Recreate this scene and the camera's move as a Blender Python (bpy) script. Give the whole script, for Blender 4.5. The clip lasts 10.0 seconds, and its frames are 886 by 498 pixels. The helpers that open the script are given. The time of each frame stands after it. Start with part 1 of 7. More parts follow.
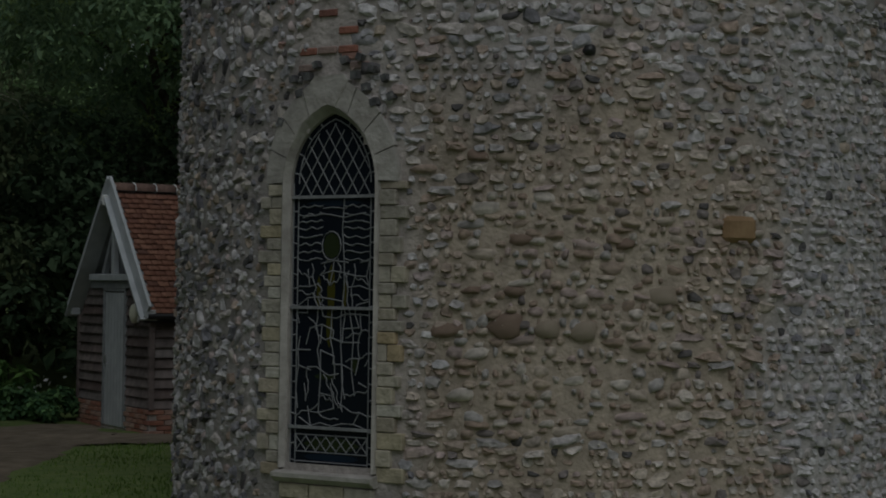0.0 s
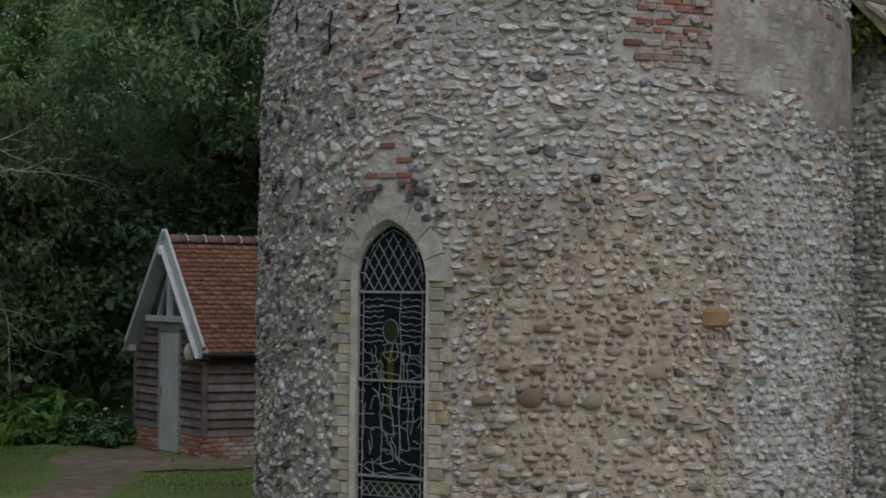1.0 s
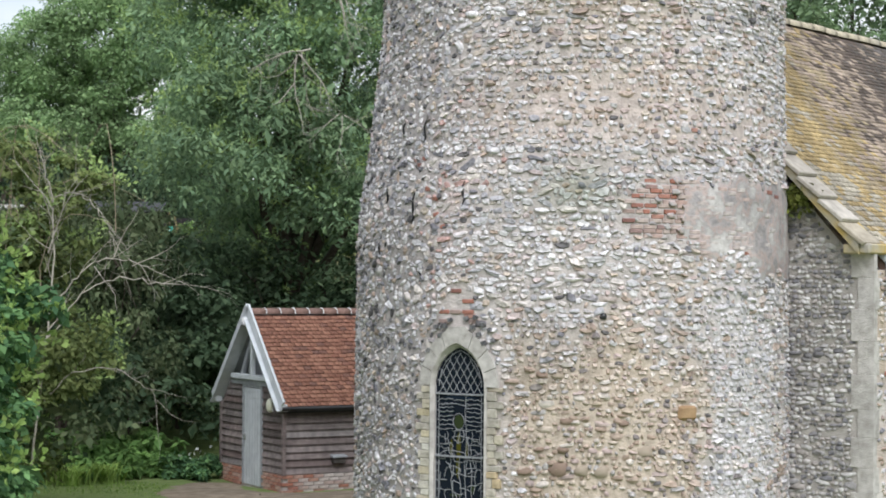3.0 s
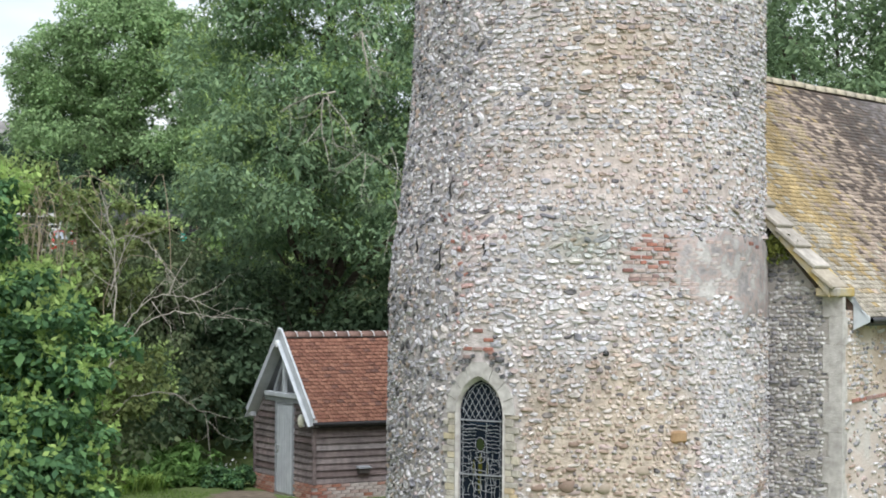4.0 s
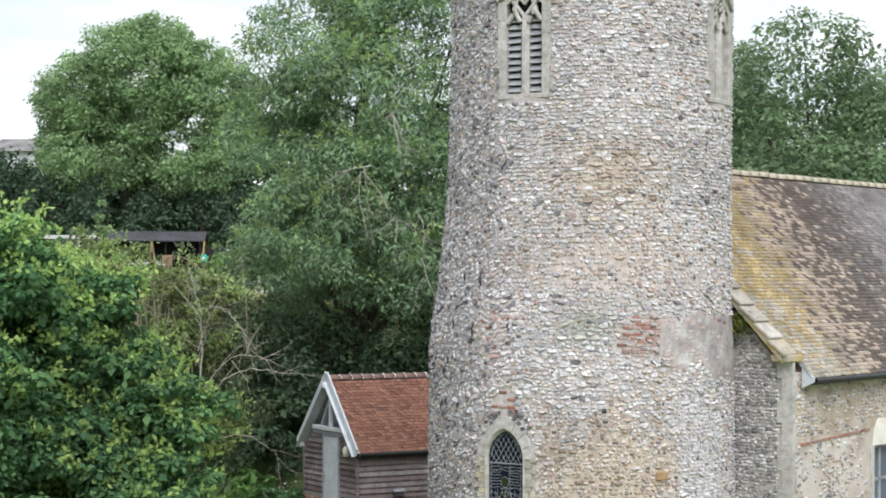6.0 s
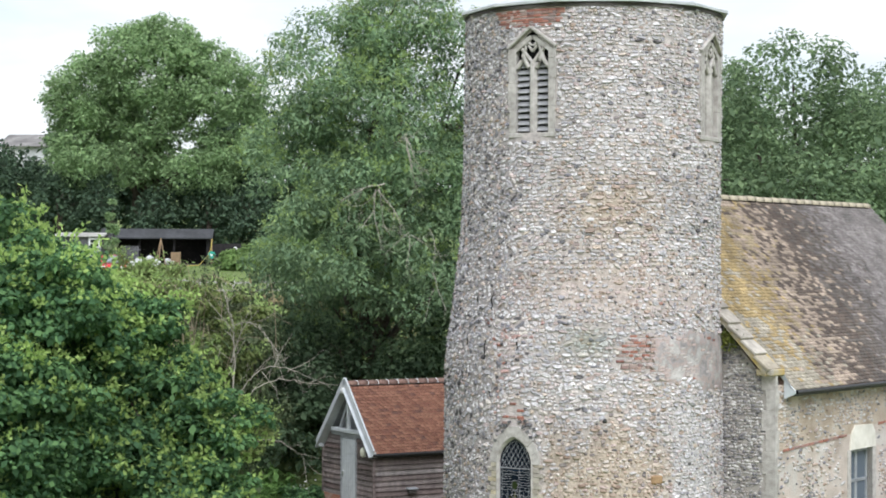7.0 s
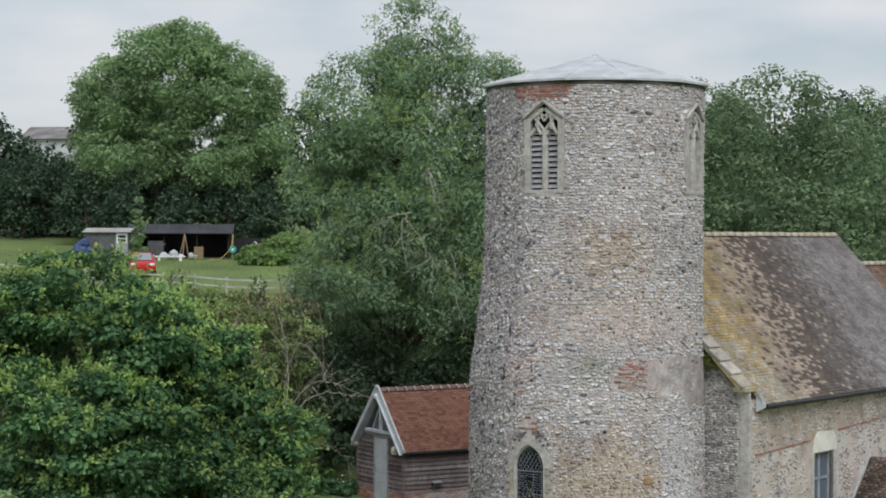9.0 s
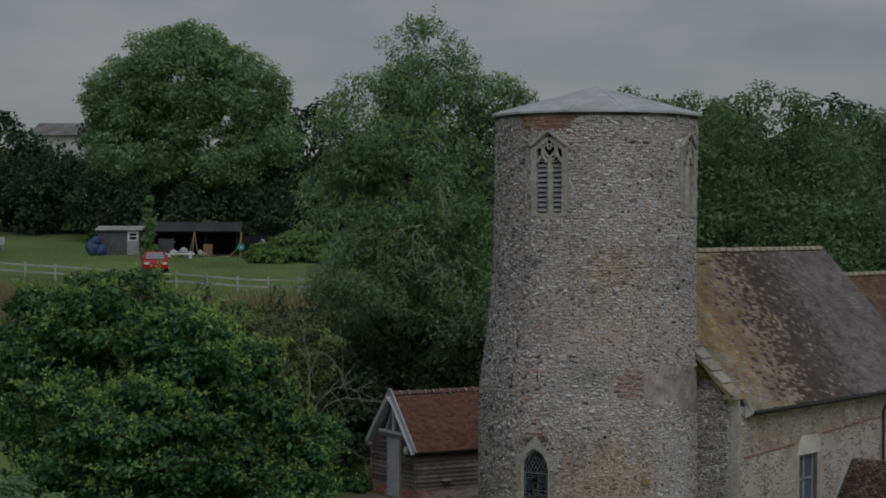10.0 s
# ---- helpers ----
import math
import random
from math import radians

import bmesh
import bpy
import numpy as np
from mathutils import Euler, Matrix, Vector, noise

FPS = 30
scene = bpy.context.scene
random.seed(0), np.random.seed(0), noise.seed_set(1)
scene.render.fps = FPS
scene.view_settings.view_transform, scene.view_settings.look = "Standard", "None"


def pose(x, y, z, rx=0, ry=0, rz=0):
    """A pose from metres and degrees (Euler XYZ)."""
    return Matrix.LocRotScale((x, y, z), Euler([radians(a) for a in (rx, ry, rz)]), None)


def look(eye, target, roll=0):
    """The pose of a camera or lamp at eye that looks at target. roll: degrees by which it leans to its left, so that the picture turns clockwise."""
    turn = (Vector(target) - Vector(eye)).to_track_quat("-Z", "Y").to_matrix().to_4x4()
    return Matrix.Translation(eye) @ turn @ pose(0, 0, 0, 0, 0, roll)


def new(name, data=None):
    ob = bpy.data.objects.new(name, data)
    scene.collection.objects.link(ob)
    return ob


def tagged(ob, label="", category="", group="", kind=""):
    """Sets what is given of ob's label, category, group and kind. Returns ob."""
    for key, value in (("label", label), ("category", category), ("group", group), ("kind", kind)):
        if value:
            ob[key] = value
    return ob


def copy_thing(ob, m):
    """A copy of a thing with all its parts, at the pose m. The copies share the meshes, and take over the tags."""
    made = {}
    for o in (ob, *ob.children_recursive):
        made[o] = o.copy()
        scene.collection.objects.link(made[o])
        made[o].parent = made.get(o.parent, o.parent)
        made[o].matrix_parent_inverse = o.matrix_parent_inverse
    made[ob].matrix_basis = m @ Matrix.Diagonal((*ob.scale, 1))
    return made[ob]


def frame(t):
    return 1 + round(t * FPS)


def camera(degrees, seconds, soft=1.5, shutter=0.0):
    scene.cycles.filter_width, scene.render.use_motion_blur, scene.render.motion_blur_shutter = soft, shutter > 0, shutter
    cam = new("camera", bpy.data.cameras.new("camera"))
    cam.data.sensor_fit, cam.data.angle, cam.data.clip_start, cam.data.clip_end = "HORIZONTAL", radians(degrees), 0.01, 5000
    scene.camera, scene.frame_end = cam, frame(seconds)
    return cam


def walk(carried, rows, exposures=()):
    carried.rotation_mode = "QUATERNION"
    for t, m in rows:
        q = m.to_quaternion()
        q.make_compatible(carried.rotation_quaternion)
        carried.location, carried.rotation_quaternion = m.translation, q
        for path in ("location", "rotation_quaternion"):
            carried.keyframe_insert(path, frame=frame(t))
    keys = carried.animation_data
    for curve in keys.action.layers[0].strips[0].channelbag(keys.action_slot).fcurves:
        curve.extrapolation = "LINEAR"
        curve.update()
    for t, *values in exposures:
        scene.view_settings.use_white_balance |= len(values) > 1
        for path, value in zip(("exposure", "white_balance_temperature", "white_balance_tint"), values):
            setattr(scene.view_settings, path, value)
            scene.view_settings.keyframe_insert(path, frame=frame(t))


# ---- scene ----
cam = camera(27.0, 10.0, soft=1.85)
PATH = [
    (0, (-0.868, -15.885, 2.040), (-0.966, 4.109, 2.530), 0.82),
    (0.5, (-1.055, -17.575, 2.411), (-1.133, 2.419, 2.872), 0.71),
    (1, (-1.221, -19.310, 2.763), (-1.284, 0.685, 3.202), 0.64),
    (1.5, (-1.386, -21.041, 3.106), (-1.438, -1.046, 3.520), 0.56),
    (2, (-1.544, -22.792, 3.451), (-1.594, -2.796, 3.843), 0.44),
    (2.5, (-1.736, -24.566, 3.809), (-1.775, -4.569, 4.193), 0.37),
    (3, (-1.928, -26.362, 4.145), (-1.955, -6.366, 4.531), 0.42),
    (4.5, (-2.414, -31.755, 5.140), (-2.437, -11.758, 5.471), 0.40),
    (5, (-2.527, -33.576, 5.489), (-2.547, -13.579, 5.831), 0.27),
    (5.5, (-2.705, -35.398, 5.844), (-2.723, -15.401, 6.185), 0.21),
    (7, (-3.343, -40.777, 6.967), (-3.292, -20.778, 7.125), 0.22),
    (7.5, (-3.509, -42.569, 7.344), (-3.462, -22.570, 7.422), 0.18),
    (8, (-3.678, -44.417, 7.751), (-3.633, -24.417, 7.750), 0.24),
    (8.5, (-3.828, -46.281, 8.136), (-3.782, -26.281, 8.085), 0.19),
    (9, (-4.003, -48.102, 8.528), (-3.956, -28.103, 8.393), 0.15),
    (9.5, (-4.185, -49.934, 8.955), (-4.130, -29.935, 8.741), 0.15),
    (10, (-4.411, -51.814, 9.412), (-4.339, -31.816, 9.133), 0.20),
]
walk(cam, [(t, look(eye, target, roll)) for t, eye, target, roll in PATH],
     exposures=[(t, stops, 6150, tint) for t, stops, tint in (
         (0.0, -2.2, 5), (0.5, -1.47, 8), (1.0, -0.92, 9), (1.5, -0.48, 10), (2.0, -0.03, 10), (2.5, 0.35, 10), (3.0, 0.66, 10), (4.3, 0.77, 10),
         (7.0, 0.72, 10), (8.5, 0.56, 10), (9.0, 0.04, 10), (9.5, -0.66, 10), (10.0, -1.43, 10))])

# ---- light: a bright, thinly overcast sky and a wide soft sun behind the camera ----
SUN_ELEV, SUN_AZ = 50.0, 168.0          # degrees; azimuth clockwise from +y
world = bpy.data.worlds.new("overcast_sky")
scene.world = world
world.use_nodes = True
wn, wl = world.node_tree.nodes, world.node_tree.links
wn.clear()
w_out = wn.new("ShaderNodeOutputWorld")
w_bg = wn.new("ShaderNodeBackground")
w_sky = wn.new("ShaderNodeTexSky")
w_sky.sky_type, w_sky.sun_disc = 'NISHITA', False
w_sky.sun_elevation, w_sky.sun_rotation = radians(SUN_ELEV), radians(SUN_AZ)
w_tc = wn.new("ShaderNodeTexCoord")
w_map = wn.new("ShaderNodeMapping")
w_map.inputs["Scale"].default_value = (1.0, 1.0, 3.2)
w_noise = wn.new("ShaderNodeTexNoise")
w_noise.inputs["Scale"].default_value, w_noise.inputs["Detail"].default_value = 5.0, 5.0
w_ramp = wn.new("ShaderNodeValToRGB")
w_ramp.color_ramp.elements[0].position, w_ramp.color_ramp.elements[1].position = 0.36, 0.62
w_ramp.color_ramp.elements[0].color, w_ramp.color_ramp.elements[1].color = (0.50, 0.50, 0.50, 1), (1, 1, 1, 1)
w_mix = wn.new("ShaderNodeMix")
w_mix.data_type = 'RGBA'
w_mix.inputs["B"].default_value = (9.35, 9.3, 9.2, 1)
w_bg.inputs["Strength"].default_value = 0.078
wl.new(w_tc.outputs["Generated"], w_map.inputs["Vector"])
wl.new(w_map.outputs["Vector"], w_noise.inputs["Vector"])
wl.new(w_noise.outputs["Fac"], w_ramp.inputs["Fac"])
wl.new(w_ramp.outputs["Color"], w_mix.inputs["Factor"])
wl.new(w_sky.outputs["Color"], w_mix.inputs["A"])
wl.new(w_mix.outputs["Result"], w_bg.inputs["Color"])
wl.new(w_bg.outputs["Background"], w_out.inputs["Surface"])

sun = new("sun", bpy.data.lights.new("sun", 'SUN'))
sun.data.energy, sun.data.angle, sun.data.color = 2.3, radians(45), (1.0, 0.985, 0.965)
az, el = radians(SUN_AZ), radians(SUN_ELEV)
sun.matrix_world = look((0, 0, 0), (-math.sin(az) * math.cos(el), -math.cos(az) * math.cos(el), -math.sin(el)))

# ---- helpers of this scene ----
RNG = np.random.default_rng(7)


def link(name, me, parent=None, label="", kind=""):
    ob = new(name, me)
    if parent is not None:
        ob.parent = parent
    if label:
        ob["label"] = label
    if kind:
        ob["kind"] = kind
    return ob


def thing(name, m, label, category, group="", kind=""):
    """An Empty at the thing's base, which parents its parts."""
    ob = new(name)
    ob.matrix_world = m
    return tagged(ob, label, category, group, kind)


def part(name, bm, material, parent, label=""):
    me = bpy.data.meshes.new(name)
    bm.to_mesh(me)
    bm.free()
    me.materials.append(material)
    return link(name, me, parent, label)


def raw(name, verts, faces, material, smooth=False):
    """A mesh from arrays: verts (n, 3), faces (m, k) with one k."""
    verts, faces = np.asarray(verts, np.float32), np.asarray(faces, np.int32)
    me = bpy.data.meshes.new(name)
    k = faces.shape[1]
    me.vertices.add(len(verts))
    me.vertices.foreach_set("co", verts.ravel())
    me.loops.add(faces.size)
    me.loops.foreach_set("vertex_index", faces.ravel())
    me.polygons.add(len(faces))
    me.polygons.foreach_set("loop_start", np.arange(0, faces.size, k, dtype=np.int32))
    if smooth:
        me.polygons.foreach_set("use_smooth", np.ones(len(faces), bool))
    me.materials.append(material)
    me.update()
    me.validate()
    return me


def colour_verts(me, cols):
    at = me.attributes.new("tone", 'FLOAT_COLOR', 'POINT')
    at.data.foreach_set("color", np.c_[cols, np.ones(len(cols))].astype(np.float32).ravel())


BOX_F = np.array([(0, 3, 2, 1), (4, 5, 6, 7), (0, 1, 5, 4), (1, 2, 6, 5), (2, 3, 7, 6), (3, 0, 4, 7)])


def box_bm(x0, x1, y0, y1, z0, z1, bevel=0.0, bm=None):
    bm = bm or bmesh.new()
    v = [bm.verts.new(c) for c in ((x0, y0, z0), (x1, y0, z0), (x1, y1, z0), (x0, y1, z0), (x0, y0, z1), (x1, y0, z1), (x1, y1, z1), (x0, y1, z1))]
    fs = [bm.faces.new([v[i] for i in f]) for f in BOX_F]
    if bevel:
        es = list({e for f in fs for e in f.edges})
        bmesh.ops.bevel(bm, geom=es, offset=bevel, segments=1, affect='EDGES', profile=0.5)
    return bm


def prism_bm(pts, depth, bm=None):
    """A flat outline of (x, y, z) points, thickened by the vector depth."""
    bm = bm or bmesh.new()
    d = Vector(depth)
    a = [bm.verts.new(p) for p in pts]
    b = [bm.verts.new(Vector(p) + d) for p in pts]
    n = len(pts)
    bm.faces.new(a[::-1])
    bm.faces.new(b)
    for i in range(n):
        bm.faces.new((a[i], a[(i + 1) % n], b[(i + 1) % n], b[i]))
    bmesh.ops.recalc_face_normals(bm, faces=bm.faces)
    return bm


def beam_bm(p, q, w, d, up=(0, 0, 1), bm=None, bevel=0.0):
    """A straight bar of section w x d from p to q."""
    bm = bm or bmesh.new()
    p, q = Vector(p), Vector(q)
    ax = (q - p).normalized()
    side = ax.cross(Vector(up)).normalized()
    top = side.cross(ax).normalized()
    c = []
    for o in (p, q):
        for s, t in ((-1, -1), (1, -1), (1, 1), (-1, 1)):
            c.append(bm.verts.new(o + side * (s * w / 2) + top * (t * d / 2)))
    fs = [bm.faces.new([c[i] for i in f]) for f in BOX_F]
    bmesh.ops.recalc_face_normals(bm, faces=fs)
    if bevel:
        bmesh.ops.bevel(bm, geom=list({e for f in fs for e in f.edges}), offset=bevel, segments=1, affect='EDGES', profile=0.5)
    return bm


def tubes(paths, n=6):
    """Tapered round limbs: each path a list of (point, radius). Returns verts, faces."""
    V, F, base = [], [], 0
    for path in paths:
        pts = np.array([p for p, _ in path], float)
        rad = np.array([r for _, r in path], float)
        tan = np.gradient(pts, axis=0)
        tan /= np.linalg.norm(tan, axis=1, keepdims=True) + 1e-9
        ref = np.where(np.abs(tan[:, 2:3]) > 0.9, np.array([[1.0, 0, 0]]), np.array([[0, 0, 1.0]]))
        a = np.cross(tan, ref)
        a /= np.linalg.norm(a, axis=1, keepdims=True) + 1e-9
        b = np.cross(tan, a)
        th = np.linspace(0, 2 * np.pi, n, endpoint=False)
        ring = pts[:, None] + rad[:, None, None] * (a[:, None] * np.cos(th)[None, :, None] + b[:, None] * np.sin(th)[None, :, None])
        V.append(ring.reshape(-1, 3))
        k = len(pts)
        i, j = np.meshgrid(np.arange(k - 1), np.arange(n), indexing='ij')
        f = np.stack([base + i * n + j, base + i * n + (j + 1) % n, base + (i + 1) * n + (j + 1) % n, base + (i + 1) * n + j], -1)
        F.append(f.reshape(-1, 4))
        base += k * n
    return np.concatenate(V), np.concatenate(F)


def mat(name, stops, source='noise', scale=8.0, detail=4.0, big=0.6, big_amount=0.3, rough=0.85, bump=0.3, bump_scale=30.0, metal=0.0, spec=0.4, leaf=0.0, grain_amount=None):
    """A procedural surface: a ramp of colours driven by noise or a random value, with broad variation, grain and relief."""
    m = bpy.data.materials.new(name)
    m.use_nodes = True
    nd, ln = m.node_tree.nodes, m.node_tree.links
    bsdf = nd["Principled BSDF"]
    tc = nd.new("ShaderNodeTexCoord")
    fine = nd.new("ShaderNodeTexNoise")
    fine.inputs["Scale"].default_value, fine.inputs["Detail"].default_value = scale, detail
    ln.new(tc.outputs["Object"], fine.inputs["Vector"])
    ramp = nd.new("ShaderNodeValToRGB")
    cr = ramp.color_ramp
    while len(cr.elements) < len(stops):
        cr.elements.new(0.5)
    for e, (p, c) in zip(cr.elements, stops):
        e.position, e.color = p, (*c, 1)
    colour = ramp.outputs["Color"]
    if source == 'noise':
        ln.new(fine.outputs["Fac"], ramp.inputs["Fac"])
    elif source == 'island':
        g = nd.new("ShaderNodeNewGeometry")
        ln.new(g.outputs["Random Per Island"], ramp.inputs["Fac"])
    elif source == 'object':
        g = nd.new("ShaderNodeObjectInfo")
        ln.new(g.outputs["Random"], ramp.inputs["Fac"])
    elif source == 'tone':
        g = nd.new("ShaderNodeAttribute")
        g.attribute_name = "tone"
        colour = g.outputs["Color"]
    if source != 'noise':
        grain = nd.new("ShaderNodeMapRange")
        grain.inputs["From Min"].default_value, grain.inputs["From Max"].default_value = 0.3, 0.7
        ga = big_amount if grain_amount is None else grain_amount
        grain.inputs["To Min"].default_value, grain.inputs["To Max"].default_value = 1 - ga, 1 + ga
        ln.new(fine.outputs["Fac"], grain.inputs["Value"])
        mul = nd.new("ShaderNodeVectorMath")
        mul.operation = 'SCALE'
        ln.new(colour, mul.inputs[0])
        ln.new(grain.outputs["Result"], mul.inputs["Scale"])
        colour = mul.outputs["Vector"]
    broad = nd.new("ShaderNodeTexNoise")
    broad.inputs["Scale"].default_value, broad.inputs["Detail"].default_value = big, 3.0
    ln.new(tc.outputs["Object"], broad.inputs["Vector"])
    bm_ = nd.new("ShaderNodeMapRange")
    bm_.inputs["From Min"].default_value, bm_.inputs["From Max"].default_value = 0.3, 0.7
    bm_.inputs["To Min"].default_value, bm_.inputs["To Max"].default_value = 1 - big_amount, 1 + big_amount
    ln.new(broad.outputs["Fac"], bm_.inputs["Value"])
    mul2 = nd.new("ShaderNodeVectorMath")
    mul2.operation = 'SCALE'
    ln.new(colour, mul2.inputs[0])
    ln.new(bm_.outputs["Result"], mul2.inputs["Scale"])
    colour = mul2.outputs["Vector"]
    ln.new(colour, bsdf.inputs["Base Color"])
    bsdf.inputs["Roughness"].default_value, bsdf.inputs["Metallic"].default_value = rough, metal
    bsdf.inputs["Specular IOR Level"].default_value = spec
    if bump:
        bn = nd.new("ShaderNodeTexNoise")
        bn.inputs["Scale"].default_value, bn.inputs["Detail"].default_value = bump_scale, 5.0
        ln.new(tc.outputs["Object"], bn.inputs["Vector"])
        b = nd.new("ShaderNodeBump")
        b.inputs["Strength"].default_value, b.inputs["Distance"].default_value = bump, 0.02
        ln.new(bn.outputs["Fac"], b.inputs["Height"])
        ln.new(b.outputs["Normal"], bsdf.inputs["Normal"])
    if leaf:
        tr = nd.new("ShaderNodeBsdfTranslucent")
        ln.new(colour, tr.inputs["Color"])
        mx = nd.new("ShaderNodeMixShader")
        mx.inputs["Fac"].default_value = leaf
        out = nd["Material Output"]
        ln.new(bsdf.outputs["BSDF"], mx.inputs[1])
        ln.new(tr.outputs["BSDF"], mx.inputs[2])
        ln.new(mx.outputs["Shader"], out.inputs["Surface"])
    return m


def glass_mat(name, colour, rough=0.08):
    m = bpy.data.materials.new(name)
    m.use_nodes = True
    b = m.node_tree.nodes["Principled BSDF"]
    b.inputs["Base Color"].default_value, b.inputs["Roughness"].default_value = (*colour, 1), rough
    b.inputs["IOR"].default_value = 1.45
    b.inputs["Specular IOR Level"].default_value = 0.3
    nz = m.node_tree.nodes.new("ShaderNodeTexNoise")
    nz.inputs["Scale"].default_value = 9.0
    bp = m.node_tree.nodes.new("ShaderNodeBump")
    bp.inputs["Strength"].default_value, bp.inputs["Distance"].default_value = 0.15, 0.01
    m.node_tree.links.new(nz.outputs["Fac"], bp.inputs["Height"])
    m.node_tree.links.new(bp.outputs["Normal"], b.inputs["Normal"])
    return m


# ---- materials ----
M_mortar = mat("buff_lime_mortar", [(0.3, (0.325, 0.297, 0.275)), (0.55, (0.40, 0.368, 0.342)), (0.75, (0.475, 0.44, 0.41))], scale=6, big=0.5, big_amount=0.16, bump=0.6, bump_scale=45)
M_core = mat("patched_lime_mortar", [(0, (0.4, 0.37, 0.34)), (1, (0.4, 0.37, 0.34))], source='tone', scale=9, detail=7, big=0.7, big_amount=0.13, grain_amount=0.24, rough=0.95, bump=0.9, bump_scale=28, spec=0.2)
M_flint = mat("mixed_flint", [(0, (0.3, 0.3, 0.3)), (1, (0.3, 0.3, 0.3))], source='tone', scale=24, detail=6, big=0.9, big_amount=0.13, grain_amount=0.30, rough=0.68, bump=0.6, bump_scale=30, spec=0.35)
M_ashlar = mat("weathered_limestone", [(0.3, (0.315, 0.292, 0.272)), (0.5, (0.415, 0.390, 0.368)), (0.7, (0.50, 0.475, 0.452))], scale=9, detail=7, big=1.2, big_amount=0.16, bump=0.5, bump_scale=34)
M_yellow_stone = mat("yellow_dressed_stone", [(0.0, (0.35, 0.32, 0.28)), (0.25, (0.44, 0.405, 0.35)), (0.5, (0.46, 0.395, 0.27)), (0.7, (0.50, 0.475, 0.43)), (0.85, (0.38, 0.335, 0.275)), (1.0, (0.42, 0.325, 0.20))], source='object', scale=12, big=1.5, big_amount=0.2, bump=0.7, bump_scale=30)
M_brick = mat("old_red_brick", [(0.0, (0.17, 0.085, 0.075)), (0.2, (0.27, 0.12, 0.09)), (0.45, (0.31, 0.135, 0.10)), (0.65, (0.33, 0.19, 0.155)), (0.82, (0.20, 0.15, 0.15)), (1.0, (0.30, 0.22, 0.195))], source='object', scale=18, big=1.5, big_amount=0.2, bump=0.5, bump_scale=50)
M_cement = mat("blotched_cement_patch", [(0.34, (0.26, 0.24, 0.245)), (0.43, (0.35, 0.318, 0.315)), (0.49, (0.41, 0.322, 0.302)), (0.54, (0.35, 0.325, 0.322)), (0.60, (0.42, 0.395, 0.385)), (0.70, (0.50, 0.475, 0.465))], scale=4.2, detail=10, big=1.1, big_amount=0.30, rough=0.9, bump=0.8, bump_scale=18)
M_lead = mat("sheet_lead", [(0.35, (0.42, 0.44, 0.455)), (0.65, (0.54, 0.555, 0.57))], scale=3, big=0.8, big_amount=0.12, rough=0.55, bump=0.15, bump_scale=8, metal=0.15)
M_came = mat("dull_lead_came", [(0.3, (0.20, 0.205, 0.22)), (0.7, (0.31, 0.315, 0.335))], scale=20, big=2, big_amount=0.15, rough=0.55, bump=0.1)
M_glass = glass_mat("dark_leaded_glass", (0.010, 0.013, 0.021), 0.10)
M_glass_y = glass_mat("yellow_stained_glass", (0.07, 0.065, 0.012), 0.2)
M_glass_g = glass_mat("green_stained_glass", (0.03, 0.04, 0.018), 0.2)
M_glass_b = glass_mat("blue_stained_glass", (0.015, 0.025, 0.045), 0.2)
# near-black colour stands in for the shade inside openings and cracks
M_dark = mat("dark_interior", [(0.3, (0.012, 0.012, 0.013)), (0.7, (0.02, 0.02, 0.021))], rough=0.95, bump=0)
M_louvre = mat("grey_slate_louvre", [(0.3, (0.27, 0.27, 0.285)), (0.7, (0.38, 0.38, 0.395))], scale=10, rough=0.7)
# dark timber colour with the shade of gaps and eaves put into it
M_shade_timber = mat("shadow_gap_timber", [(0.3, (0.05, 0.045, 0.04)), (0.7, (0.09, 0.08, 0.075))], scale=10)
M_roof_core = mat("roof_underlay", [(0.3, (0.10, 0.07, 0.05)), (0.7, (0.15, 0.10, 0.08))], scale=8)
M_tile_nave = mat("lichened_plain_tile", [(0, (0.2, 0.15, 0.1)), (1, (0.2, 0.15, 0.1))], source='tone', scale=16, big=1.6, big_amount=0.28, rough=0.88, bump=0.5, bump_scale=60)
M_tile_shed = mat("orange_clay_tile", [(0.0, (0.205, 0.095, 0.066)), (0.3, (0.285, 0.138, 0.094)), (0.6, (0.335, 0.172, 0.118)), (0.85, (0.25, 0.115, 0.08)), (1.0, (0.165, 0.09, 0.072))], source='object', scale=14, big=1.0, big_amount=0.16, rough=0.85, bump=0.3, bump_scale=60)
M_tile_shed_isl = mat("orange_clay_tile_field", [(0.0, (0.205, 0.095, 0.066)), (0.3, (0.285, 0.138, 0.094)), (0.6, (0.335, 0.172, 0.118)), (0.85, (0.25, 0.115, 0.08)), (1.0, (0.165, 0.09, 0.072))], source='island', scale=14, big=1.0, big_amount=0.16, rough=0.85, bump=0.3, bump_scale=60)
M_board = mat("weathered_larch_board", [(0.0, (0.105, 0.085, 0.08)), (0.35, (0.18, 0.155, 0.15)), (0.7, (0.135, 0.10, 0.095)), (1.0, (0.25, 0.225, 0.22))], source='object', scale=7, detail=8, big=1.4, big_amount=0.28, rough=0.85, bump=0.5, bump_scale=40)
M_grey_paint = mat("pale_grey_paint", [(0.3, (0.46, 0.49, 0.52)), (0.7, (0.55, 0.575, 0.60))], scale=6, big=1.5, big_amount=0.08, rough=0.55, bump=0.08)
M_grey_dark = mat("grey_painted_timber", [(0.3, (0.24, 0.255, 0.275)), (0.7, (0.32, 0.335, 0.35))], scale=6, big=1.5, big_amount=0.1, rough=0.6, bump=0.1)
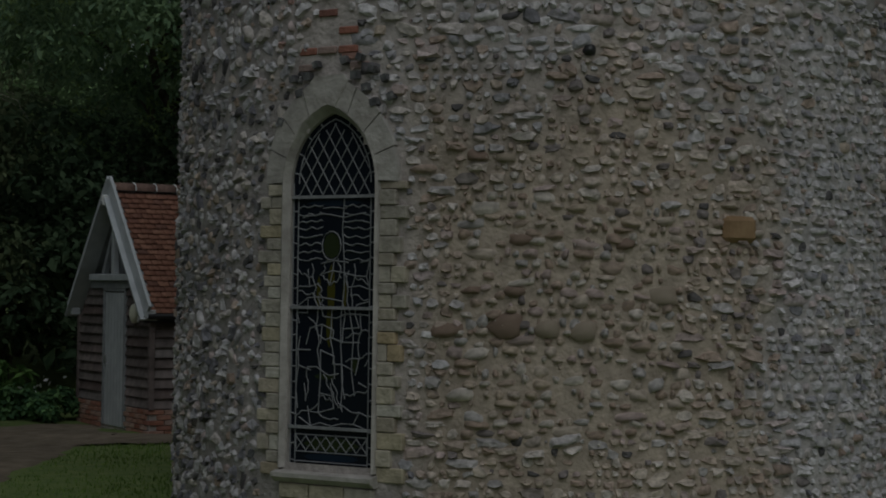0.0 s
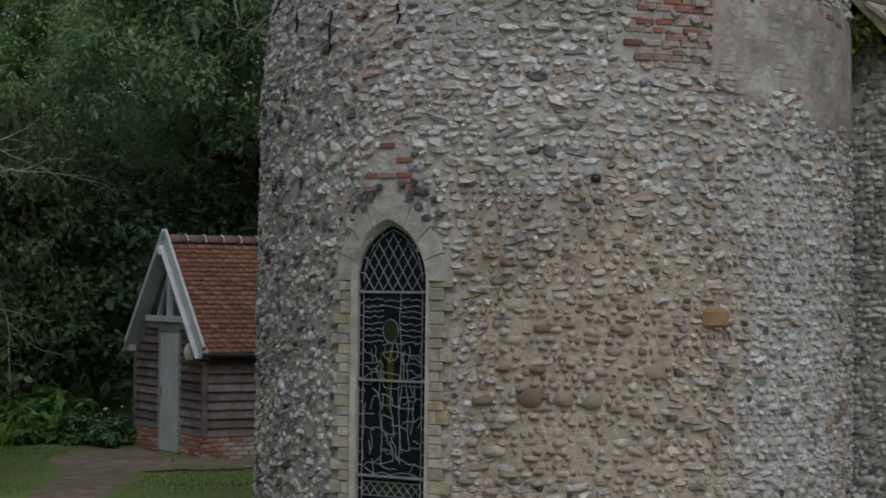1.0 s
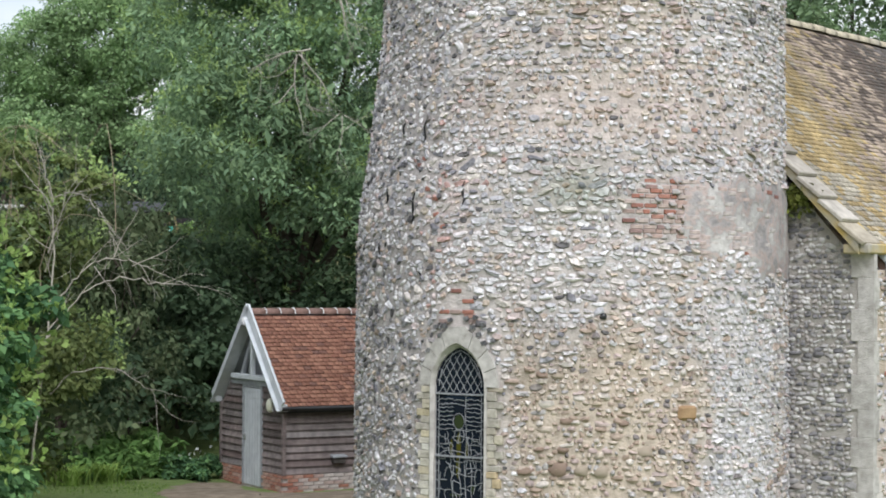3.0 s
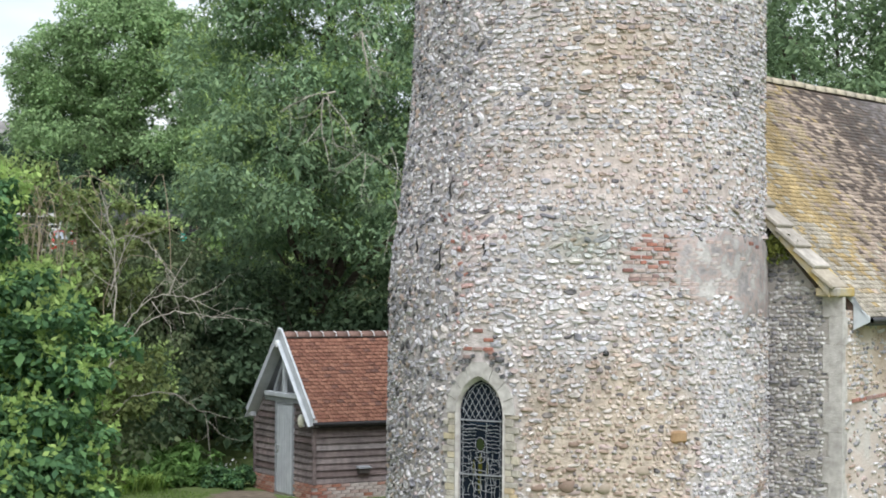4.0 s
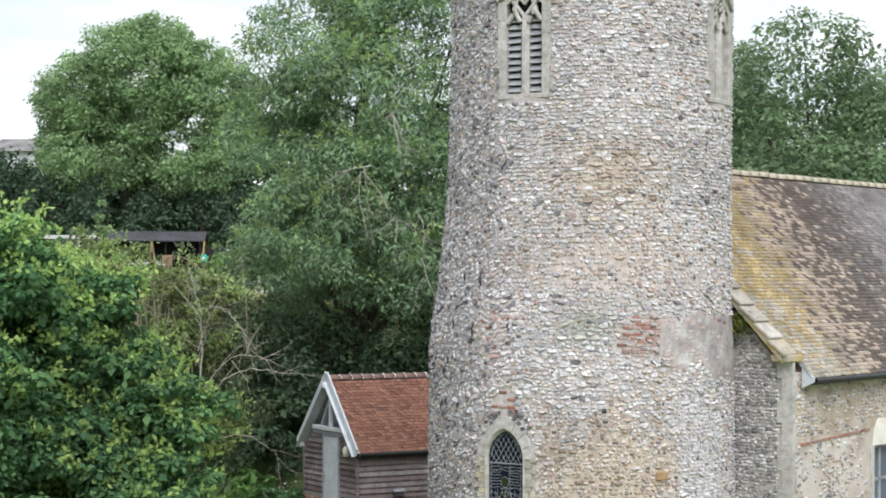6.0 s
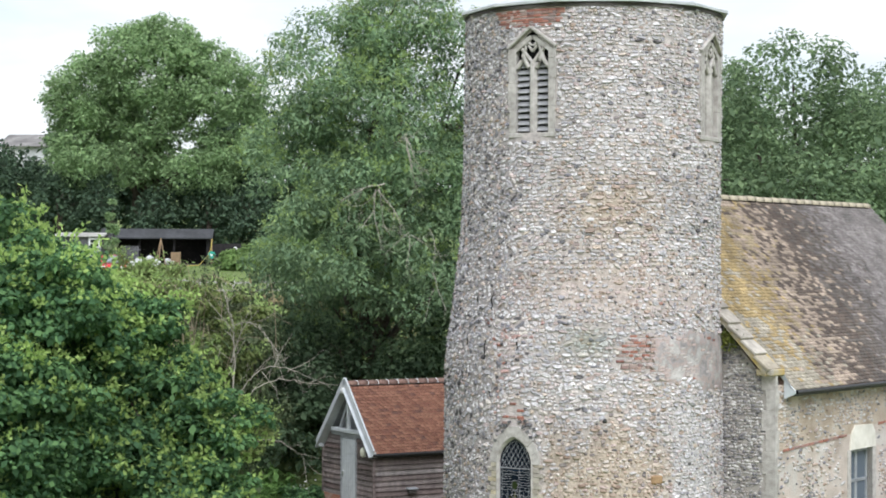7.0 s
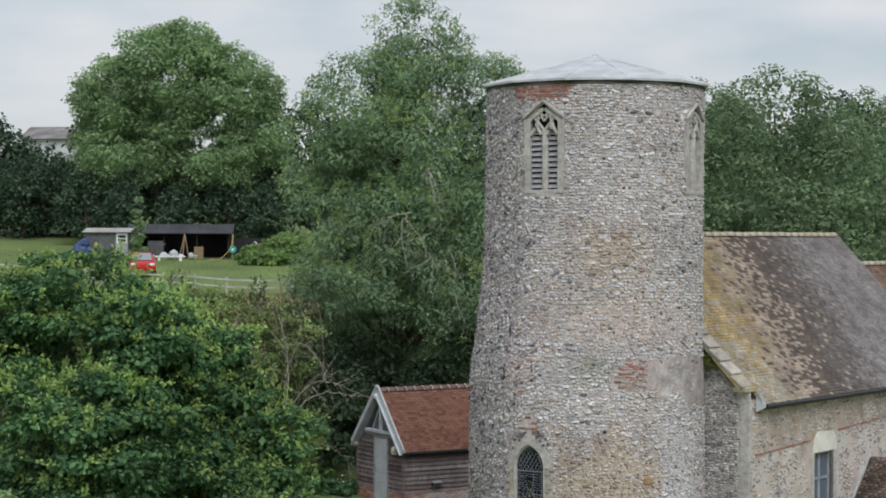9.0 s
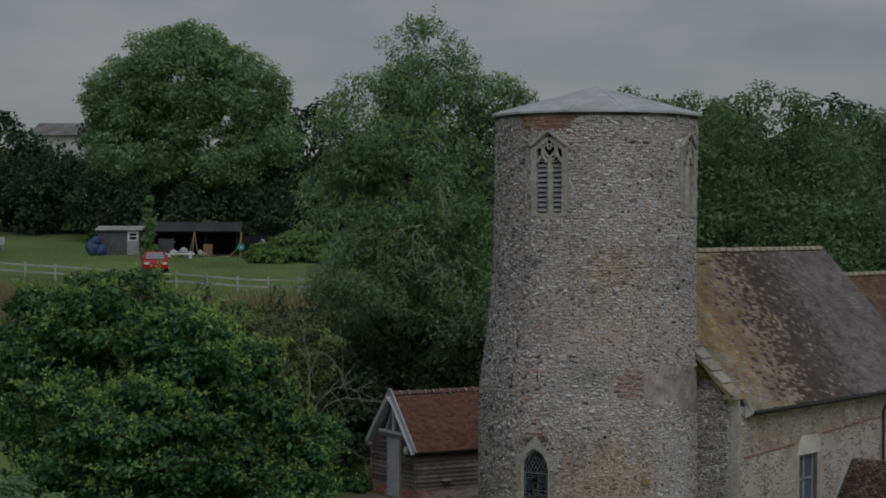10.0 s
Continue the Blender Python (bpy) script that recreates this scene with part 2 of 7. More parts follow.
M_white = mat("white_paint", [(0.3, (0.70, 0.71, 0.72)), (0.7, (0.80, 0.80, 0.80))], scale=6, big=1.5, big_amount=0.06, rough=0.5, bump=0.05)
M_steel = mat("brushed_steel", [(0.3, (0.5, 0.5, 0.5)), (0.7, (0.6, 0.6, 0.6))], scale=20, rough=0.3, metal=1.0, bump=0.05)
M_black = mat("black_gutter_paint", [(0.3, (0.018, 0.018, 0.02)), (0.7, (0.03, 0.03, 0.032))], scale=8, rough=0.45, bump=0.05)
M_render = mat("patched_buff_render", [(0.30, (0.37, 0.305, 0.26)), (0.43, (0.47, 0.405, 0.36)), (0.50, (0.53, 0.45, 0.405)), (0.58, (0.52, 0.478, 0.445)), (0.72, (0.60, 0.56, 0.53))], scale=1.3, detail=9, big=0.5, big_amount=0.15, bump=0.8, bump_scale=22)

# ---- ground ----
def height(x, y):
    z = np.interp(y, [-400, 14, 22, 38, 50, 63, 93, 112, 200, 420, 1500], [0, 0, 0.9, 4.3, 4.75, 5.2, 6.45, 7.6, 15, 26, 40])
    z = z + np.clip((-15 - x), 0, 60) * 0.035 * np.clip((y - 30) / 25, 0, 1)
    return z


def bumps(x, y):
    return 0.05 * np.sin(x * 0.9 + 1.3 * np.sin(y * 0.6)) * np.cos(y * 0.8) + 0.25 * np.sin(x * 0.11) * np.sin(y * 0.13) * np.clip((y - 16) / 20, 0, 1)


def grid_mesh(name, xs, ys, material, lift=0.0):
    X, Y = np.meshgrid(xs, ys)
    Z = height(X, Y) + bumps(X, Y) + lift
    v = np.stack([X, Y, Z], -1).reshape(-1, 3)
    nx, ny = len(xs), len(ys)
    i, j = np.meshgrid(np.arange(ny - 1), np.arange(nx - 1), indexing='ij')
    f = np.stack([i * nx + j, i * nx + j + 1, (i + 1) * nx + j + 1, (i + 1) * nx + j], -1).reshape(-1, 4)
    return raw(name, v, f, material, True)


M_grass = mat("mown_grass", [(0.25, (0.092, 0.142, 0.042)), (0.5, (0.126, 0.178, 0.052)), (0.7, (0.170, 0.206, 0.070))], scale=5, detail=8, big=0.12, big_amount=0.3, rough=0.95, bump=0.8, bump_scale=25)
M_earth = mat("bare_earth_path", [(0.3, (0.125, 0.098, 0.070)), (0.55, (0.19, 0.155, 0.115)), (0.75, (0.25, 0.208, 0.160))], scale=4, detail=8, big=0.7, big_amount=0.25, rough=0.95, bump=0.8, bump_scale=30)
xs = np.concatenate([np.linspace(-1500, -90, 12), np.arange(-80, 60, 2.0), np.linspace(70, 1500, 12)])
ys = np.concatenate([np.linspace(-400, -70, 6), np.arange(-64, 130, 2.0), np.linspace(140, 1500, 16)])
tagged(link("ground", grid_mesh("ground", xs, ys, M_grass)), "green mown lawn rising into a rough field", "ground", kind="structure")

# the worn path that bends in front of the shed: a sheet of earth with an uneven edge
def path_mesh(line, wid, lift):
    t = np.linspace(0, len(line) - 1, 60)
    px = np.interp(t, range(len(line)), [p[0] for p in line])
    py = np.interp(t, range(len(line)), [p[1] for p in line])
    w = np.interp(t, range(len(line)), wid)
    d = np.stack([np.gradient(px), np.gradient(py)], -1)
    d /= np.linalg.norm(d, axis=1, keepdims=True)
    n = np.stack([-d[:, 1], d[:, 0]], -1)
    rows = []
    for k, s in enumerate(np.linspace(-1, 1, 7)):
        j = 0.12 * np.sin(t * 7 + k) + 0.08 * np.sin(t * 17 + 2 * k)
        q = np.stack([px, py], -1) + n * (s * w + j * (abs(s) > 0.9))[:, None]
        z = height(q[:, 0], q[:, 1]) + bumps(q[:, 0], q[:, 1]) + lift - 0.035 * abs(s) ** 3
        rows.append(np.c_[q, z])
    v = np.stack(rows, 1).reshape(-1, 3)
    i, j = np.meshgrid(np.arange(59), np.arange(6), indexing='ij')
    f = np.stack([i * 7 + j, (i + 1) * 7 + j, (i + 1) * 7 + j + 1, i * 7 + j + 1], -1).reshape(-1, 4)
    return raw("path", v, f, M_earth, True)


tagged(link("path", path_mesh([(-6.6, -6.0), (-6.1, 1.0), (-6.15, 5.0), (-6.4, 8.0), (-6.6, 10.4), (-6.7, 12.2)], [0.5, 0.45, 0.55, 0.80, 0.95, 0.7], 0.030)), "worn brown earth path across the lawn", "path", kind="structure")
tagged(link("path_apron", path_mesh([(-6.9, 11.0), (-5.6, 9.3), (-4.2, 9.5), (-2.4, 10.4), (0.0, 11.8)], [0.6, 1.1, 1.05, 1.0, 0.9], 0.044)), "bare trodden earth along the shed wall", "path", kind="structure")

# ---- round flint tower ----
AX_Z, AX_X = [-1, 4.8, 8, 13], [-0.13, -0.13, 0.02, 0.08]
RAD_Z, RAD_R = [-1, 4.6, 5.3, 5.9, 6.6, 7.5, 9, 13], [3.065, 3.035, 3.005, 2.945, 2.895, 2.835, 2.81, 2.805]


def on_tower(az, z, off=0.0):
    """A point of the tower's face: az in radians from -y towards +x, z in metres, off outwards."""
    az, z = np.asarray(az, float), np.asarray(z, float)
    r = np.interp(z, RAD_Z, RAD_R) + off
    return np.stack([np.interp(z, AX_Z, AX_X) + r * np.sin(az), -r * np.cos(az), z], -1)


LANCET_AZ, BELFRY_AZ, BLIND_AZ = -32.2, -31.5, 60.0


def arc_gap(az, a0):
    return (az - np.radians(a0)) * 2.95


def keep_clear(az, z, grow=0.0):
    """True where dressed stone, brick or cement takes the place of flint."""
    s = np.abs(arc_gap(az, LANCET_AZ))
    half = np.where(z < 2.95, 0.60, 0.60 * np.clip(1 - ((z - 2.95) / 0.76), 0, 1) ** 0.75)
    out = (s < half + grow) & (z > 0.56) & (z < 3.71)
    for a0 in (BELFRY_AZ, BLIND_AZ):
        s = np.abs(arc_gap(az, a0))
        half = np.where(z < 11.5, 0.58, 0.58 * np.clip(1 - (z - 11.5) / 0.46, 0, 1))
        out |= (s < half + grow) & (z > 9.52) & (z < 11.97)
    out |= in_cement(az, z, grow - 0.15) | in_brick(az, z, grow)
    return out


def in_cement(az, z, grow=0.0):
    d = np.degrees(az)
    wob = 0.07 * np.sin(d * 0.33) + 0.04 * np.sin(d * 0.9 + 1)
    low = np.interp(d, [3, 9, 17, 22, 30, 46, 52, 84], [5.42, 5.22, 5.05, 4.66, 4.50, 4.44, 4.22, 4.16])
    top = np.interp(d, [3, 9, 16, 24, 30, 84], [5.44, 5.5, 5.42, 5.55, 5.62, 5.66])
    return (d > 4) & (d < 84) & (z > low + wob - grow) & (z < top + wob + grow)


def in_brick(az, z, grow=0.0):
    d = np.degrees(az)
    a = (d > 8) & (d < 24) & (z > np.interp(d, [8, 14, 22], [4.86, 4.76, 4.72])) & (z < np.interp(d, [8, 13, 24], [5.12, 5.5, 5.6]))
    half = np.interp(z, [11.9, 12.0, 12.4], [9, 15, 19])
    b = (np.abs(d + 34) < half) & (z > 11.93) & (z < 12.37)
    c = (np.abs(d + 32) < np.interp(z, [3.66, 3.8, 4.2], [7.0, 4.5, 2.2])) & (z > 3.66) & (z < 4.18)
    return a | b | c


tower = thing("church_tower", pose(0, 0, 0), "round flint church tower with a low lead cap", "tower")

def warmth(az, z):
    """How brown the stones are, 0 to 1: a brown lower half before the window, and a brown band high up."""
    d = np.degrees(az)
    g = lambda a, b, sa, sz: np.exp(-((d - a) / sa) ** 2 - ((z - b) / sz) ** 2)
    low = np.clip((d + 22) / 8, 0, 1) * np.clip((34 + 3 * np.sin(z * 3.1) - d) / 7, 0, 1) * np.clip((3.9 + 0.25 * np.sin(d * 0.21) - z) / 0.9, 0, 1)
    return np.clip(0.95 * low + 0.85 * g(4, 8.1, 20, 0.75) + 0.45 * g(8, 6.6, 32, 0.55) + 0.55 * g(64, 2.0, 6, 1.8) + 0.35 * g(24, 4.25, 9, 0.4) + 0.17, 0, 1)


def mortar_tone(az, z):
    """Lime mortar: grey-buff, tan where the stones are brown, pinkish above the cement, greyer round the west side."""
    d = np.degrees(az)
    w = warmth(az, z)[:, None]
    pink = (np.exp(-((z - 6.35) / 0.5) ** 2) * np.clip((d + 40) / 15, 0, 1))[:, None]
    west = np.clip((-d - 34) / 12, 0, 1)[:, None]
    lime = (np.clip((d - 26) / 12, 0, 1) * np.clip((4.4 - z) / 0.5, 0, 1))[:, None]
    c = np.array([[0.42, 0.385, 0.372]])
    c = c + w * (np.array([[0.425, 0.357, 0.288]]) - c)
    c = c + pink * 0.8 * (np.array([[0.455, 0.385, 0.35]]) - c)
    c = c + lime * 0.75 * (np.array([[0.47, 0.445, 0.435]]) - c)
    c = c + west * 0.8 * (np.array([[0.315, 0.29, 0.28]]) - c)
    rosy = np.exp(-((d + 36) / 7) ** 2 - ((z - 4.9) / 0.8) ** 2)[:, None]
    c = c + rosy * 0.5 * (np.array([[0.42, 0.335, 0.315]]) - c)
    algae = np.exp(-((d + 3) / 10) ** 2 - ((z - 5.36) / 0.30) ** 2)[:, None]
    return c * (1 - algae * np.array([[0.33, 0.28, 0.35]])) * np.array([[1.03, 1.03, 1.055]])


# the core: mortar face, with openings cut for the three windows
def tower_core():
    az = np.linspace(-np.pi, np.pi, 361)[:-1]
    zs = np.r_[np.arange(-0.6, 11.35, 0.1), np.arange(11.4, 11.95, 0.035), np.arange(12.0, 12.41, 0.1)]
    A, Z = np.meshgrid(az, zs)
    lump = 0.004 * np.sin(A * 23 + Z * 1.1) * np.cos(Z * 7.3 + A * 5)
    v = on_tower(A, Z, lump).reshape(-1, 3)
    n, k = len(az), len(zs)
    i, j = np.meshgrid(np.arange(k - 1), np.arange(n), indexing='ij')
    f = np.stack([i * n + j, i * n + (j + 1) % n, (i + 1) * n + (j + 1) % n, (i + 1) * n + j], -1).reshape(-1, 4)
    ca, cz = (A[:-1] + radians(0.5)).ravel(), (0.5 * (Z[:-1] + Z[1:])).ravel()
    cut = (np.abs(arc_gap(ca, LANCET_AZ)) < 0.36) & (cz > 0.75) & (cz < 3.50 - 1.5 * np.maximum(0, np.abs(arc_gap(ca, LANCET_AZ)) - 0.05))
    for a0 in (BELFRY_AZ, BLIND_AZ):
        s = np.abs(arc_gap(ca, a0))
        cut |= (s < 0.44) & (cz > 9.7) & (cz < 11.43 + 0.9 * (0.44 - s))
    me = raw("wall", v, f[~cut], M_core, True)
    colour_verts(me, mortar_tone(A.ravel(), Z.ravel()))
    return me


wall = link("wall", tower_core(), tower, "buff lime mortar wall")
# inner drum behind the openings, its darkness put into the colour
IN_A, IN_Z = np.meshgrid(np.linspace(-np.pi, np.pi, 49)[:-1], [-0.6, 12.3])
iv = on_tower(IN_A, IN_Z, -0.8).reshape(-1, 3)
link("inner_wall", raw("inner_wall", iv, [(j, 48 + j, 48 + (j + 1) % 48, (j + 1) % 48) for j in range(48)], M_dark, True), tower)

# flint shapes: low, uneven domes
def flint_shapes(count, rng):
    out = []
    for _ in range(count):
        rings = [(rng.uniform(0.5, 0.78), 0.84, 6), (1.0, -0.28, 8)]
        v = [(rng.uniform(-0.35, 0.35), rng.uniform(-0.4, 0.2), rng.uniform(0.55, 1.2))]
        shape = np.clip(1 + rng.normal(0, 0.20, 16), 0.55, 1.4)
        lean = rng.uniform(0.1, 0.4)
        for r, h, n in rings:
            t0 = rng.uniform(0, 0.5) if n == 6 else 0.0
            for q in range(n):
                t = 2 * np.pi * (q + t0) / n
                s = np.interp((t / (2 * np.pi)) % 1, np.arange(17) / 16, np.r_[shape, shape[0]])
                c, w = np.cos(t), np.sin(t)
                p = rng.uniform(0.6, 0.95) if r < 0.9 else 0.74
                drop = 1 - lean * w
                v.append((r * s * np.sign(c) * abs(c) ** p, r * s * np.sign(w) * abs(w) ** p, h * drop * rng.uniform(0.5, 1.35) if h > 0 else h))
        out.append(np.array(v))
    return np.array(out)


FL_TRI = []
for q in range(6):
    FL_TRI.append((0, 1 + q, 1 + (q + 1) % 6))
i6, i8 = 0, 0
while i6 < 6 or i8 < 8:
    if i8 / 8 <= i6 / 6 and i8 < 8:
        FL_TRI.append((1 + i6 % 6, 7 + i8, 7 + (i8 + 1) % 8))
        i8 += 1
    else:
        FL_TRI.append((1 + i6 % 6, 7 + i8 % 8, 1 + (i6 + 1) % 6))
        i6 += 1
FL_TRI = np.array(FL_TRI)
FLINTS = flint_shapes(40, RNG)

GREY = np.array([(0.51, 0.485, 0.48), (0.465, 0.445, 0.44), (0.40, 0.385, 0.39), (0.45, 0.405, 0.375), (0.31, 0.30, 0.31), (0.16, 0.155, 0.17), (0.42, 0.345, 0.325)])
WARM = np.array([(0.49, 0.44, 0.395), (0.42, 0.355, 0.295), (0.31, 0.235, 0.185), (0.36, 0.282, 0.228), (0.38, 0.30, 0.275), (0.37, 0.345, 0.335), (0.18, 0.155, 0.15), (0.41, 0.335, 0.262)])


def courses(z0, z1, hgt, rng, span, width, fill):
    """Courses of stones: arrays of place along the course, height, half width and half height."""
    S, Zc, W, H = [], [], [], []
    z = z0
    while z < z1:
        h = hgt * rng.uniform(0.85, 1.18)
        s = span[0] + rng.uniform(0, 0.1)
        while s < span[1]:
            w = width * np.exp(rng.normal(0, 0.50))
            w = min(max(w, 0.05), 0.27)
            S.append(s + w / 2)
            Zc.append(z + h / 2 + rng.normal(0, 0.009))
            W.append(w / 2 * fill * rng.uniform(0.88, 1.02))
            H.append(h / 2 * rng.uniform(0.66, 1.25) * min(1.3, 0.80 + w * 1.8))
            s += w
        z += h
    return np.array(S), np.array(Zc), np.array(W), np.array(H)


def scatter(base, across, up, out, S, Zv, W, H, depth, tilt, rng):
    """Domes set on a face: base points (n, 3) with unit vectors across, up and out."""
    n = len(base)
    kind = rng.integers(0, len(FLINTS), n)
    T = FLINTS[kind]
    c, s = np.cos(tilt)[:, None], np.sin(tilt)[:, None]
    flip = np.where(rng.random(n) < 0.5, -1.0, 1.0)[:, None]
    x, y = T[..., 0] * W[:, None] * flip, T[..., 1] * H[:, None]
    X, Y, Zd = x * c - y * s, x * s + y * c, T[..., 2] * depth[:, None]
    v = base[:, None] + across[:, None] * X[..., None] + up[:, None] * Y[..., None] + out[:, None] * Zd[..., None]
    f = (FL_TRI[None] + (np.arange(n) * 15)[:, None, None])
    swap = flip[:, 0] < 0
    f[swap] = f[swap][..., ::-1]
    return v.reshape(-1, 3), f.reshape(-1, 3)


def face_frame(az, n):
    across = np.stack([np.cos(az), np.sin(az), 0 * az], -1)
    out = np.stack([np.sin(az), -np.cos(az), 0 * az], -1)
    up = np.tile([0.0, 0.0, 1.0], (n, 1))
    return across, up, out


def tower_flints():
    rng = np.random.default_rng(21)
    rows = []
    for z0, z1, hgt, wid, fill in ((-0.4, 1.3, 0.070, 0.100, 1.14), (1.3, 3.7, 0.068, 0.096, 1.05), (3.7, 5.9, 0.077, 0.100, 1.2), (5.9, 6.9, 0.074, 0.094, 1.06), (6.9, 12.36, 0.073, 0.088, 1.2)):
        rows.append(courses(z0, z1, hgt, rng, (-9.25, 9.25), wid, fill))
    n0 = sum(len(r[0]) for r in rows)
    m = 6000                                             # chips that fill the joints
    chip = (rng.uniform(-6.2, 6.2, m), rng.uniform(-0.3, 12.3, m), rng.uniform(0.012, 0.03, m), rng.uniform(0.010, 0.022, m))
    S, Zc, W, H = (np.concatenate(a) for a in zip(*rows, chip))
    small = np.arange(len(S)) >= n0
    az = S / 2.95
    d = np.degrees(az)
    Zc = Zc + np.where(small, 0, 0.022 * np.sin(S * 1.3 + Zc * 0.8) + 0.008 * np.sin(S * 4.1 + 2))
    back = np.abs(d) > 112
    w = warmth(az, Zc)
    bare = np.exp(-((Zc - 6.35) / 0.42) ** 2) * np.clip((d + 30) / 15, 0, 1) * 0.16 + 0.10 * w
    keep = ~keep_clear(az, Zc, 0.02) & (Zc < 12.33) & (~back | (rng.random(len(az)) < 0.25)) & (rng.random(len(az)) > bare)
    S, Zc, W, H, az, d, back, w, small = (a[keep] for a in (S, Zc, W, H, az, d, back, w, small))
    W, H = W * np.where(back, 1.9, 1), H * np.where(back, 1.7, 1)
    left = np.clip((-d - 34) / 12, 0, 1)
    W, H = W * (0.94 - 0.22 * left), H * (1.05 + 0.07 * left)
    uneven = np.interp(Zc, [3.3, 4.1, 5.6, 6.8], [0.2, 1, 1, 0.6])      # the lowest courses are laid straightest
    Zc = Zc + rng.normal(0, 1, len(az)) * (0.011 * uneven + 0.018 * left)
    tilt = rng.normal(0, 0.09 + 0.13 * uneven + 0.85 * left + 0.8 * small)
    depth = rng.uniform(0.016, 0.046, len(az)) * np.where(W > 0.09, 1.2, 1) * np.where(small, 0.55, 1)
    pick = rng.random(len(az)) < w
    lev = rng.random(len(az))
    gi = np.searchsorted([0.28, 0.50, 0.66, 0.78, 0.88, 0.925], lev)
    wi = np.searchsorted([0.16, 0.32, 0.50, 0.68, 0.77, 0.87, 0.935], lev)
    gl = np.searchsorted([0.17, 0.33, 0.50, 0.60, 0.79, 0.95], lev)
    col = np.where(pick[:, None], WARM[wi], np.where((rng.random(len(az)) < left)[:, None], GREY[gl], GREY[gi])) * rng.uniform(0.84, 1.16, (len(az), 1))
    bits = rng.random(len(az)) < 0.13 * np.exp(-((d + 38) / 11) ** 2 - ((Zc - 5.0) / 1.0) ** 2)
    col = np.where(bits[:, None], np.array([[0.37, 0.235, 0.205]]) * rng.uniform(0.75, 1.2, (len(az), 1)), col)
    # near-black stones stand in for shaded gaps, most of them on the west
    gap_shade = rng.random(len(az)) < 0.07 * left + 0.015
    col = np.where(gap_shade[:, None], np.array([[0.075, 0.07, 0.072]]), col)
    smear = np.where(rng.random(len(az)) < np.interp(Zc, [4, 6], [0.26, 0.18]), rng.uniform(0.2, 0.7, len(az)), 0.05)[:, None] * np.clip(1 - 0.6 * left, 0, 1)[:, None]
    col = col * (1 - smear) + mortar_tone(az, Zc) * smear * 1.08
    algae = np.exp(-((d + 3) / 10) ** 2 - ((Zc - 5.36) / 0.30) ** 2)[:, None]
    col = col * (1 - algae * np.array([[0.31, 0.26, 0.33]]))
    col = col * np.array([[1.045, 1.055, 1.09]])
    return S, Zc, W, H, az, tilt, depth, col


fS, fZ, fW, fH, fAz, fTilt, fDepth, fCol = tower_flints()
# the stretch that the camera starts nearest to gets its stones as single pieces
near = np.where((fZ > 1.05) & (fZ < 2.75) & (np.degrees(fAz) > -13) & (np.degrees(fAz) < 16.5))[0][:300]
rest = np.setdiff1d(np.arange(len(fZ)), near)
ac, up_, ou = face_frame(fAz[rest], len(rest))
fv, ff = scatter(on_tower(fAz[rest], fZ[rest], -0.004), ac, up_, ou, fS[rest], fZ[rest], fW[rest], fH[rest], fDepth[rest], fTilt[rest], np.random.default_rng(5))
me = raw("flint_facing", fv, ff, M_flint, True)
knapped = np.repeat(np.random.default_rng(2).random(len(rest)) < 0.88, len(FL_TRI))
me.polygons.foreach_set("use_smooth", ~knapped)
cortex = np.random.default_rng(12).uniform(0.80, 1.20, (len(rest) * 15, 1))
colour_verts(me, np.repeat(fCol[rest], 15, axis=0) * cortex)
link("flint_facing", me, wall, "coursed grey and buff flints", "stuff")
# single stones: twelve shapes in eight tones each
CW, CH, CD = 0.06, 0.035, 0.03
COB = []
for k in range(12):
    for tone in range(8):
        shape = raw("flint", FLINTS[k] * np.array([[CW, CH, CD]]), FL_TRI, M_flint, k % 6 == 0)
        colour_verts(shape, np.array([WARM[tone]]) * np.random.default_rng(k * 8 + tone).uniform(0.72, 1.28, (15, 1)))
        COB.append(shape)


def cobble(az, z, w, h, d, tilt, material=None):
    k = int(RNG.integers(0, 12))
    tone = int(np.searchsorted([0.20, 0.38, 0.52, 0.66, 0.76, 0.87, 0.915], RNG.random()))
    me = COB[k * 8 + tone]
    if material is not None:
        me = me.copy()
        me.materials.clear()
        me.materials.append(material)
        me.polygons.foreach_set("use_smooth", np.ones(len(me.polygons), bool))
    ob = link("flint", me, wall)
    p = on_tower(az, z, -0.004)
    t, n = Vector((math.cos(az), math.sin(az), 0)), Vector((math.sin(az), -math.cos(az), 0))
    m = Matrix((( t.x, 0, n.x, p[0]), (t.y, 0, n.y, p[1]), (0, 1, 0, p[2]), (0, 0, 0, 1)))
    ob.matrix_basis = m @ Matrix.Rotation(tilt, 4, 'Z') @ Matrix.Diagonal((w / CW, h / CH, d / CD, 1))
    return ob


# larger named cobbles: azimuth, height, half width, half height
BIG = [(-6.3, 1.82, 0.125, 0.115), (-14.5, 1.79, 0.13, 0.07), (-1.2, 1.81, 0.10, 0.095), (3.7, 1.79, 0.11, 0.09), (14.1, 2.05, 0.145, 0.10), (-10.7, 3.02, 0.085, 0.055), (-7.0, 3.0, 0.085, 0.055), (-11.4, 2.07, 0.09, 0.04), (-5.5, 2.06, 0.085, 0.05), (9.0, 2.41, 0.075, 0.055), (-5.0, 2.43, 0.10, 0.05), (11.3, 3.38, 0.06, 0.05)]
M_big = [mat("brown_sandstone_cobble", [(0.3, (0.185, 0.13, 0.10)), (0.7, (0.27, 0.20, 0.155))], scale=14, bump=0.3), mat("buff_sandstone_cobble", [(0.3, (0.27, 0.222, 0.17)), (0.7, (0.35, 0.295, 0.235))], scale=14, bump=0.3)]
big_az = np.array([b[0] for b in BIG] + [25.2])
big_z = np.array([b[1] for b in BIG] + [2.53])
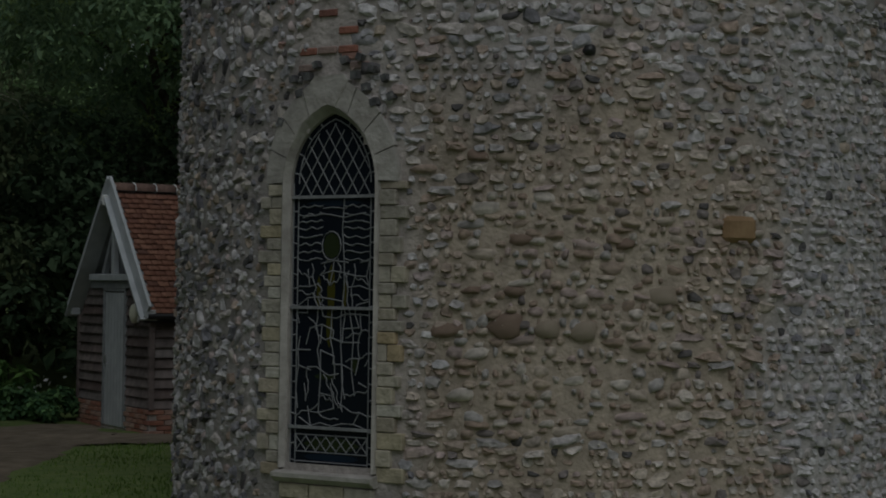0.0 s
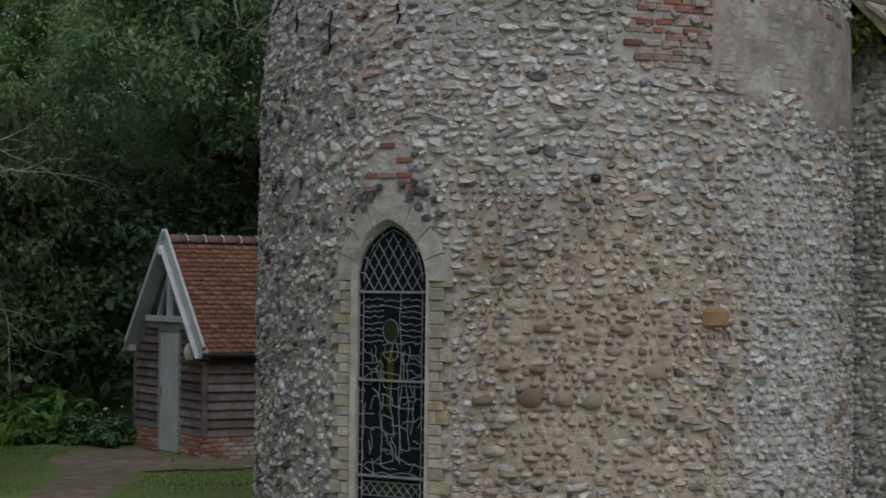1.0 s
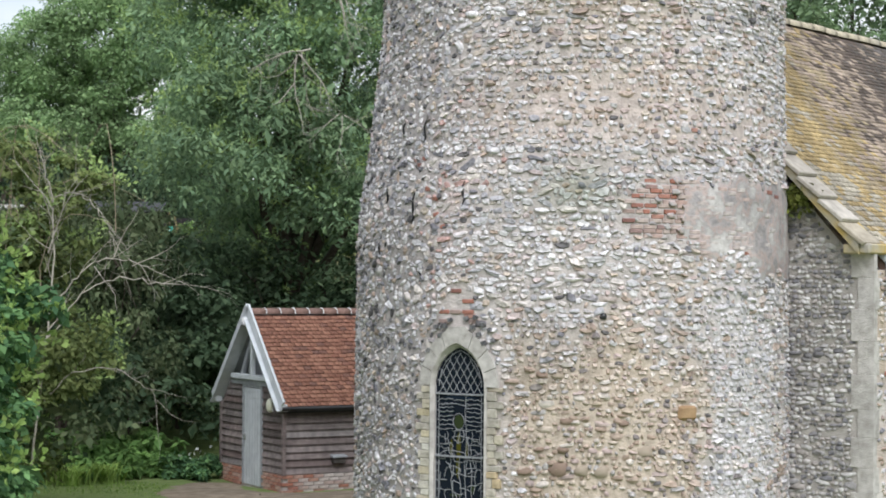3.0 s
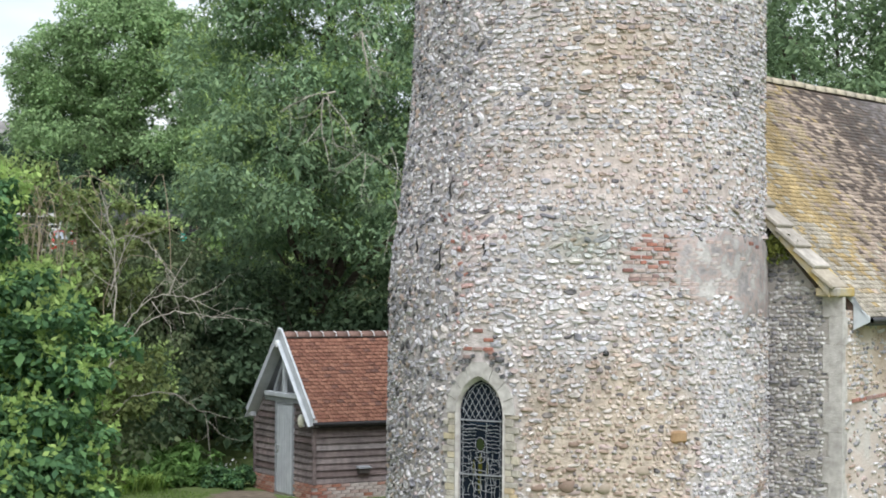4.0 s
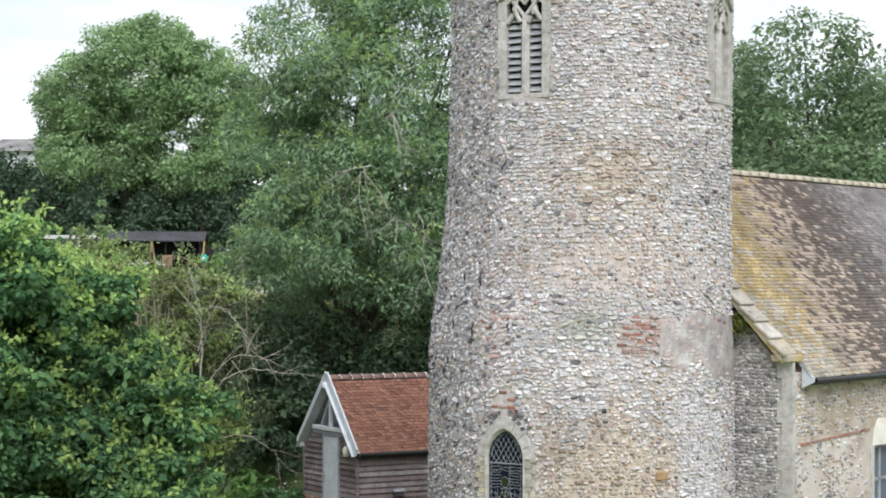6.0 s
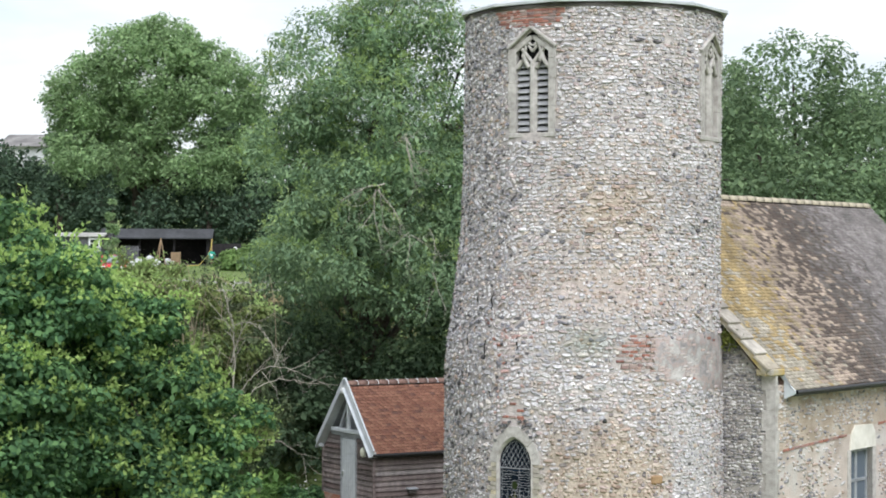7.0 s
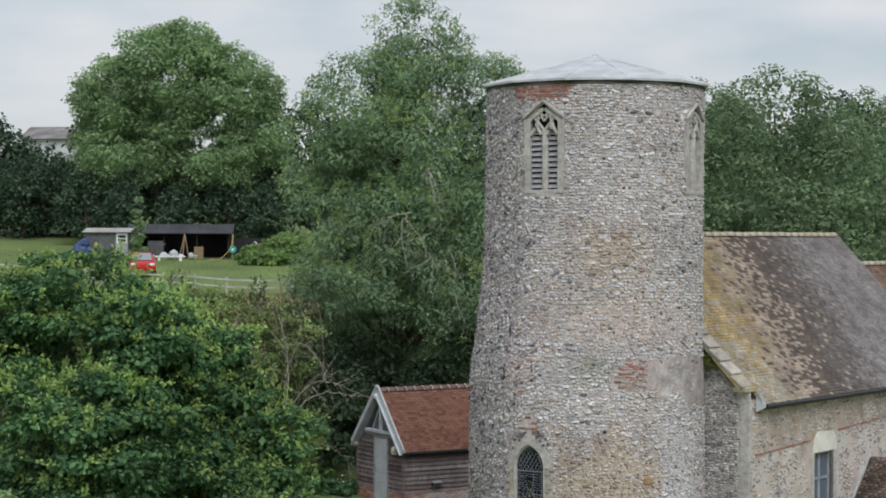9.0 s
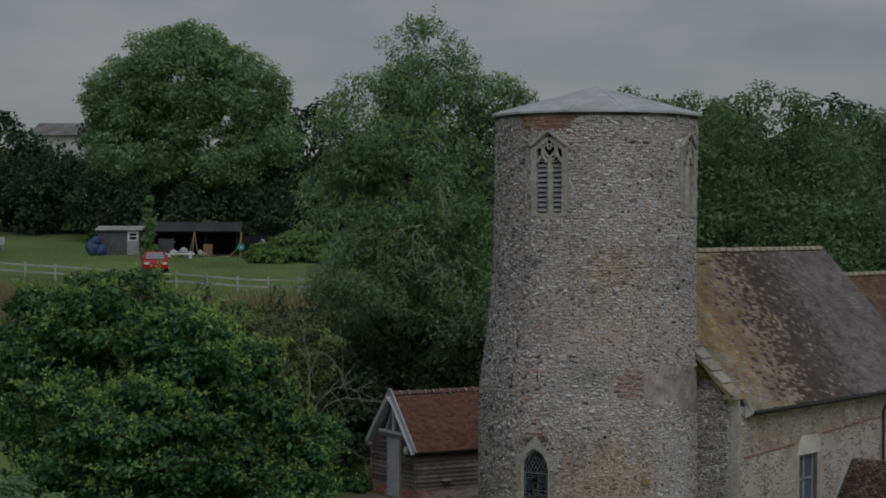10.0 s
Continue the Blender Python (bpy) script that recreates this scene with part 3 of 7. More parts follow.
for i in near:
    gap = np.abs((np.degrees(fAz[i]) - big_az) * 0.0534) / 0.13 + np.abs(fZ[i] - big_z) / 0.10
    if gap.min() > 0.78:
        cobble(fAz[i], fZ[i], fW[i], fH[i], fDepth[i], fTilt[i])
for n_, (a, z, w, h) in enumerate(BIG):
    cobble(radians(a), z, w * 1.1, h * 0.88, 0.05, RNG.normal(0, 0.05), M_big[n_ in (2, 3, 4, 6, 11)])
# the orange stone block, and a black stone painting the shaded putlog opening
bm = box_bm(-0.14, 0.14, -0.05, 0.04, -0.095, 0.095, 0.035)
ob = part("orange_block", bm, mat("orange_sandstone", [(0.3, (0.24, 0.15, 0.08)), (0.7, (0.34, 0.225, 0.125))], scale=10, bump=0.3), wall, "squared orange sandstone block")
ob.matrix_basis = Matrix.Translation(on_tower(radians(25.2), 2.53, 0.0)) @ Matrix.Rotation(radians(25.2), 4, 'Z')
cobble(radians(3.8), 3.76, 0.06, 0.05, 0.045, 0.0, mat("putlog_shade_stone", [(0.3, (0.02, 0.02, 0.022)), (0.7, (0.05, 0.05, 0.05))], rough=0.3))

# cement patch: a slightly proud skin with a ragged edge
def cement_skin():
    az = np.radians(np.arange(3, 86, 0.4))
    zs = np.arange(4.0, 5.85, 0.022)
    A, Z = np.meshgrid(az, zs)
    wob = 0.022 * np.sin(A * 37) * np.cos(Z * 9) + 0.012 * np.sin(A * 71 + Z * 13)
    blot = np.sin(A * 55 + Z * 17) * np.sin(Z * 23 - A * 31) > np.interp(np.degrees(A), [10, 24], [0.75, 0.05])
    inside = (in_cement(A, Z, wob) & ~in_brick(A, Z)) | (in_brick(A, Z) & (Z < 6) & blot)
    off = np.where(in_brick(A, Z), 0.019, -0.004) + sum(0.0028 * in_cement(A, Z, wob - d) for d in (0.03, 0.05, 0.07, 0.09, 0.11, 0.13, 0.15, 0.17)) + 0.003 * np.sin(A * 30 + Z * 9) * np.sin(Z * 14)
    v = on_tower(A, Z, off).reshape(-1, 3)
    n, k = len(az), len(zs)
    i, j = np.meshgrid(np.arange(k - 1), np.arange(n - 1), indexing='ij')
    f = np.stack([i * n + j, i * n + j + 1, (i + 1) * n + j + 1, (i + 1) * n + j], -1).reshape(-1, 4)
    ok = (inside[:-1, :-1] & inside[1:, 1:] & inside[1:, :-1] & inside[:-1, 1:]).ravel()
    return raw("cement_patch", v, f[ok], M_cement, True)


cem = link("cement_patch", cement_skin(), tower, "smooth grey cement repair patch")
so = cem.modifiers.new("thick", 'SOLIDIFY')
so.thickness, so.offset = 0.03, -1

# red brick repairs: single bricks in courses of 75 mm
bm = box_bm(-0.082, 0.082, -0.03, 0.03, -0.0265, 0.0265, 0.007)
brick_me = bpy.data.meshes.new("brick")
bm.to_mesh(brick_me)
bm.free()
brick_me.materials.append(M_brick)
bm = box_bm(-0.045, 0.045, -0.03, 0.03, -0.0265, 0.0265, 0.007)
header_me = bpy.data.meshes.new("brick")
bm.to_mesh(header_me)
bm.free()
header_me.materials.append(M_brick)


M_washed = mat("cement_washed_brick", [(0.0, (0.34, 0.23, 0.20)), (0.4, (0.36, 0.28, 0.255)), (0.75, (0.37, 0.32, 0.30)), (1.0, (0.30, 0.19, 0.16))], source='object', scale=14, big=1.5, big_amount=0.25, bump=0.4)
washed_me = []
for old in (brick_me, header_me):
    old = old.copy()
    old.materials.clear()
    old.materials.append(M_washed)
    washed_me.append(old)


M_ghost = mat("rendered_brick", [(0.0, (0.38, 0.30, 0.28)), (0.4, (0.36, 0.325, 0.315)), (0.75, (0.41, 0.37, 0.355)), (1.0, (0.37, 0.27, 0.245))], source='object', scale=14, detail=7, big=1.5, big_amount=0.3, bump=0.5)
ghost_me = brick_me.copy()
ghost_me.materials.clear()
ghost_me.materials.append(M_ghost)


def lay_brick(az, z, header=False, tilt=0.0, washed=False, ghost=False):
    pick = washed_me if washed else (brick_me, header_me)
    ob = link("brick", ghost_me if ghost else pick[1] if header else pick[0], wall)
    ob.matrix_basis = Matrix.Translation(on_tower(az, z, -0.0105 + RNG.normal(0, 0.003) if ghost else -0.014 + RNG.normal(0, 0.005))) @ Matrix.Rotation(az, 4, 'Z') @ Matrix.Rotation(tilt, 4, 'Y')


for z0, z1, a0, a1 in ((4.55, 5.56, 8, 60), (11.9, 12.38, -54, -14), (3.64, 4.2, -40, -24)):
    n_c = int((z1 - z0) / 0.064)
    for k in range(n_c):
        z = z0 + 0.035 + k * 0.064 + 0.008 * math.sin(k * 2.3)
        a = a0 + (k % 2) * 2.1
        step = np.degrees(0.096 / 2.95)
        while a < a1:
            hd = RNG.random() < 0.3
            wdt = step * (1.0 if hd else 1.82)
            mid = radians(a + wdt / 2)
            if in_brick(mid, z) and RNG.random() < (0.97 if z > 11 else 0.93 if z > 4.5 else 0.75 if z < 3.74 else 0.36):
                lay_brick(mid, z, hd, 0.0, RNG.random() < 0.12 if z > 11 else 4.5 < z < 6 and RNG.random() < np.interp(a, [8, 14, 22], [0.34, 0.66, 0.92]))
            elif 4.5 < z < 5.56 and 20 < a < 60 and RNG.random() < np.interp(a, [20, 34, 60], [0.85, 0.45, 0.2]):
                lay_brick(mid, z, False, 0.0, ghost=RNG.random() < 0.93)
            a += wdt
for a, z in ((27.1, 6.16), (-46.1, 5.80), (-47.5, 5.72), (-40.7, 5.27), (-40.0, 5.06), (-43.5, 5.4), (15.8, 6.13), (-35, 4.45), (-37.5, 4.9), (-29.5, 4.32)):
    lay_brick(radians(a), z, True, RNG.normal(0, 0.15))
# narrow cracks where old timbers stood: near-black tubes on the face paint their shade
for a, z, h in ((-46.9, 6.17, 0.30), (-48.0, 5.15, 0.42), (-32.1, 5.33, 0.32), (-60.1, 5.36, 0.26), (-44.4, 4.31, 0.26), (-62, 4.6, 0.22), (-56.0, 6.2, 0.2)):
    p = [(on_tower(radians(a + 0.5 * math.sin(k * 1.7)), z + h * (k / 4 - 0.5), 0.012), 0.006 + 0.012 * math.sin(math.pi * (k + 0.4) / 5)) for k in range(5)]
    v, f = tubes([p], 6)
    link("crack", raw("crack", v, f, M_dark, True), wall)

# ---- windows of the tower ----
def arch(a, zs, rise, n=9, x0=0.0):
    """Outline of a pointed arch from the right spring over the tip to the left spring, as (x, z)."""
    r = (a * a + rise * rise) / (2 * a)
    c = a - r
    t1 = math.acos(-c / r) if abs(c / r) <= 1 else math.pi / 2
    right = [(c + r * math.cos(t1 * k / n), zs + r * math.sin(t1 * k / n)) for k in range(n + 1)]
    return [(x0 + x, z) for x, z in right] + [(x0 - x, z) for x, z in right[-2::-1]]


def outline(a, z0, zs, rise, n=9):
    return [(a, z0), (a, z0 + (zs - z0) * 0.5)] + arch(a, zs, rise, n) + [(-a, z0 + (zs - z0) * 0.5), (-a, z0)]


def loft(loops):
    """Faces between open outlines of (x, y, z) with equal point counts."""
    bm = bmesh.new()
    rows = [[bm.verts.new(p) for p in loop] for loop in loops]
    for r0, r1 in zip(rows, rows[1:]):
        for k in range(len(r0) - 1):
            bm.faces.new((r0[k], r0[k + 1], r1[k + 1], r1[k]))
    bmesh.ops.recalc_face_normals(bm, faces=bm.faces)
    return bm


def face_pose(az, z=0.0, off=0.0):
    return Matrix.Translation(on_tower(radians(az), z, off)) @ Matrix.Rotation(radians(az), 4, 'Z')


Z0, ZS, RISE, HW = 0.76, 2.84, 0.50, 0.372
SAG = lambda x: x * x / 6.0
o1 = [(x, -0.015 + SAG(x), z) for x, z in outline(HW + 0.052, Z0, ZS, RISE + 0.055)]
o2 = [(x, 0.005, z) for x, z in outline(HW + 0.038, Z0, ZS, RISE + 0.04)]
o3 = [(x, 0.06, z) for x, z in outline(HW, Z0, ZS, RISE)]
o4 = [(x, 0.13, z) for x, z in outline(HW, Z0, ZS, RISE)]
lancet = part("lancet_window", loft([[(x * 1.04, 0.08 + SAG(x), z) for x, _, z in o1], o1, o2, o3, o4]), M_ashlar, tower, "pointed lancet window with leaded stained glass")
lancet.matrix_basis = face_pose(LANCET_AZ, 0.0, 0.02)
# dressed jamb stones
rj = random.Random(4)
for side in (-1, 1):
    z = 0.70
    k = 0
    while z < ZS - 0.03:
        h = rj.uniform(0.08, 0.125)
        if z + h > ZS:
            h = ZS - z
        w = rj.uniform(0.12, 0.16) if k % 2 else rj.uniform(0.17, 0.23)
        x0, x1 = HW + 0.055, HW + 0.055 + w
        xm = (x0 + x1) / 2
        yo = SAG(xm) - 0.006 + rj.uniform(-0.005, 0.005)
        a, b = (x0, x1) if side > 0 else (-x1, -x0)
        if w > 0.19 and rj.random() < 0.35:
            cut = a + (b - a) * rj.uniform(0.4, 0.6)
            spans = ((a, cut - 0.004), (cut + 0.004, b))
        else:
            spans = ((a, b),)
        for p, q in spans:
            part("jamb_stone", box_bm(p, q, yo, yo + 0.10, z + 0.003, z + h - 0.003, 0.006), M_yellow_stone, lancet)
        z += h
        k += 1
# arch stones, dark flint squares and keystone
M_darkflint = mat("knapped_dark_flint", [(0.35, (0.06, 0.06, 0.065)), (0.6, (0.14, 0.14, 0.145)), (0.75, (0.34, 0.33, 0.32))], scale=14, rough=0.4, bump=0.4)
inner = arch(HW + 0.054, ZS, RISE + 0.057, 12)
outer = arch(HW + 0.235, ZS - 0.01, RISE + 0.285, 12)
for lo, hi in ((0, 3), (3, 6), (6, 9), (9, 11), (13, 15), (15, 18), (18, 21), (21, 24)):
    g = 0.06
    ii = [inner[lo], inner[(lo + hi) // 2], inner[hi]]
    oo = [outer[lo], outer[(lo + hi) // 2], outer[hi]]
    ii[0] = tuple(Vector(inner[lo]).lerp(Vector(inner[lo + 1]), g)); ii[2] = tuple(Vector(inner[hi]).lerp(Vector(inner[hi - 1]), g))
    oo[0] = tuple(Vector(outer[lo]).lerp(Vector(outer[lo + 1]), g)); oo[2] = tuple(Vector(outer[hi]).lerp(Vector(outer[hi - 1]), g))
    s = rj.uniform(0.82, 1.0) if hi < 9 or lo > 15 else 1.0
    oo = [(i[0] + (o[0] - i[0]) * s, i[1] + (o[1] - i[1]) * s) for i, o in zip(ii, oo)]
    pts = [(x, SAG(x) - 0.014, z) for x, z in ii + oo[::-1]]
    part("arch_stone", prism_bm(pts, (0, 0.1, 0)), M_ashlar, lancet)
for x, z, s in ((-0.27, 3.49, 0.030), (-0.20, 3.61, 0.029), (0.22, 3.60, 0.031), (0.31, 3.51, 0.029), (0.36, 3.64, 0.027), (0.38, 3.40, 0.030), (0.51, 3.44, 0.029), (-0.45, 3.29, 0.029), (0.13, 3.71, 0.028), (0.46, 3.57, 0.026), (-0.34, 3.60, 0.027), (0.26, 3.73, 0.027), (-0.12, 3.69, 0.026)):
    t0 = rj.uniform(0.3, 1.2)
    pts = [(x + s * 1.3 * math.cos(t0 + q * 1.571), SAG(x) - 0.022, z + s * 1.3 * math.sin(t0 + q * 1.571)) for q in range(4)]
    part("flint_square", prism_bm(pts, (0, 0.06, 0)), M_darkflint, lancet)
kk = [inner[11], inner[12], inner[13], (-0.165, 3.56), (-0.12, 3.605), (0.13, 3.61), (0.175, 3.56)]
part("keystone", prism_bm([(x, SAG(x) - 0.018, z) for x, z in kk], (0, 0.1, 0)), M_ashlar, lancet, "pale shaped keystone")
sill = bmesh.new()
prism_bm([(-0.44, -0.05, 0.70), (-0.44, -0.05, 0.73), (-0.44, 0.2, 0.775), (-0.44, 0.2, 0.66), (-0.44, 0.0, 0.66)], (0.88, 0, 0), sill)
part("sill", sill, M_ashlar, lancet, "sloping weathered stone sill")
for p, q in ((-0.40, -0.14), (-0.13, 0.17), (0.18, 0.42)):
    part("under_sill_stone", box_bm(p, q, 0.0, 0.1, 0.545, 0.65, 0.008), M_yellow_stone, lancet)
# glass panels, parted by the saddle bars
ZB = [Z0, 1.06, 1.93, 2.735]
tip = [(x, z) for x, z in arch(HW, ZS, RISE, 9)]
pan = bmesh.new()
prism_bm([(x, 0.093, z) for x, z in [(HW, 2.735)] + tip + [(-HW, 2.735)]], (0, 0.008, 0), pan)
part("glass_pane", pan, M_glass, lancet, "dark diamond-leaded glass")
for za, zb in zip(ZB, ZB[1:]):
    part("glass_pane", box_bm(-HW, HW, 0.093, 0.101, za, zb - 0.002), M_glass, lancet)
for z in ZB[1:]:
    part("saddle_bar", box_bm(-HW, HW, 0.062, 0.08, z - 0.011, z + 0.011), M_came, lancet)


def came(paths, name, r=0.0055):
    for p in paths:
        v, f = tubes([[((x, 0.088, z), r) for x, z in p]], 4)
        link(name, raw(name, v, f, M_came), lancet)


def in_tip(x, z):
    zt = np.interp(abs(x), [p[0] for p in tip[9::-1]], [p[1] for p in tip[9::-1]])
    return z < zt - 0.01


lines = []
for k in range(-6, 7):                                   # diamonds in the head
    for sgn in (-1, 1):
        seg = []
        for q in range(25):
            z = 2.75 + q * 0.0235
            x = k * 0.105 + sgn * (z - 2.75) * 0.62
            if abs(x) < HW - 0.055 and in_tip(abs(x) + 0.03, z + 0.03):
                seg.append((x, z))
            elif len(seg) > 1:
                break
        if len(seg) > 1:
            lines.append([seg[0], seg[-1]])
came(lines, "diamond_came", 0.0052)
lines = []
for s in (-1, 1):                                        # border strips with short ties
    xb = s * (HW - 0.05)
    lines.append([(xb, Z0 + 0.02), (xb, 2.735)])
    lines.append([(s * (HW - 0.006), Z0), (s * (HW - 0.006), ZS)])
    lines.append([(x * 0.86, 2.76 + (z - 2.76) * 0.93) for x, z in (tip[:10] if s > 0 else tip[9:])])
    for k in range(18):
        z = Z0 + 0.06 + k * 0.113
        lines.append([(s * HW, z), (xb, z + rj.uniform(-0.01, 0.01))])
    for k in range(1, 9, 2):
        x, z = (tip[k] if s > 0 else tip[-1 - k])
        lines.append([(x, z), (x * 0.86, 2.76 + (z - 2.76) * 0.93)])
came(lines, "border_came", 0.0056)


def wavy(x0, z0, x1, z1, amp, n=9, seed=0):
    r = random.Random(seed)
    ph, fr = r.uniform(0, 6), r.uniform(1.0, 2.6)
    out = []
    for k in range(n + 1):
        t = k / n
        w = amp * math.sin(ph + fr * 6.28 * t) + r.uniform(-1, 1) * amp * 0.5
        out.append((x0 + (x1 - x0) * t + (w if abs(z1 - z0) > abs(x1 - x0) else 0), z0 + (z1 - z0) * t + (w if abs(z1 - z0) <= abs(x1 - x0) else 0)))
    return out


X = HW - 0.05
lines = []
for k, z in enumerate((2.66, 2.60, 2.55, 2.50, 2.44, 2.385, 2.33, 2.275)):
    lines.append(wavy(-X, z, -0.10, z + 0.012, 0.008, seed=k))
    lines.append(wavy(0.09, z + 0.01, X, z, 0.008, seed=40 + k))
lines.append(wavy(-X + 0.04, 2.60, X - 0.04, 2.60, 0.012, seed=77))
lines.append(wavy(-0.10, 2.655, 0.11, 2.655, 0.006, seed=78))
head = [(-0.02 + 0.085 * math.cos(t * 0.45), 2.38 + 0.105 * math.sin(t * 0.45)) for t in range(15)]
lines.append(head)
for k, (xa, za, xb, zb) in enumerate(((-0.06, 2.29, -0.10, 2.16), (0.04, 2.29, 0.07, 2.15), (-0.10, 2.16, -0.02, 2.10), (0.07, 2.15, -0.02, 2.10), (-0.19, 2.25, -0.15, 1.94), (0.19, 2.25, 0.16, 1.94), (-0.12, 2.1, -0.09, 1.94), (0.12, 2.2, 0.13, 1.94), (-X, 2.2, -0.18, 2.14), (0.18, 2.16, X, 2.10), (-X, 2.05, -0.16, 2.02), (0.15, 2.03, X, 1.99), (0.085, 2.72, 0.085, 1.2), (-0.14, 1.92, -0.12, 1.5), (-0.02, 1.92, 0.02, 1.42), (0.16, 1.92, 0.19, 1.3), (0.25, 1.9, 0.22, 1.45), (-0.12, 1.72, 0.02, 1.70), (-0.2, 1.86, -0.13, 1.76), (-0.22, 1.5, 0.06, 1.44), (-0.22, 1.5, -0.22, 1.25), (-0.08, 1.45, 0.06, 1.22), (0.0, 1.42, 0.09, 1.18), (-0.19, 1.17, 0.06, 1.12), (0.06, 1.22, X, 1.16), (-X, 1.14, -0.12, 1.22), (-0.12, 1.30, 0.0, 1.26), (0.1, 1.3, X, 1.34), (0.12, 1.55, X, 1.6), (0.12, 1.72, X, 1.78))):
    lines.append(wavy(xa, za, xb, zb, 0.012, 7, seed=100 + k))
rk = random.Random(23)
NET = [[(max(-X, min(X, -X + i * X / 3 + rk.uniform(-0.036, 0.036))), 1.10 + j * 0.098 + rk.uniform(-0.034, 0.034)) for i in range(7)] for j in range(13)]
for j in range(13):                                      # an uneven net of small panes
    for i in range(7):
        if i < 6 and rk.random() < (0.66 if j > 7 else 0.42):
            lines.append([NET[j][i], NET[j][i + 1]])
        if j < 12 and rk.random() < (0.66 if j > 7 else 0.42):
            lines.append([NET[j][i], NET[j + 1][i]])
came(lines, "figure_came", 0.0048)
lines = []
for k in range(-5, 6):
    for sgn in (-1, 1):
        lines.append([(max(-X, min(X, k * 0.09 - sgn * 0.05)), 0.885), (max(-X, min(X, k * 0.09 + sgn * 0.05)), 1.0)])
lines += [[(-X, 0.88), (X, 0.88)], [(-X, 1.005), (X, 1.005)], [(-X, 0.81), (X, 0.81)]]
came(lines, "base_came", 0.0048)
for x, z, w, h, mm in ((-0.02, 2.05, 0.035, 0.20, M_glass_y), (-0.03, 1.80, 0.03, 0.16, M_glass_y), (0.10, 2.02, 0.018, 0.12, M_glass_y), (-0.13, 2.03, 0.02, 0.13, M_glass_y), (-0.02, 2.38, 0.075, 0.095, M_glass_g), (0.2, 1.52, 0.03, 0.06, M_glass_g), (-0.06, 1.43, 0.10, 0.02, M_glass_g), (0.0, 2.69, 0.25, 0.022, M_glass_b), (0.0, 0.845, 0.25, 0.03, M_glass_b), (0.0, 0.94, 0.25, 0.055, M_glass_g)):
    pts = [(x + w * math.cos(t * 0.785), 0.0905, z + h * math.sin(t * 0.785)) for t in range(8)]
    part("stained_pane", prism_bm(pts, (0, 0.004, 0)), mm, lancet)


def belfry(az, name, label, blind):
    root = part(name, box_bm(-0.555, 0.555, 0.02, 0.24, 9.60, 9.70, 0.012), M_ashlar, tower, label)
    root.matrix_basis = face_pose(az, 0.0, 0.0) @ Matrix.Translation((0, 0, 0))
    root.location = Vector(on_tower(radians(az), 10.7, 0.02)) - Vector((0, 0, 10.7))
    for s in (-1, 1):
        z = 9.70
        while z < 11.42:
            h = min(rj.uniform(0.35, 0.6), 11.46 - z)
            w = rj.uniform(0.15, 0.19)
            x0, x1 = 0.385, 0.385 + w
            part("jamb", box_bm(x0 if s > 0 else -x1, x1 if s > 0 else -x0, 0.0 + SAG(0.47) - 0.01, 0.24, z + 0.0015, z + h - 0.0015, 0.005), M_ashlar, root)
            z += h
        # gabled hood over the head
        part("hood_mould", beam_bm((s * 0.575, 0.035, 11.48), (0.0, -0.02, 11.90), 0.065, 0.09, (0, 1, 0), bevel=0.012), M_ashlar, root)
        # pierced head: slanting stone bars
        part("tracery_bar", beam_bm((s * 0.42, 0.06, 11.42), (s * 0.03, 0.06, 11.70), 0.10, 0.06, (0, 1, 0), bevel=0.01), M_ashlar, root)
        a1 = [((s * (0.38 - 0.17 * math.sin(t * 0.39)), 0.08, 11.06 + 0.30 * t / 4), 0.05) for t in range(5)]
        a2 = [((s * (0.085 + 0.13 * math.sin(t * 0.39)), 0.08, 11.06 + 0.30 * t / 4), 0.05) for t in range(5)]
        a3 = [((s * (0.20 - 0.12 * (t / 4) ** 2), 0.08, 11.34 + 0.30 * t / 4), 0.042) for t in range(5)]
        a4 = [((s * (0.04 + 0.22 * t / 4), 0.08, 11.20 + 0.26 * t / 4), 0.042) for t in range(5)]
        v, f = tubes([a1, a2, a3, a4], 6)
        link("tracery", raw("tracery", v, f, M_ashlar, True), root)
        cusp = [((s * (0.015 + 0.10 * math.sin(t * 0.52)), 0.07, 11.52 + 0.20 * t / 6), 0.030) for t in range(7)]
        eye = [((s * (0.20 + 0.055 * math.cos(t * 1.05)), 0.07, 11.47 + 0.07 * math.sin(t * 1.05)), 0.020) for t in range(7)]
        v, f = tubes([cusp, eye, [((0.0, 0.07, 11.40), 0.034), ((s * 0.10, 0.07, 11.52), 0.03)]], 6)
        link("tracery", raw("tracery", v, f, M_ashlar, True), root)
        if blind:
            part("blind_panel", box_bm(min(s * 0.385, s * 0.05), max(s * 0.385, s * 0.05), 0.13, 0.2, 9.70, 11.30), M_ashlar, root, "plain stone infill")
        else:
            for k in range(11):
                z = 9.74 + k * 0.132
                sl = beam_bm((min(s * 0.06, s * 0.39), 0.15, z + 0.05), (max(s * 0.06, s * 0.39), 0.15, z + 0.05 + rj.uniform(-0.012, 0.012)), 0.022, 0.115, (0, 0.6, 0.8))
                part("louvre_slat", sl, M_louvre, root)
    mul = bmesh.new()
    prism_bm([(-0.085, 0.10, 9.70), (-0.03, 0.03, 9.70), (0.03, 0.03, 9.70), (0.085, 0.10, 9.70), (0.085, 0.22, 9.70), (-0.085, 0.22, 9.70)], (0, 0, 1.52), mul)
    part("mullion", mul, M_ashlar, root)
    # backing sheets: near-black for the unlit belfry, stone where blind
    part("backing", box_bm(-0.40, 0.40, 0.26, 0.28, 9.70, 11.75), M_ashlar if blind else M_dark, root)
    bk = bmesh.new()
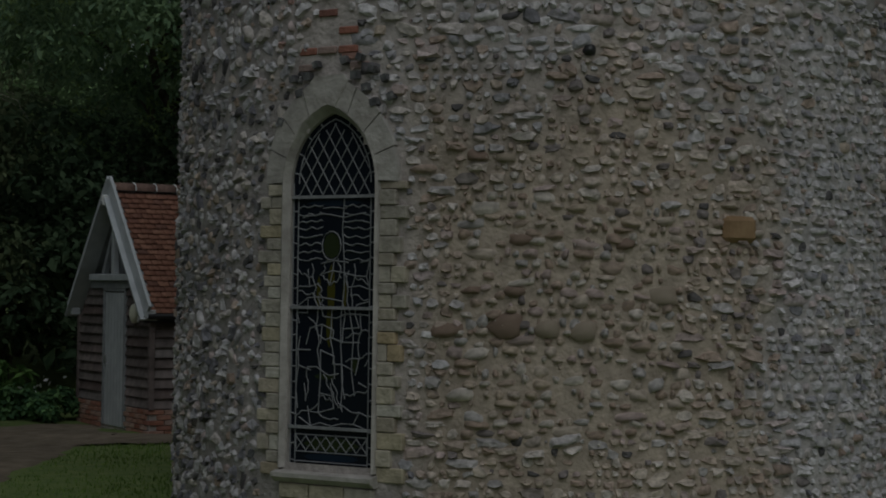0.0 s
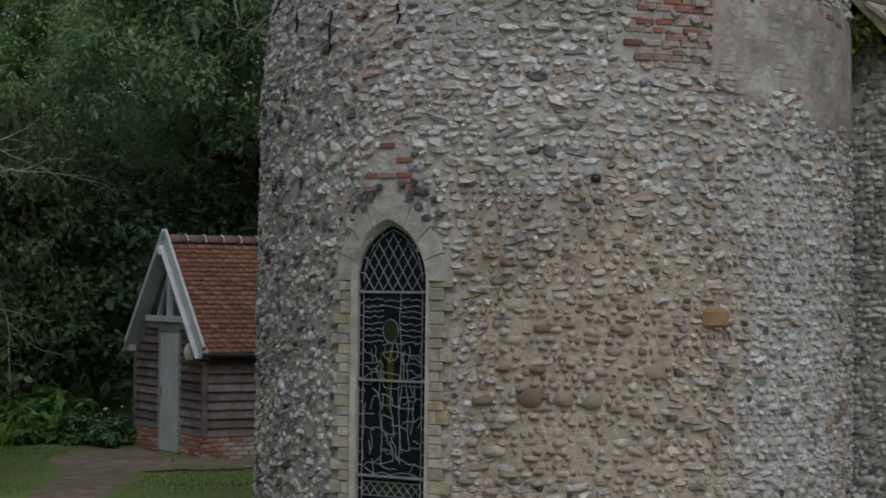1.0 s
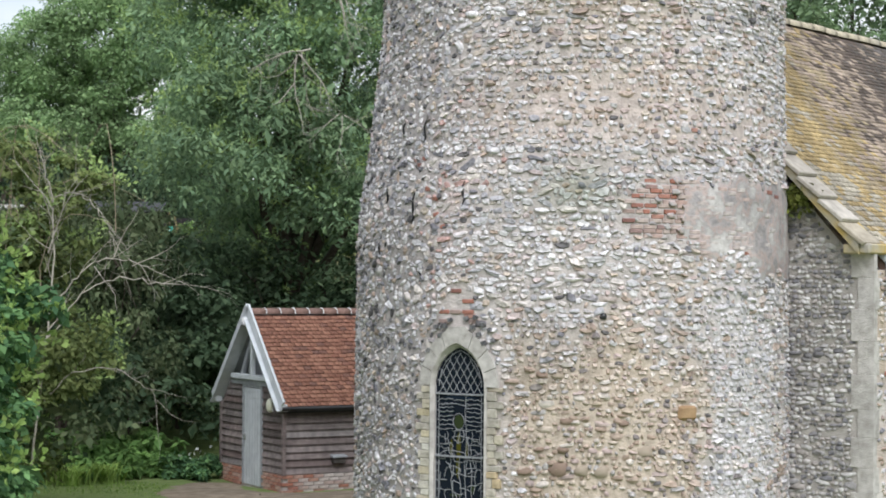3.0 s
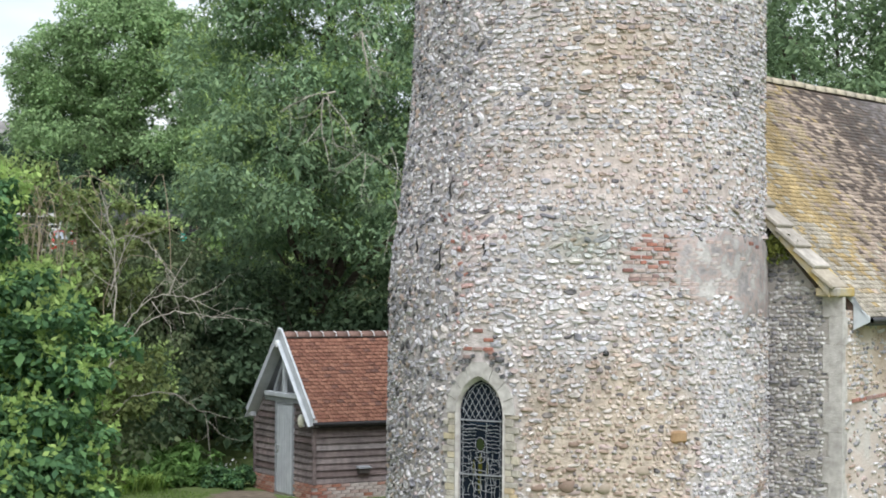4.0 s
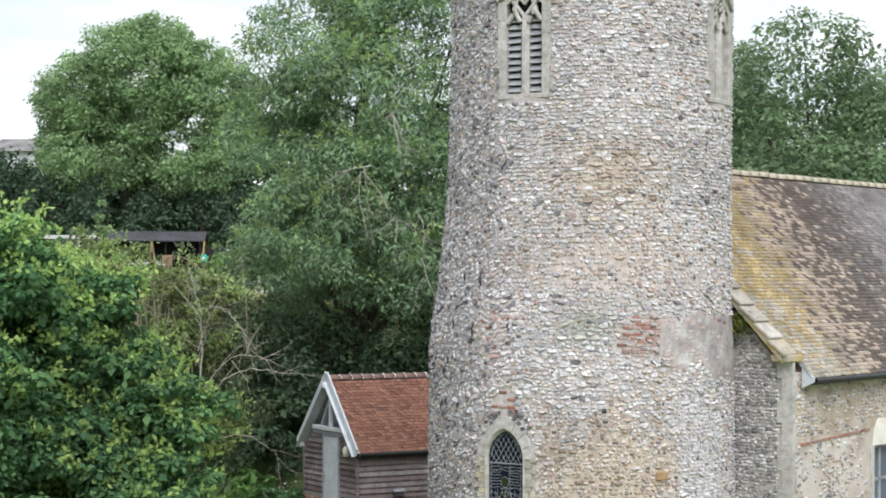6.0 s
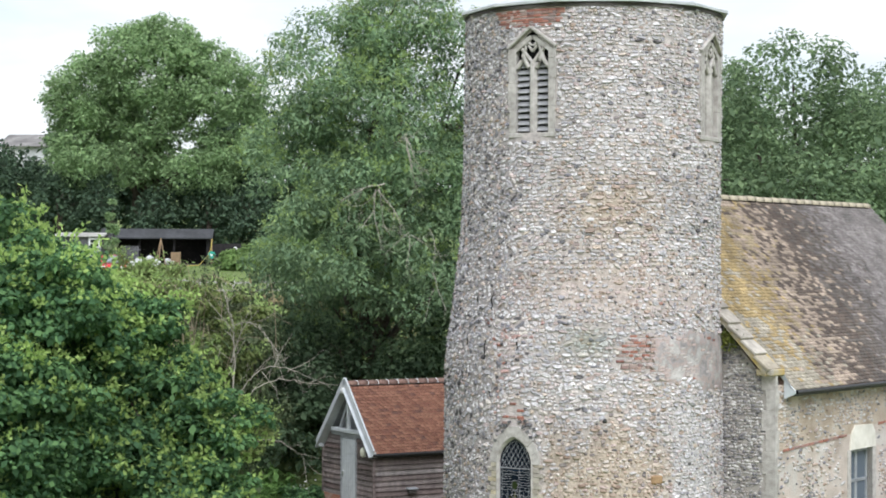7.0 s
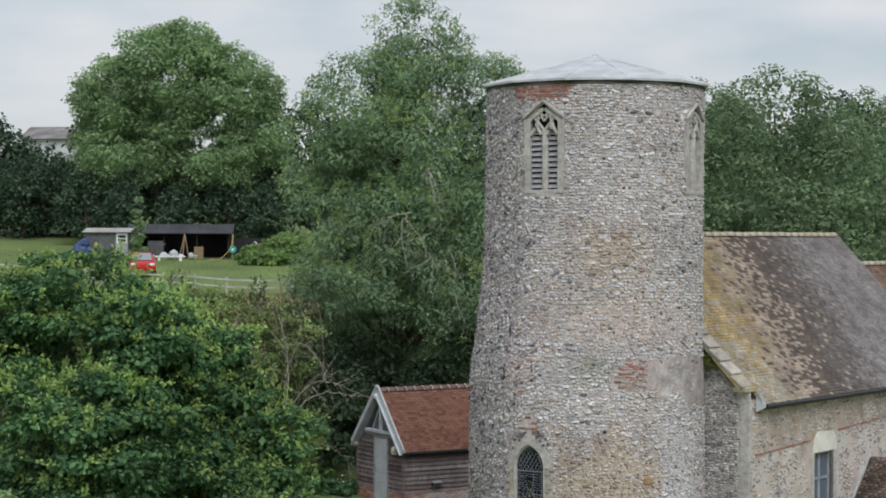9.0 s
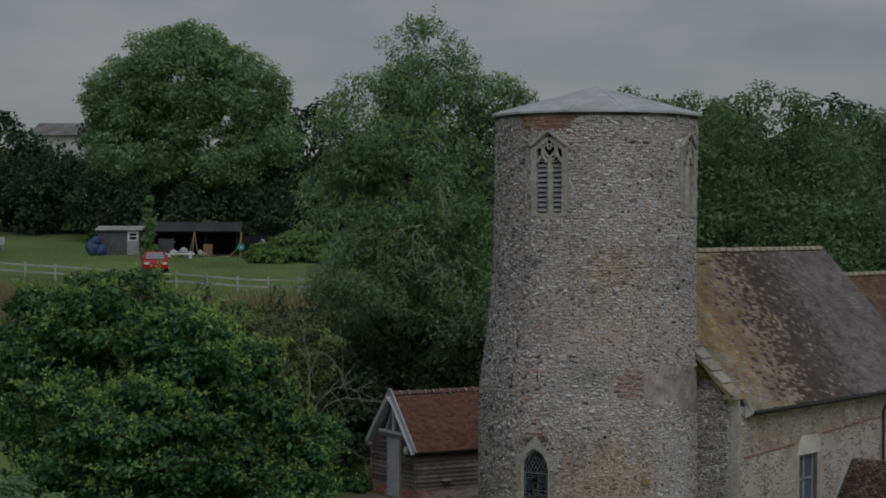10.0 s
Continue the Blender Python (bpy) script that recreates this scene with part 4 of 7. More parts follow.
    prism_bm([(-0.42, 0.2, 11.3), (0.42, 0.2, 11.3), (0.42, 0.2, 11.45), (0.0, 0.2, 11.86), (-0.42, 0.2, 11.45)], (0, 0.05, 0), bk)
    part("head_backing", bk, M_ashlar if blind else M_dark, root)
    return root


belfry(BELFRY_AZ, "belfry_window", "two-light belfry window with tracery and slate louvres", False)
belfry(BLIND_AZ, "blind_window", "two-light belfry window filled with pale stone", True)

# ---- lead cap ----
CAPN, CX = 12, 0.08
rim = [(CX + 2.98 * math.cos(2 * math.pi * (k + 0.35) / CAPN), 2.98 * math.sin(2 * math.pi * (k + 0.35) / CAPN)) for k in range(CAPN)]
bm = bmesh.new()
apex = bm.verts.new((0.04, 0, 13.28))
mids = [bm.verts.new((CX + (x - CX) * 0.5, y * 0.5, 12.86)) for x, y in rim]
tops = [bm.verts.new((x, y, 12.44)) for x, y in rim]
bots = [bm.verts.new((x, y, 12.385)) for x, y in rim]
inn = [bm.verts.new((CX + (x - CX) * 0.93, y * 0.93, 12.385)) for x, y in rim]
for k in range(CAPN):
    j = (k + 1) % CAPN
    bm.faces.new((apex, mids[k], mids[j]))
    bm.faces.new((mids[k], tops[k], tops[j], mids[j]))
    bm.faces.new((tops[k], bots[k], bots[j], tops[j]))
    bm.faces.new((bots[k], inn[k], inn[j], bots[j]))
bmesh.ops.recalc_face_normals(bm, faces=bm.faces)
cap = part("roof", bm, M_lead, tower, "low pale grey lead cap")
for k, (x, y) in enumerate(rim):
    v, f = tubes([[((0.04, 0, 13.278), 0.016), ((CX + (x - CX) * 0.5, y * 0.5, 12.862), 0.017), ((x, y, 12.442), 0.018), ((x, y, 12.39), 0.016)]], 6)
    link("lead_roll", raw("lead_roll", v, f, M_lead, True), cap)
# dark ring below the cap's rim: the eave shade drawn as a strip
A, Zz = np.meshgrid(np.linspace(-np.pi, np.pi, 97)[:-1], [12.30, 12.40])
v = on_tower(A, Zz, 0.035).reshape(-1, 3)
so_me = raw("wall_plate", np.r_[v, on_tower(A[:1], Zz[1:], -0.3).reshape(-1, 3)], [(j, (j + 1) % 96, 96 + (j + 1) % 96, 96 + j) for j in range(96)] + [(96 + j, 96 + (j + 1) % 96, 192 + (j + 1) % 96, 192 + j) for j in range(96)], M_shade_timber, True)
link("wall_plate", so_me, tower)

# ---- nave, chancel and porch ----
nave = thing("church_nave", pose(0, 0, 0, 0, 0, 51.3), "flint and rendered nave with a lichened tile roof", "church")
NX0, NX1, NY, EAVE, RIDGE = 1.3, 13.9, 3.9, 4.24, 8.6
WX0, WX1, WZ0, WZ1 = 4.86, 5.98, 0.95, 2.74       # window opening


def solid(boxes):
    bm = bmesh.new()
    for b in boxes:
        box_bm(*b, bm=bm)
    return bm


south = part("wall_south", solid([(NX0, WX0, -NY, -NY + 0.8, -0.6, EAVE + 0.15), (WX1, NX1, -NY, -NY + 0.8, -0.6, EAVE + 0.15), (WX0, WX1, -NY, -NY + 0.8, -0.6, WZ0), (WX0, WX1, -NY, -NY + 0.8, WZ1, EAVE + 0.15)]), M_render, nave, "patchy buff rendered wall")
part("wall_north", solid([(NX0, NX1, NY - 0.8, NY, -0.6, EAVE + 0.15)]), M_render, nave)
gb = bmesh.new()
prism_bm([(NX0 - 0.004, -NY + 0.003, -0.6), (NX0 - 0.004, NY - 0.003, -0.6), (NX0 - 0.004, NY - 0.003, EAVE), (NX0 - 0.004, 0, RIDGE - 0.1), (NX0 - 0.004, -NY + 0.003, EAVE)], (0.6, 0, 0), gb)
west = part("wall_west", gb, M_mortar, nave, "dark flint gable wall")
gb = bmesh.new()
prism_bm([(NX1 - 0.6, -NY + 0.003, -0.6), (NX1 - 0.6, NY - 0.003, -0.6), (NX1 - 0.6, NY - 0.003, EAVE), (NX1 - 0.6, 0, RIDGE - 0.1), (NX1 - 0.6, -NY + 0.003, EAVE)], (0.604, 0, 0), gb)
part("wall_east", gb, M_render, nave)

# flints of the west and south walls
def wall_flints(origin, ux, out, L, z0, z1, rng, keep_p, palette, name, parent, clear=None, roof_line=None):
    S, Zc, W, H = courses(z0, z1, 0.066, rng, (0, L), 0.082, 1.08)
    keep = rng.random(len(S)) < keep_p(S, Zc)
    if roof_line is not None:
        keep &= Zc < roof_line(S) - 0.06
    if clear is not None:
        keep &= ~clear(S, Zc)
    S, Zc, W, H = (a[keep] for a in (S, Zc, W, H))
    n = len(S)
    base = np.array(origin)[None] + S[:, None] * np.array(ux)[None] + Zc[:, None] * np.array([[0, 0, 1.0]])
    v, f = scatter(base, np.tile(ux, (n, 1)), np.tile([0, 0, 1.0], (n, 1)), np.tile(out, (n, 1)), S, Zc, W, H, rng.uniform(0.016, 0.034, n), rng.normal(0, 0.2, n), rng)
    me = raw(name, v, f, M_flint, True)
    colour_verts(me, np.repeat(palette[rng.integers(0, len(palette), n)] * rng.uniform(0.85, 1.15, (n, 1)), 15, axis=0))
    link(name, me, parent, "", "stuff")


DARK = np.array([(0.40, 0.375, 0.365), (0.31, 0.295, 0.295), (0.21, 0.20, 0.21), (0.45, 0.43, 0.42), (0.36, 0.325, 0.305), (0.52, 0.50, 0.485), (0.16, 0.155, 0.165)])
rw = np.random.default_rng(31)
wall_flints((NX0 - 0.006, NY, 0), (0, -1.0, 0), (-1.0, 0, 0), 2 * NY - 0.02, -0.3, 8.5, rw, lambda s, z: np.where(s > 3.9, 0.95, 0.2), DARK * 0.98, "flint_facing", west,
            clear=lambda s, z: (s > 2 * NY - 0.30) | (s < 0.4), roof_line=lambda s: EAVE + (RIDGE - 0.1 - EAVE) * (1 - np.abs(s - NY) / NY))
patch = lambda s, z: np.clip(0.25 + np.where(z > 3.1, 0.30, 0) + 0.22 * np.sin(s * 1.9 + 1) * np.sin(z * 2.3) + 0.2 * np.sin(s * 5 + z * 3) + np.where((s < 2.2) & (z < 3), 0.12, 0), 0.08, 0.8)
wall_flints((NX0, -NY - 0.002, 0), (1.0, 0, 0), (0, -1.0, 0), NX1 - NX0, -0.3, EAVE + 0.05, rw, patch, np.r_[GREY[:4], GREY[:2], GREY[4:6], GREY[4:5], WARM[:4], WARM[4:6]], "flint_facing", south,
            clear=lambda s, z: (np.abs(s + NX0 - 5.42) < 0.86) & (z < 3.35) | (s < 0.15))

# quoins at the south-west corner
rq = random.Random(12)
z, k = -0.3, 0
while z < 4.62:
    h = min(rq.uniform(0.34, 0.50), 4.70 - z)
    a, b = (0.31, 0.06) if k % 2 else (0.21, 0.13)
    part("quoin", box_bm(NX0 - 0.035, NX0 + b, -NY - 0.03, -NY + a, z + 0.001, z + h - 0.001, 0.003), M_ashlar, nave)
    z += h
    k += 1

# roof slabs and tiles
def tile_field(origin, ux, us, nn, L, S, w, gauge, rng, thick=0.016, lift=0.034, skip=None):
    """Plain tiles laid in courses up a slope: returns verts, faces and each tile's (u, s)."""
    ux, us, nn = (np.array(a, float) for a in (ux, us, nn))
    U, V = [], []
    for c in range(int(S / gauge)):
        u = np.arange(-(c % 2) * w / 2, L - w * 0.4, w)
        U.append(u)
        V.append(np.full(len(u), c * gauge))
    U, V = np.concatenate(U), np.concatenate(V)
    if skip is not None:
        ok = ~skip(U, V)
        U, V = U[ok], V[ok]
    n = len(U)
    lo, hi = np.maximum(U, 0) + 0.0025, np.minimum(U + w, L) - 0.0025
    j = rng.normal(0, 0.004, (n, 1))
    l2 = lift + rng.normal(0, 0.004, (n, 2))
    ds = rng.normal(0, 0.006, n)
    o = np.array(origin, float)[None]
    P = lambda u, s, h: o + u[:, None] * ux + s[:, None] * us + h[:, None] * nn
    a0, a1 = P(lo, V + ds, l2[:, 0]), P(hi, V + ds, l2[:, 1])
    b0, b1 = P(lo, V + gauge * 1.25, 0 * lo + 0.012), P(hi, V + gauge * 1.25, 0 * lo + 0.012)
    c0, c1 = P(lo, V + ds, l2[:, 0] - thick), P(hi, V + ds, l2[:, 1] - thick)
    d0, d1 = P(lo, V + gauge * 1.25, 0 * lo - 0.004), P(hi, V + gauge * 1.25, 0 * lo - 0.004)
    v = np.stack([a0, a1, b1, b0, c0, c1, d1, d0], 1).reshape(-1, 3)
    q = np.array([(0, 1, 2, 3), (4, 5, 1, 0), (5, 6, 2, 1), (4, 0, 3, 7)])
    f = (q[None] + (np.arange(n) * 8)[:, None, None]).reshape(-1, 4)
    return v, f, U, V


RY, RZ = 4.17, 4.28
slope_len = math.hypot(RY, RIDGE - RZ)
US, UN = (0, RY / slope_len, (RIDGE - RZ) / slope_len), (0, -(RIDGE - RZ) / slope_len, RY / slope_len)
RX0 = 1.66
bm = bmesh.new()
prism_bm([(RX0, -RY, RZ), (RX0, 0, RIDGE), (RX0, RY, RZ), (RX0, RY - 0.2, RZ - 0.03), (RX0, 0, RIDGE - 0.17), (RX0, -RY + 0.2, RZ - 0.03)], (NX1 + 0.1 - RX0, 0, 0), bm)
nroof = part("roof", bm, M_roof_core, nave, "steep plain-tile roof with yellow lichen and dark moss")


def nave_tones(u, s, rng):
    x = u + RX0
    n1 = np.sin(x * 3.1 + s * 1.7) + np.sin(x * 1.3 - s * 2.9 + 1) + rng.normal(0, 0.5, len(u))
    q = x - 0.42 * s + 0.13 * n1
    q = q + rng.normal(0, 0.62, len(u))
    pal = np.array([(0.375, 0.335, 0.275), (0.36, 0.27, 0.14), (0.355, 0.285, 0.19), (0.37, 0.295, 0.24), (0.135, 0.105, 0.09), (0.135, 0.115, 0.105), (0.19, 0.168, 0.165), (0.25, 0.225, 0.222)])
    i = np.searchsorted([1.6, 2.6, 3.2, 4.7, 5.9, 7.2, 8.2], q)
    i = np.where((i >= 1) & (i <= 2) & (rng.random(len(u)) < 0.85 * np.clip((1.9 - s) / 1.3, 0, 1)), 0, i)
    i = np.where((i == 0) & (s > 2.0) & (rng.random(len(u)) < 0.7), 1, i)
    spot = (rng.random(len(u)) < 0.30) & (i == 3)
    i = np.where(spot, 4, i)
    i = np.where((rng.random(len(u)) < 0.12) & (i >= 4) & (i <= 5), 3, i)
    return pal[i] * rng.uniform(0.82, 1.18, (len(u), 1))


rt = np.random.default_rng(8)
v, f, U, V = tile_field((RX0, -RY, RZ), (1, 0, 0), US, UN, NX1 + 0.1 - RX0, slope_len - 0.03, 0.165, 0.10, rt)
me = raw("tile_field", v, f, M_tile_nave)
colour_verts(me, np.repeat(nave_tones(U, V, rt), 8, axis=0))
link("tile_field", me, nroof, "", "stuff")
v, f, U, V = tile_field((NX1 + 0.1, RY, RZ), (-1, 0, 0), (0, -US[1], US[2]), (0, -UN[1], UN[2]), NX1 + 0.1 - RX0, slope_len - 0.03, 0.30, 0.18, rt)
me = raw("tile_field", v, f, M_tile_nave)
colour_verts(me, np.repeat(nave_tones(12 - U, V, rt), 8, axis=0))
link("tile_field", me, nroof, "", "stuff")
M_ridge = mat("pale_ridge_tile", [(0.0, (0.31, 0.27, 0.20)), (0.5, (0.37, 0.325, 0.245)), (1.0, (0.28, 0.25, 0.205))], source='object', scale=9, bump=0.4)
th = np.linspace(-0.25, math.pi + 0.25, 8)
rv = [(x, 0.13 * math.cos(t), 0.10 * math.sin(t)) for x in (0.004, 0.43) for t in th] + [(x, 0.115 * math.cos(t), 0.085 * math.sin(t)) for x in (0.004, 0.43) for t in th]
rf = [(k, k + 1, 8 + k + 1, 8 + k) for k in range(7)] + [(k, 16 + k, 16 + k + 1, k + 1) for k in range(7)] + [(8 + k, 8 + k + 1, 24 + k + 1, 24 + k) for k in range(7)]
ridge_me = raw("ridge_tile", rv, rf, M_ridge, False)
for k in range(28):
    o = link("ridge_tile", ridge_me, nroof)
    o.location = (RX0 + k * 0.434, 0, RIDGE - 0.01 + RNG.normal(0, 0.004))

M_coping = mat("grey_coping_slab", [(0.0, (0.27, 0.245, 0.215)), (0.4, (0.34, 0.31, 0.27)), (0.7, (0.39, 0.36, 0.32)), (1.0, (0.33, 0.28, 0.19))], source='object', scale=9, big=1.5, big_amount=0.2, bump=0.5, bump_scale=30)
# stone coping on the west gable, stepping down in overlapping slabs
for s in (-1, 1):
    for k in range(12):
        y0, y1 = 0.05 + k * 0.315, 0.05 + (k + 1) * 0.315 + 0.05
        z0, z1 = RIDGE + 0.06 - y0 * 1.025 - 0.04, RIDGE + 0.06 - y1 * 1.025 + 0.05
        w = RNG.uniform(-0.01, 0.01)
        part("coping_slab", beam_bm((NX0 - 0.02 + w, s * y0, z0), (NX0 - 0.02 + w, s * y1, z1), 0.52, 0.06, (0, 0, 1), bevel=0.01), M_coping, nave)
    body = bmesh.new()
    prism_bm([(NX0 - 0.25, 0, RIDGE + 0.05), (NX0 - 0.25, s * 3.80, RIDGE + 0.05 - 3.80 * 1.025), (NX0 - 0.25, s * 3.80, RIDGE - 0.11 - 3.80 * 1.025), (NX0 - 0.25, 0, RIDGE - 0.11)], (0.60, 0, 0), body)
    part("coping_course", body, mat("lichened_coping", [(0.3, (0.34, 0.315, 0.27)), (0.45, (0.37, 0.31, 0.19)), (0.6, (0.40, 0.29, 0.10))], scale=3.5, bump=0.4) if s < 0 else M_ashlar, nave, "stone edge with orange lichen")
    part("kneeler", box_bm(NX0 - 0.22, NX0 + 0.34, min(s * 3.55, s * 3.95), max(s * 3.55, s * 3.95), 4.60, 4.74, 0.02), bpy.data.materials["lichened_coping"], nave)
# eaves: boxed end, fascia, gutter, downpipe
eb = bmesh.new()
prism_bm([(RX0 - 0.035, -NY - 0.03, 4.08), (RX0 - 0.035, -RY - 0.03, 4.21), (RX0 - 0.035, -RY - 0.03, 4.29), (RX0 - 0.035, -NY + 0.10, 4.60), (RX0 - 0.035, -NY - 0.03, 4.60)], (0.03, 0, 0), eb)
part("eaves_box_end", eb, M_grey_paint, nave, "pale grey painted board")
part("fascia", box_bm(RX0 + 0.03, NX1, -RY + 0.03, -RY + 0.06, 4.15, 4.27), M_black, nave)
part("soffit", box_bm(RX0 + 0.03, NX1, -RY + 0.06, -NY, 4.20, 4.22), M_grey_dark, nave)
v, f = tubes([[((x, -RY - 0.03, 4.235), 0.05) for x in np.linspace(RX0 + 0.02, NX1 + 0.05, 12)]], 8)
link("gutter", raw("gutter", v, f, M_black, True), nave, "black half-round gutter")
v, f = tubes([[((10.35, -RY - 0.02, 4.20), 0.04), ((10.33, -NY - 0.16, 3.85), 0.04), ((10.3, -NY - 0.08, 3.6), 0.04), ((10.3, -NY - 0.08, 1.4), 0.04)]], 8)
link("downpipe", raw("downpipe", v, f, M_black, True), nave, "black downpipe")
# thin red brick course, stepping along the wall
bm = box_bm(-0.11, 0.11, -0.02, 0.03, -0.028, 0.028, 0.005)
sb_me = bpy.data.meshes.new("brick")
bm.to_mesh(sb_me)
bm.free()
sb_me.materials.append(M_brick)
for k in range(46):
    x = 1.75 + k * 0.232
    if 4.72 < x < 6.2 or x > 12.5:
        continue
    o = link("brick", sb_me, south)
    o.location = (x, -NY - 0.004, float(np.interp(x, [1.7, 4.7, 6.2, 9.5, 12.5], [2.98, 3.10, 3.26, 3.42, 3.42])))
    o.rotation_euler = (0, -0.04 + RNG.normal(0, 0.02), 0)
# browner mortar above the brick course
M_tan = mat("tan_flint_mortar", [(0.32, (0.30, 0.235, 0.18)), (0.45, (0.38, 0.31, 0.245)), (0.55, (0.44, 0.365, 0.30)), (0.70, (0.48, 0.42, 0.365))], scale=2.0, detail=9, big=0.6, big_amount=0.18, bump=0.9, bump_scale=22)
bm = prism_bm([(NX0 + 0.14, -NY - 0.006, 2.98), (4.7, -NY - 0.006, 3.10), (6.2, -NY - 0.006, 3.26), (9.5, -NY - 0.006, 3.42), (NX1 - 0.01, -NY - 0.006, 3.42), (NX1 - 0.01, -NY - 0.006, 4.38), (NX0 + 0.14, -NY - 0.006, 4.38)], (0, 0.05, 0))
part("upper_facing", bm, M_tan, nave, "tan mortar and flint below the eaves")
# nave window
win = part("nave_window", solid([(WX0 - 0.16, WX0, -NY - 0.02, -NY + 0.25, WZ0 - 0.1, WZ1), (WX1, WX1 + 0.18, -NY - 0.02, -NY + 0.25, WZ0 - 0.1, WZ1), (WX0 - 0.1, WX1 + 0.1, -NY - 0.06, -NY + 0.25, WZ0 - 0.1, WZ0)]), M_ashlar, nave, "small square-headed window with a pale stone lintel")
lt = bmesh.new()
prism_bm([(4.80, -NY - 0.025, 2.745), (6.14, -NY - 0.025, 2.745), (6.10, -NY - 0.025, 3.10), (5.95, -NY - 0.025, 3.28), (5.05, -NY - 0.025, 3.30), (4.88, -NY - 0.025, 3.12)], (0, 0.2, 0), lt)
part("lintel", lt, mat("whitewashed_stone", [(0.3, (0.58, 0.55, 0.49)), (0.7, (0.68, 0.65, 0.60))], scale=7, bump=0.3), win, "pale stone lintel block")
for x0, x1, z0, z1 in ((WX0, WX0 + 0.07, WZ0, WZ1), (WX1 - 0.07, WX1, WZ0, WZ1), (WX0, WX1, WZ1 - 0.08, WZ1), (WX0, WX1, WZ0, WZ0 + 0.08), (5.35, 5.45, WZ0, WZ1), (WX0, WX1, 1.97, 2.04)):
    part("window_frame", box_bm(x0, x1, -NY + 0.12, -NY + 0.19, z0, z1, 0.006), M_grey_dark, win)
# the panes' blue-grey base colour carries the sky's reflection
M_pane = glass_mat("sky_tinted_window_glass", (0.11, 0.135, 0.17), 0.05)
for x0, x1 in ((WX0, 5.40), (5.40, WX1)):
    for z0, z1 in ((WZ0, 2.0), (2.0, WZ1)):
        part("pane", box_bm(x0, x1, -NY + 0.15, -NY + 0.158, z0, z1), M_pane, win)
# moss growing where the coping meets the tower
def moss(center, r, n, rng):
    p = rng.normal(0, 1, (n, 3)) * r + np.array(center)
    a = rng.normal(0, 1, (n, 3))
    a /= np.linalg.norm(a, axis=1, keepdims=True)
    b = np.cross(a, rng.normal(0, 1, (n, 3)))
    b /= np.linalg.norm(b, axis=1, keepdims=True)
    s = 0.05
    v = np.stack([p - a * s, p + b * s * 0.5, p + a * s, p - b * s * 0.5], 1).reshape(-1, 3)
    return v, np.arange(4 * n).reshape(n, 4)


M_moss = mat("bright_moss", [(0.0, (0.10, 0.13, 0.02)), (0.5, (0.16, 0.17, 0.03)), (1.0, (0.07, 0.09, 0.02))], source='island', rough=0.9, bump=0)
v, f = moss((NX0 - 0.16, -2.85, 5.38), (0.07, 0.13, 0.11), 260, np.random.default_rng(3))
tagged(link("moss_clump", raw("moss_clump", v, f, M_moss)), "bright green fern and moss clump on the coping", "moss", kind="stuff").matrix_world = nave.matrix_world.copy()

# chancel, lower and beyond the nave
chancel = thing("church_chancel", pose(0, 0, 0, 0, 0, 51.3), "lower chancel with a brown tiled roof beyond the nave", "church")
part("wall", solid([(NX1 + 0.02, 20.5, -3.3, 3.3, -0.6, 4.1)]), M_render, chancel)
bm = bmesh.new()
prism_bm([(NX1 + 0.02, -3.55, 4.0), (NX1 + 0.02, 0, 7.66), (NX1 + 0.02, 3.55, 4.0)], (6.7, 0, 0), bm)
croof = part("roof", bm, M_roof_core, chancel, "reddish brown tile roof")
cl = math.hypot(3.55, 3.66)
v, f, U, V = tile_field((NX1 + 0.02, -3.55, 4.0), (1, 0, 0), (0, 3.55 / cl, 3.66 / cl), (0, -3.66 / cl, 3.55 / cl), 6.7, cl, 0.18, 0.12, rt)
me = raw("tile_field", v, f, M_tile_nave)
colour_verts(me, np.array([(0.20, 0.125, 0.09), (0.25, 0.165, 0.115), (0.165, 0.11, 0.085)])[rt.integers(0, 3, len(U))].repeat(8, axis=0))
link("tile_field", me, croof, "", "stuff")
for k in range(15):
    o = link("ridge_tile", ridge_me, croof)
    o.location = (NX1 + 0.05 + k * 0.434, 0, 7.66)

# south porch: only the top of its roof comes into view
porch = thing("church_porch", pose(0, 0, 0, 0, 0, 51.3), "south porch with a dark brown tiled roof", "porch")
PX, PZ, PW = 8.25, 2.35, 1.9
part("wall", solid([(PX - 1.6, PX - 1.3, -7.0, -NY - 0.01, -0.6, 0.6), (PX + 1.3, PX + 1.6, -7.0, -NY - 0.01, -0.6, 0.6)]), M_render, porch)
bm = bmesh.new()
prism_bm([(PX - PW, -NY - 0.01, PZ - PW * 1.05), (PX, -NY - 0.01, PZ), (PX + PW, -NY - 0.01, PZ - PW * 1.05), (PX, -NY - 0.01, PZ - 0.15)], (0, -3.4, 0), bm)
proof = part("roof", bm, M_roof_core, porch, "dark mottled plain tiles")
pl = math.hypot(PW, PW * 1.05)
v, f, U, V = tile_field((PX - PW, -NY - 0.01, PZ - PW * 1.05), (0, -1, 0), (PW / pl, 0, PW * 1.05 / pl), (-PW * 1.05 / pl, 0, PW / pl), 3.4, pl, 0.165, 0.10, rt)
me = raw("tile_field", v, f[:, ::-1], M_tile_nave)
colour_verts(me, np.array([(0.085, 0.06, 0.05), (0.12, 0.085, 0.065), (0.065, 0.05, 0.045), (0.16, 0.12, 0.10)])[rt.integers(0, 4, len(U))].repeat(8, axis=0))
link("tile_field", me, proof, "", "stuff")
part("lead_flashing", beam_bm((PX - PW, -NY - 0.03, PZ - PW * 1.05 + 0.06), (PX, -NY - 0.03, PZ + 0.07), 0.12, 0.03, (0, -1, 0)), M_lead, porch)

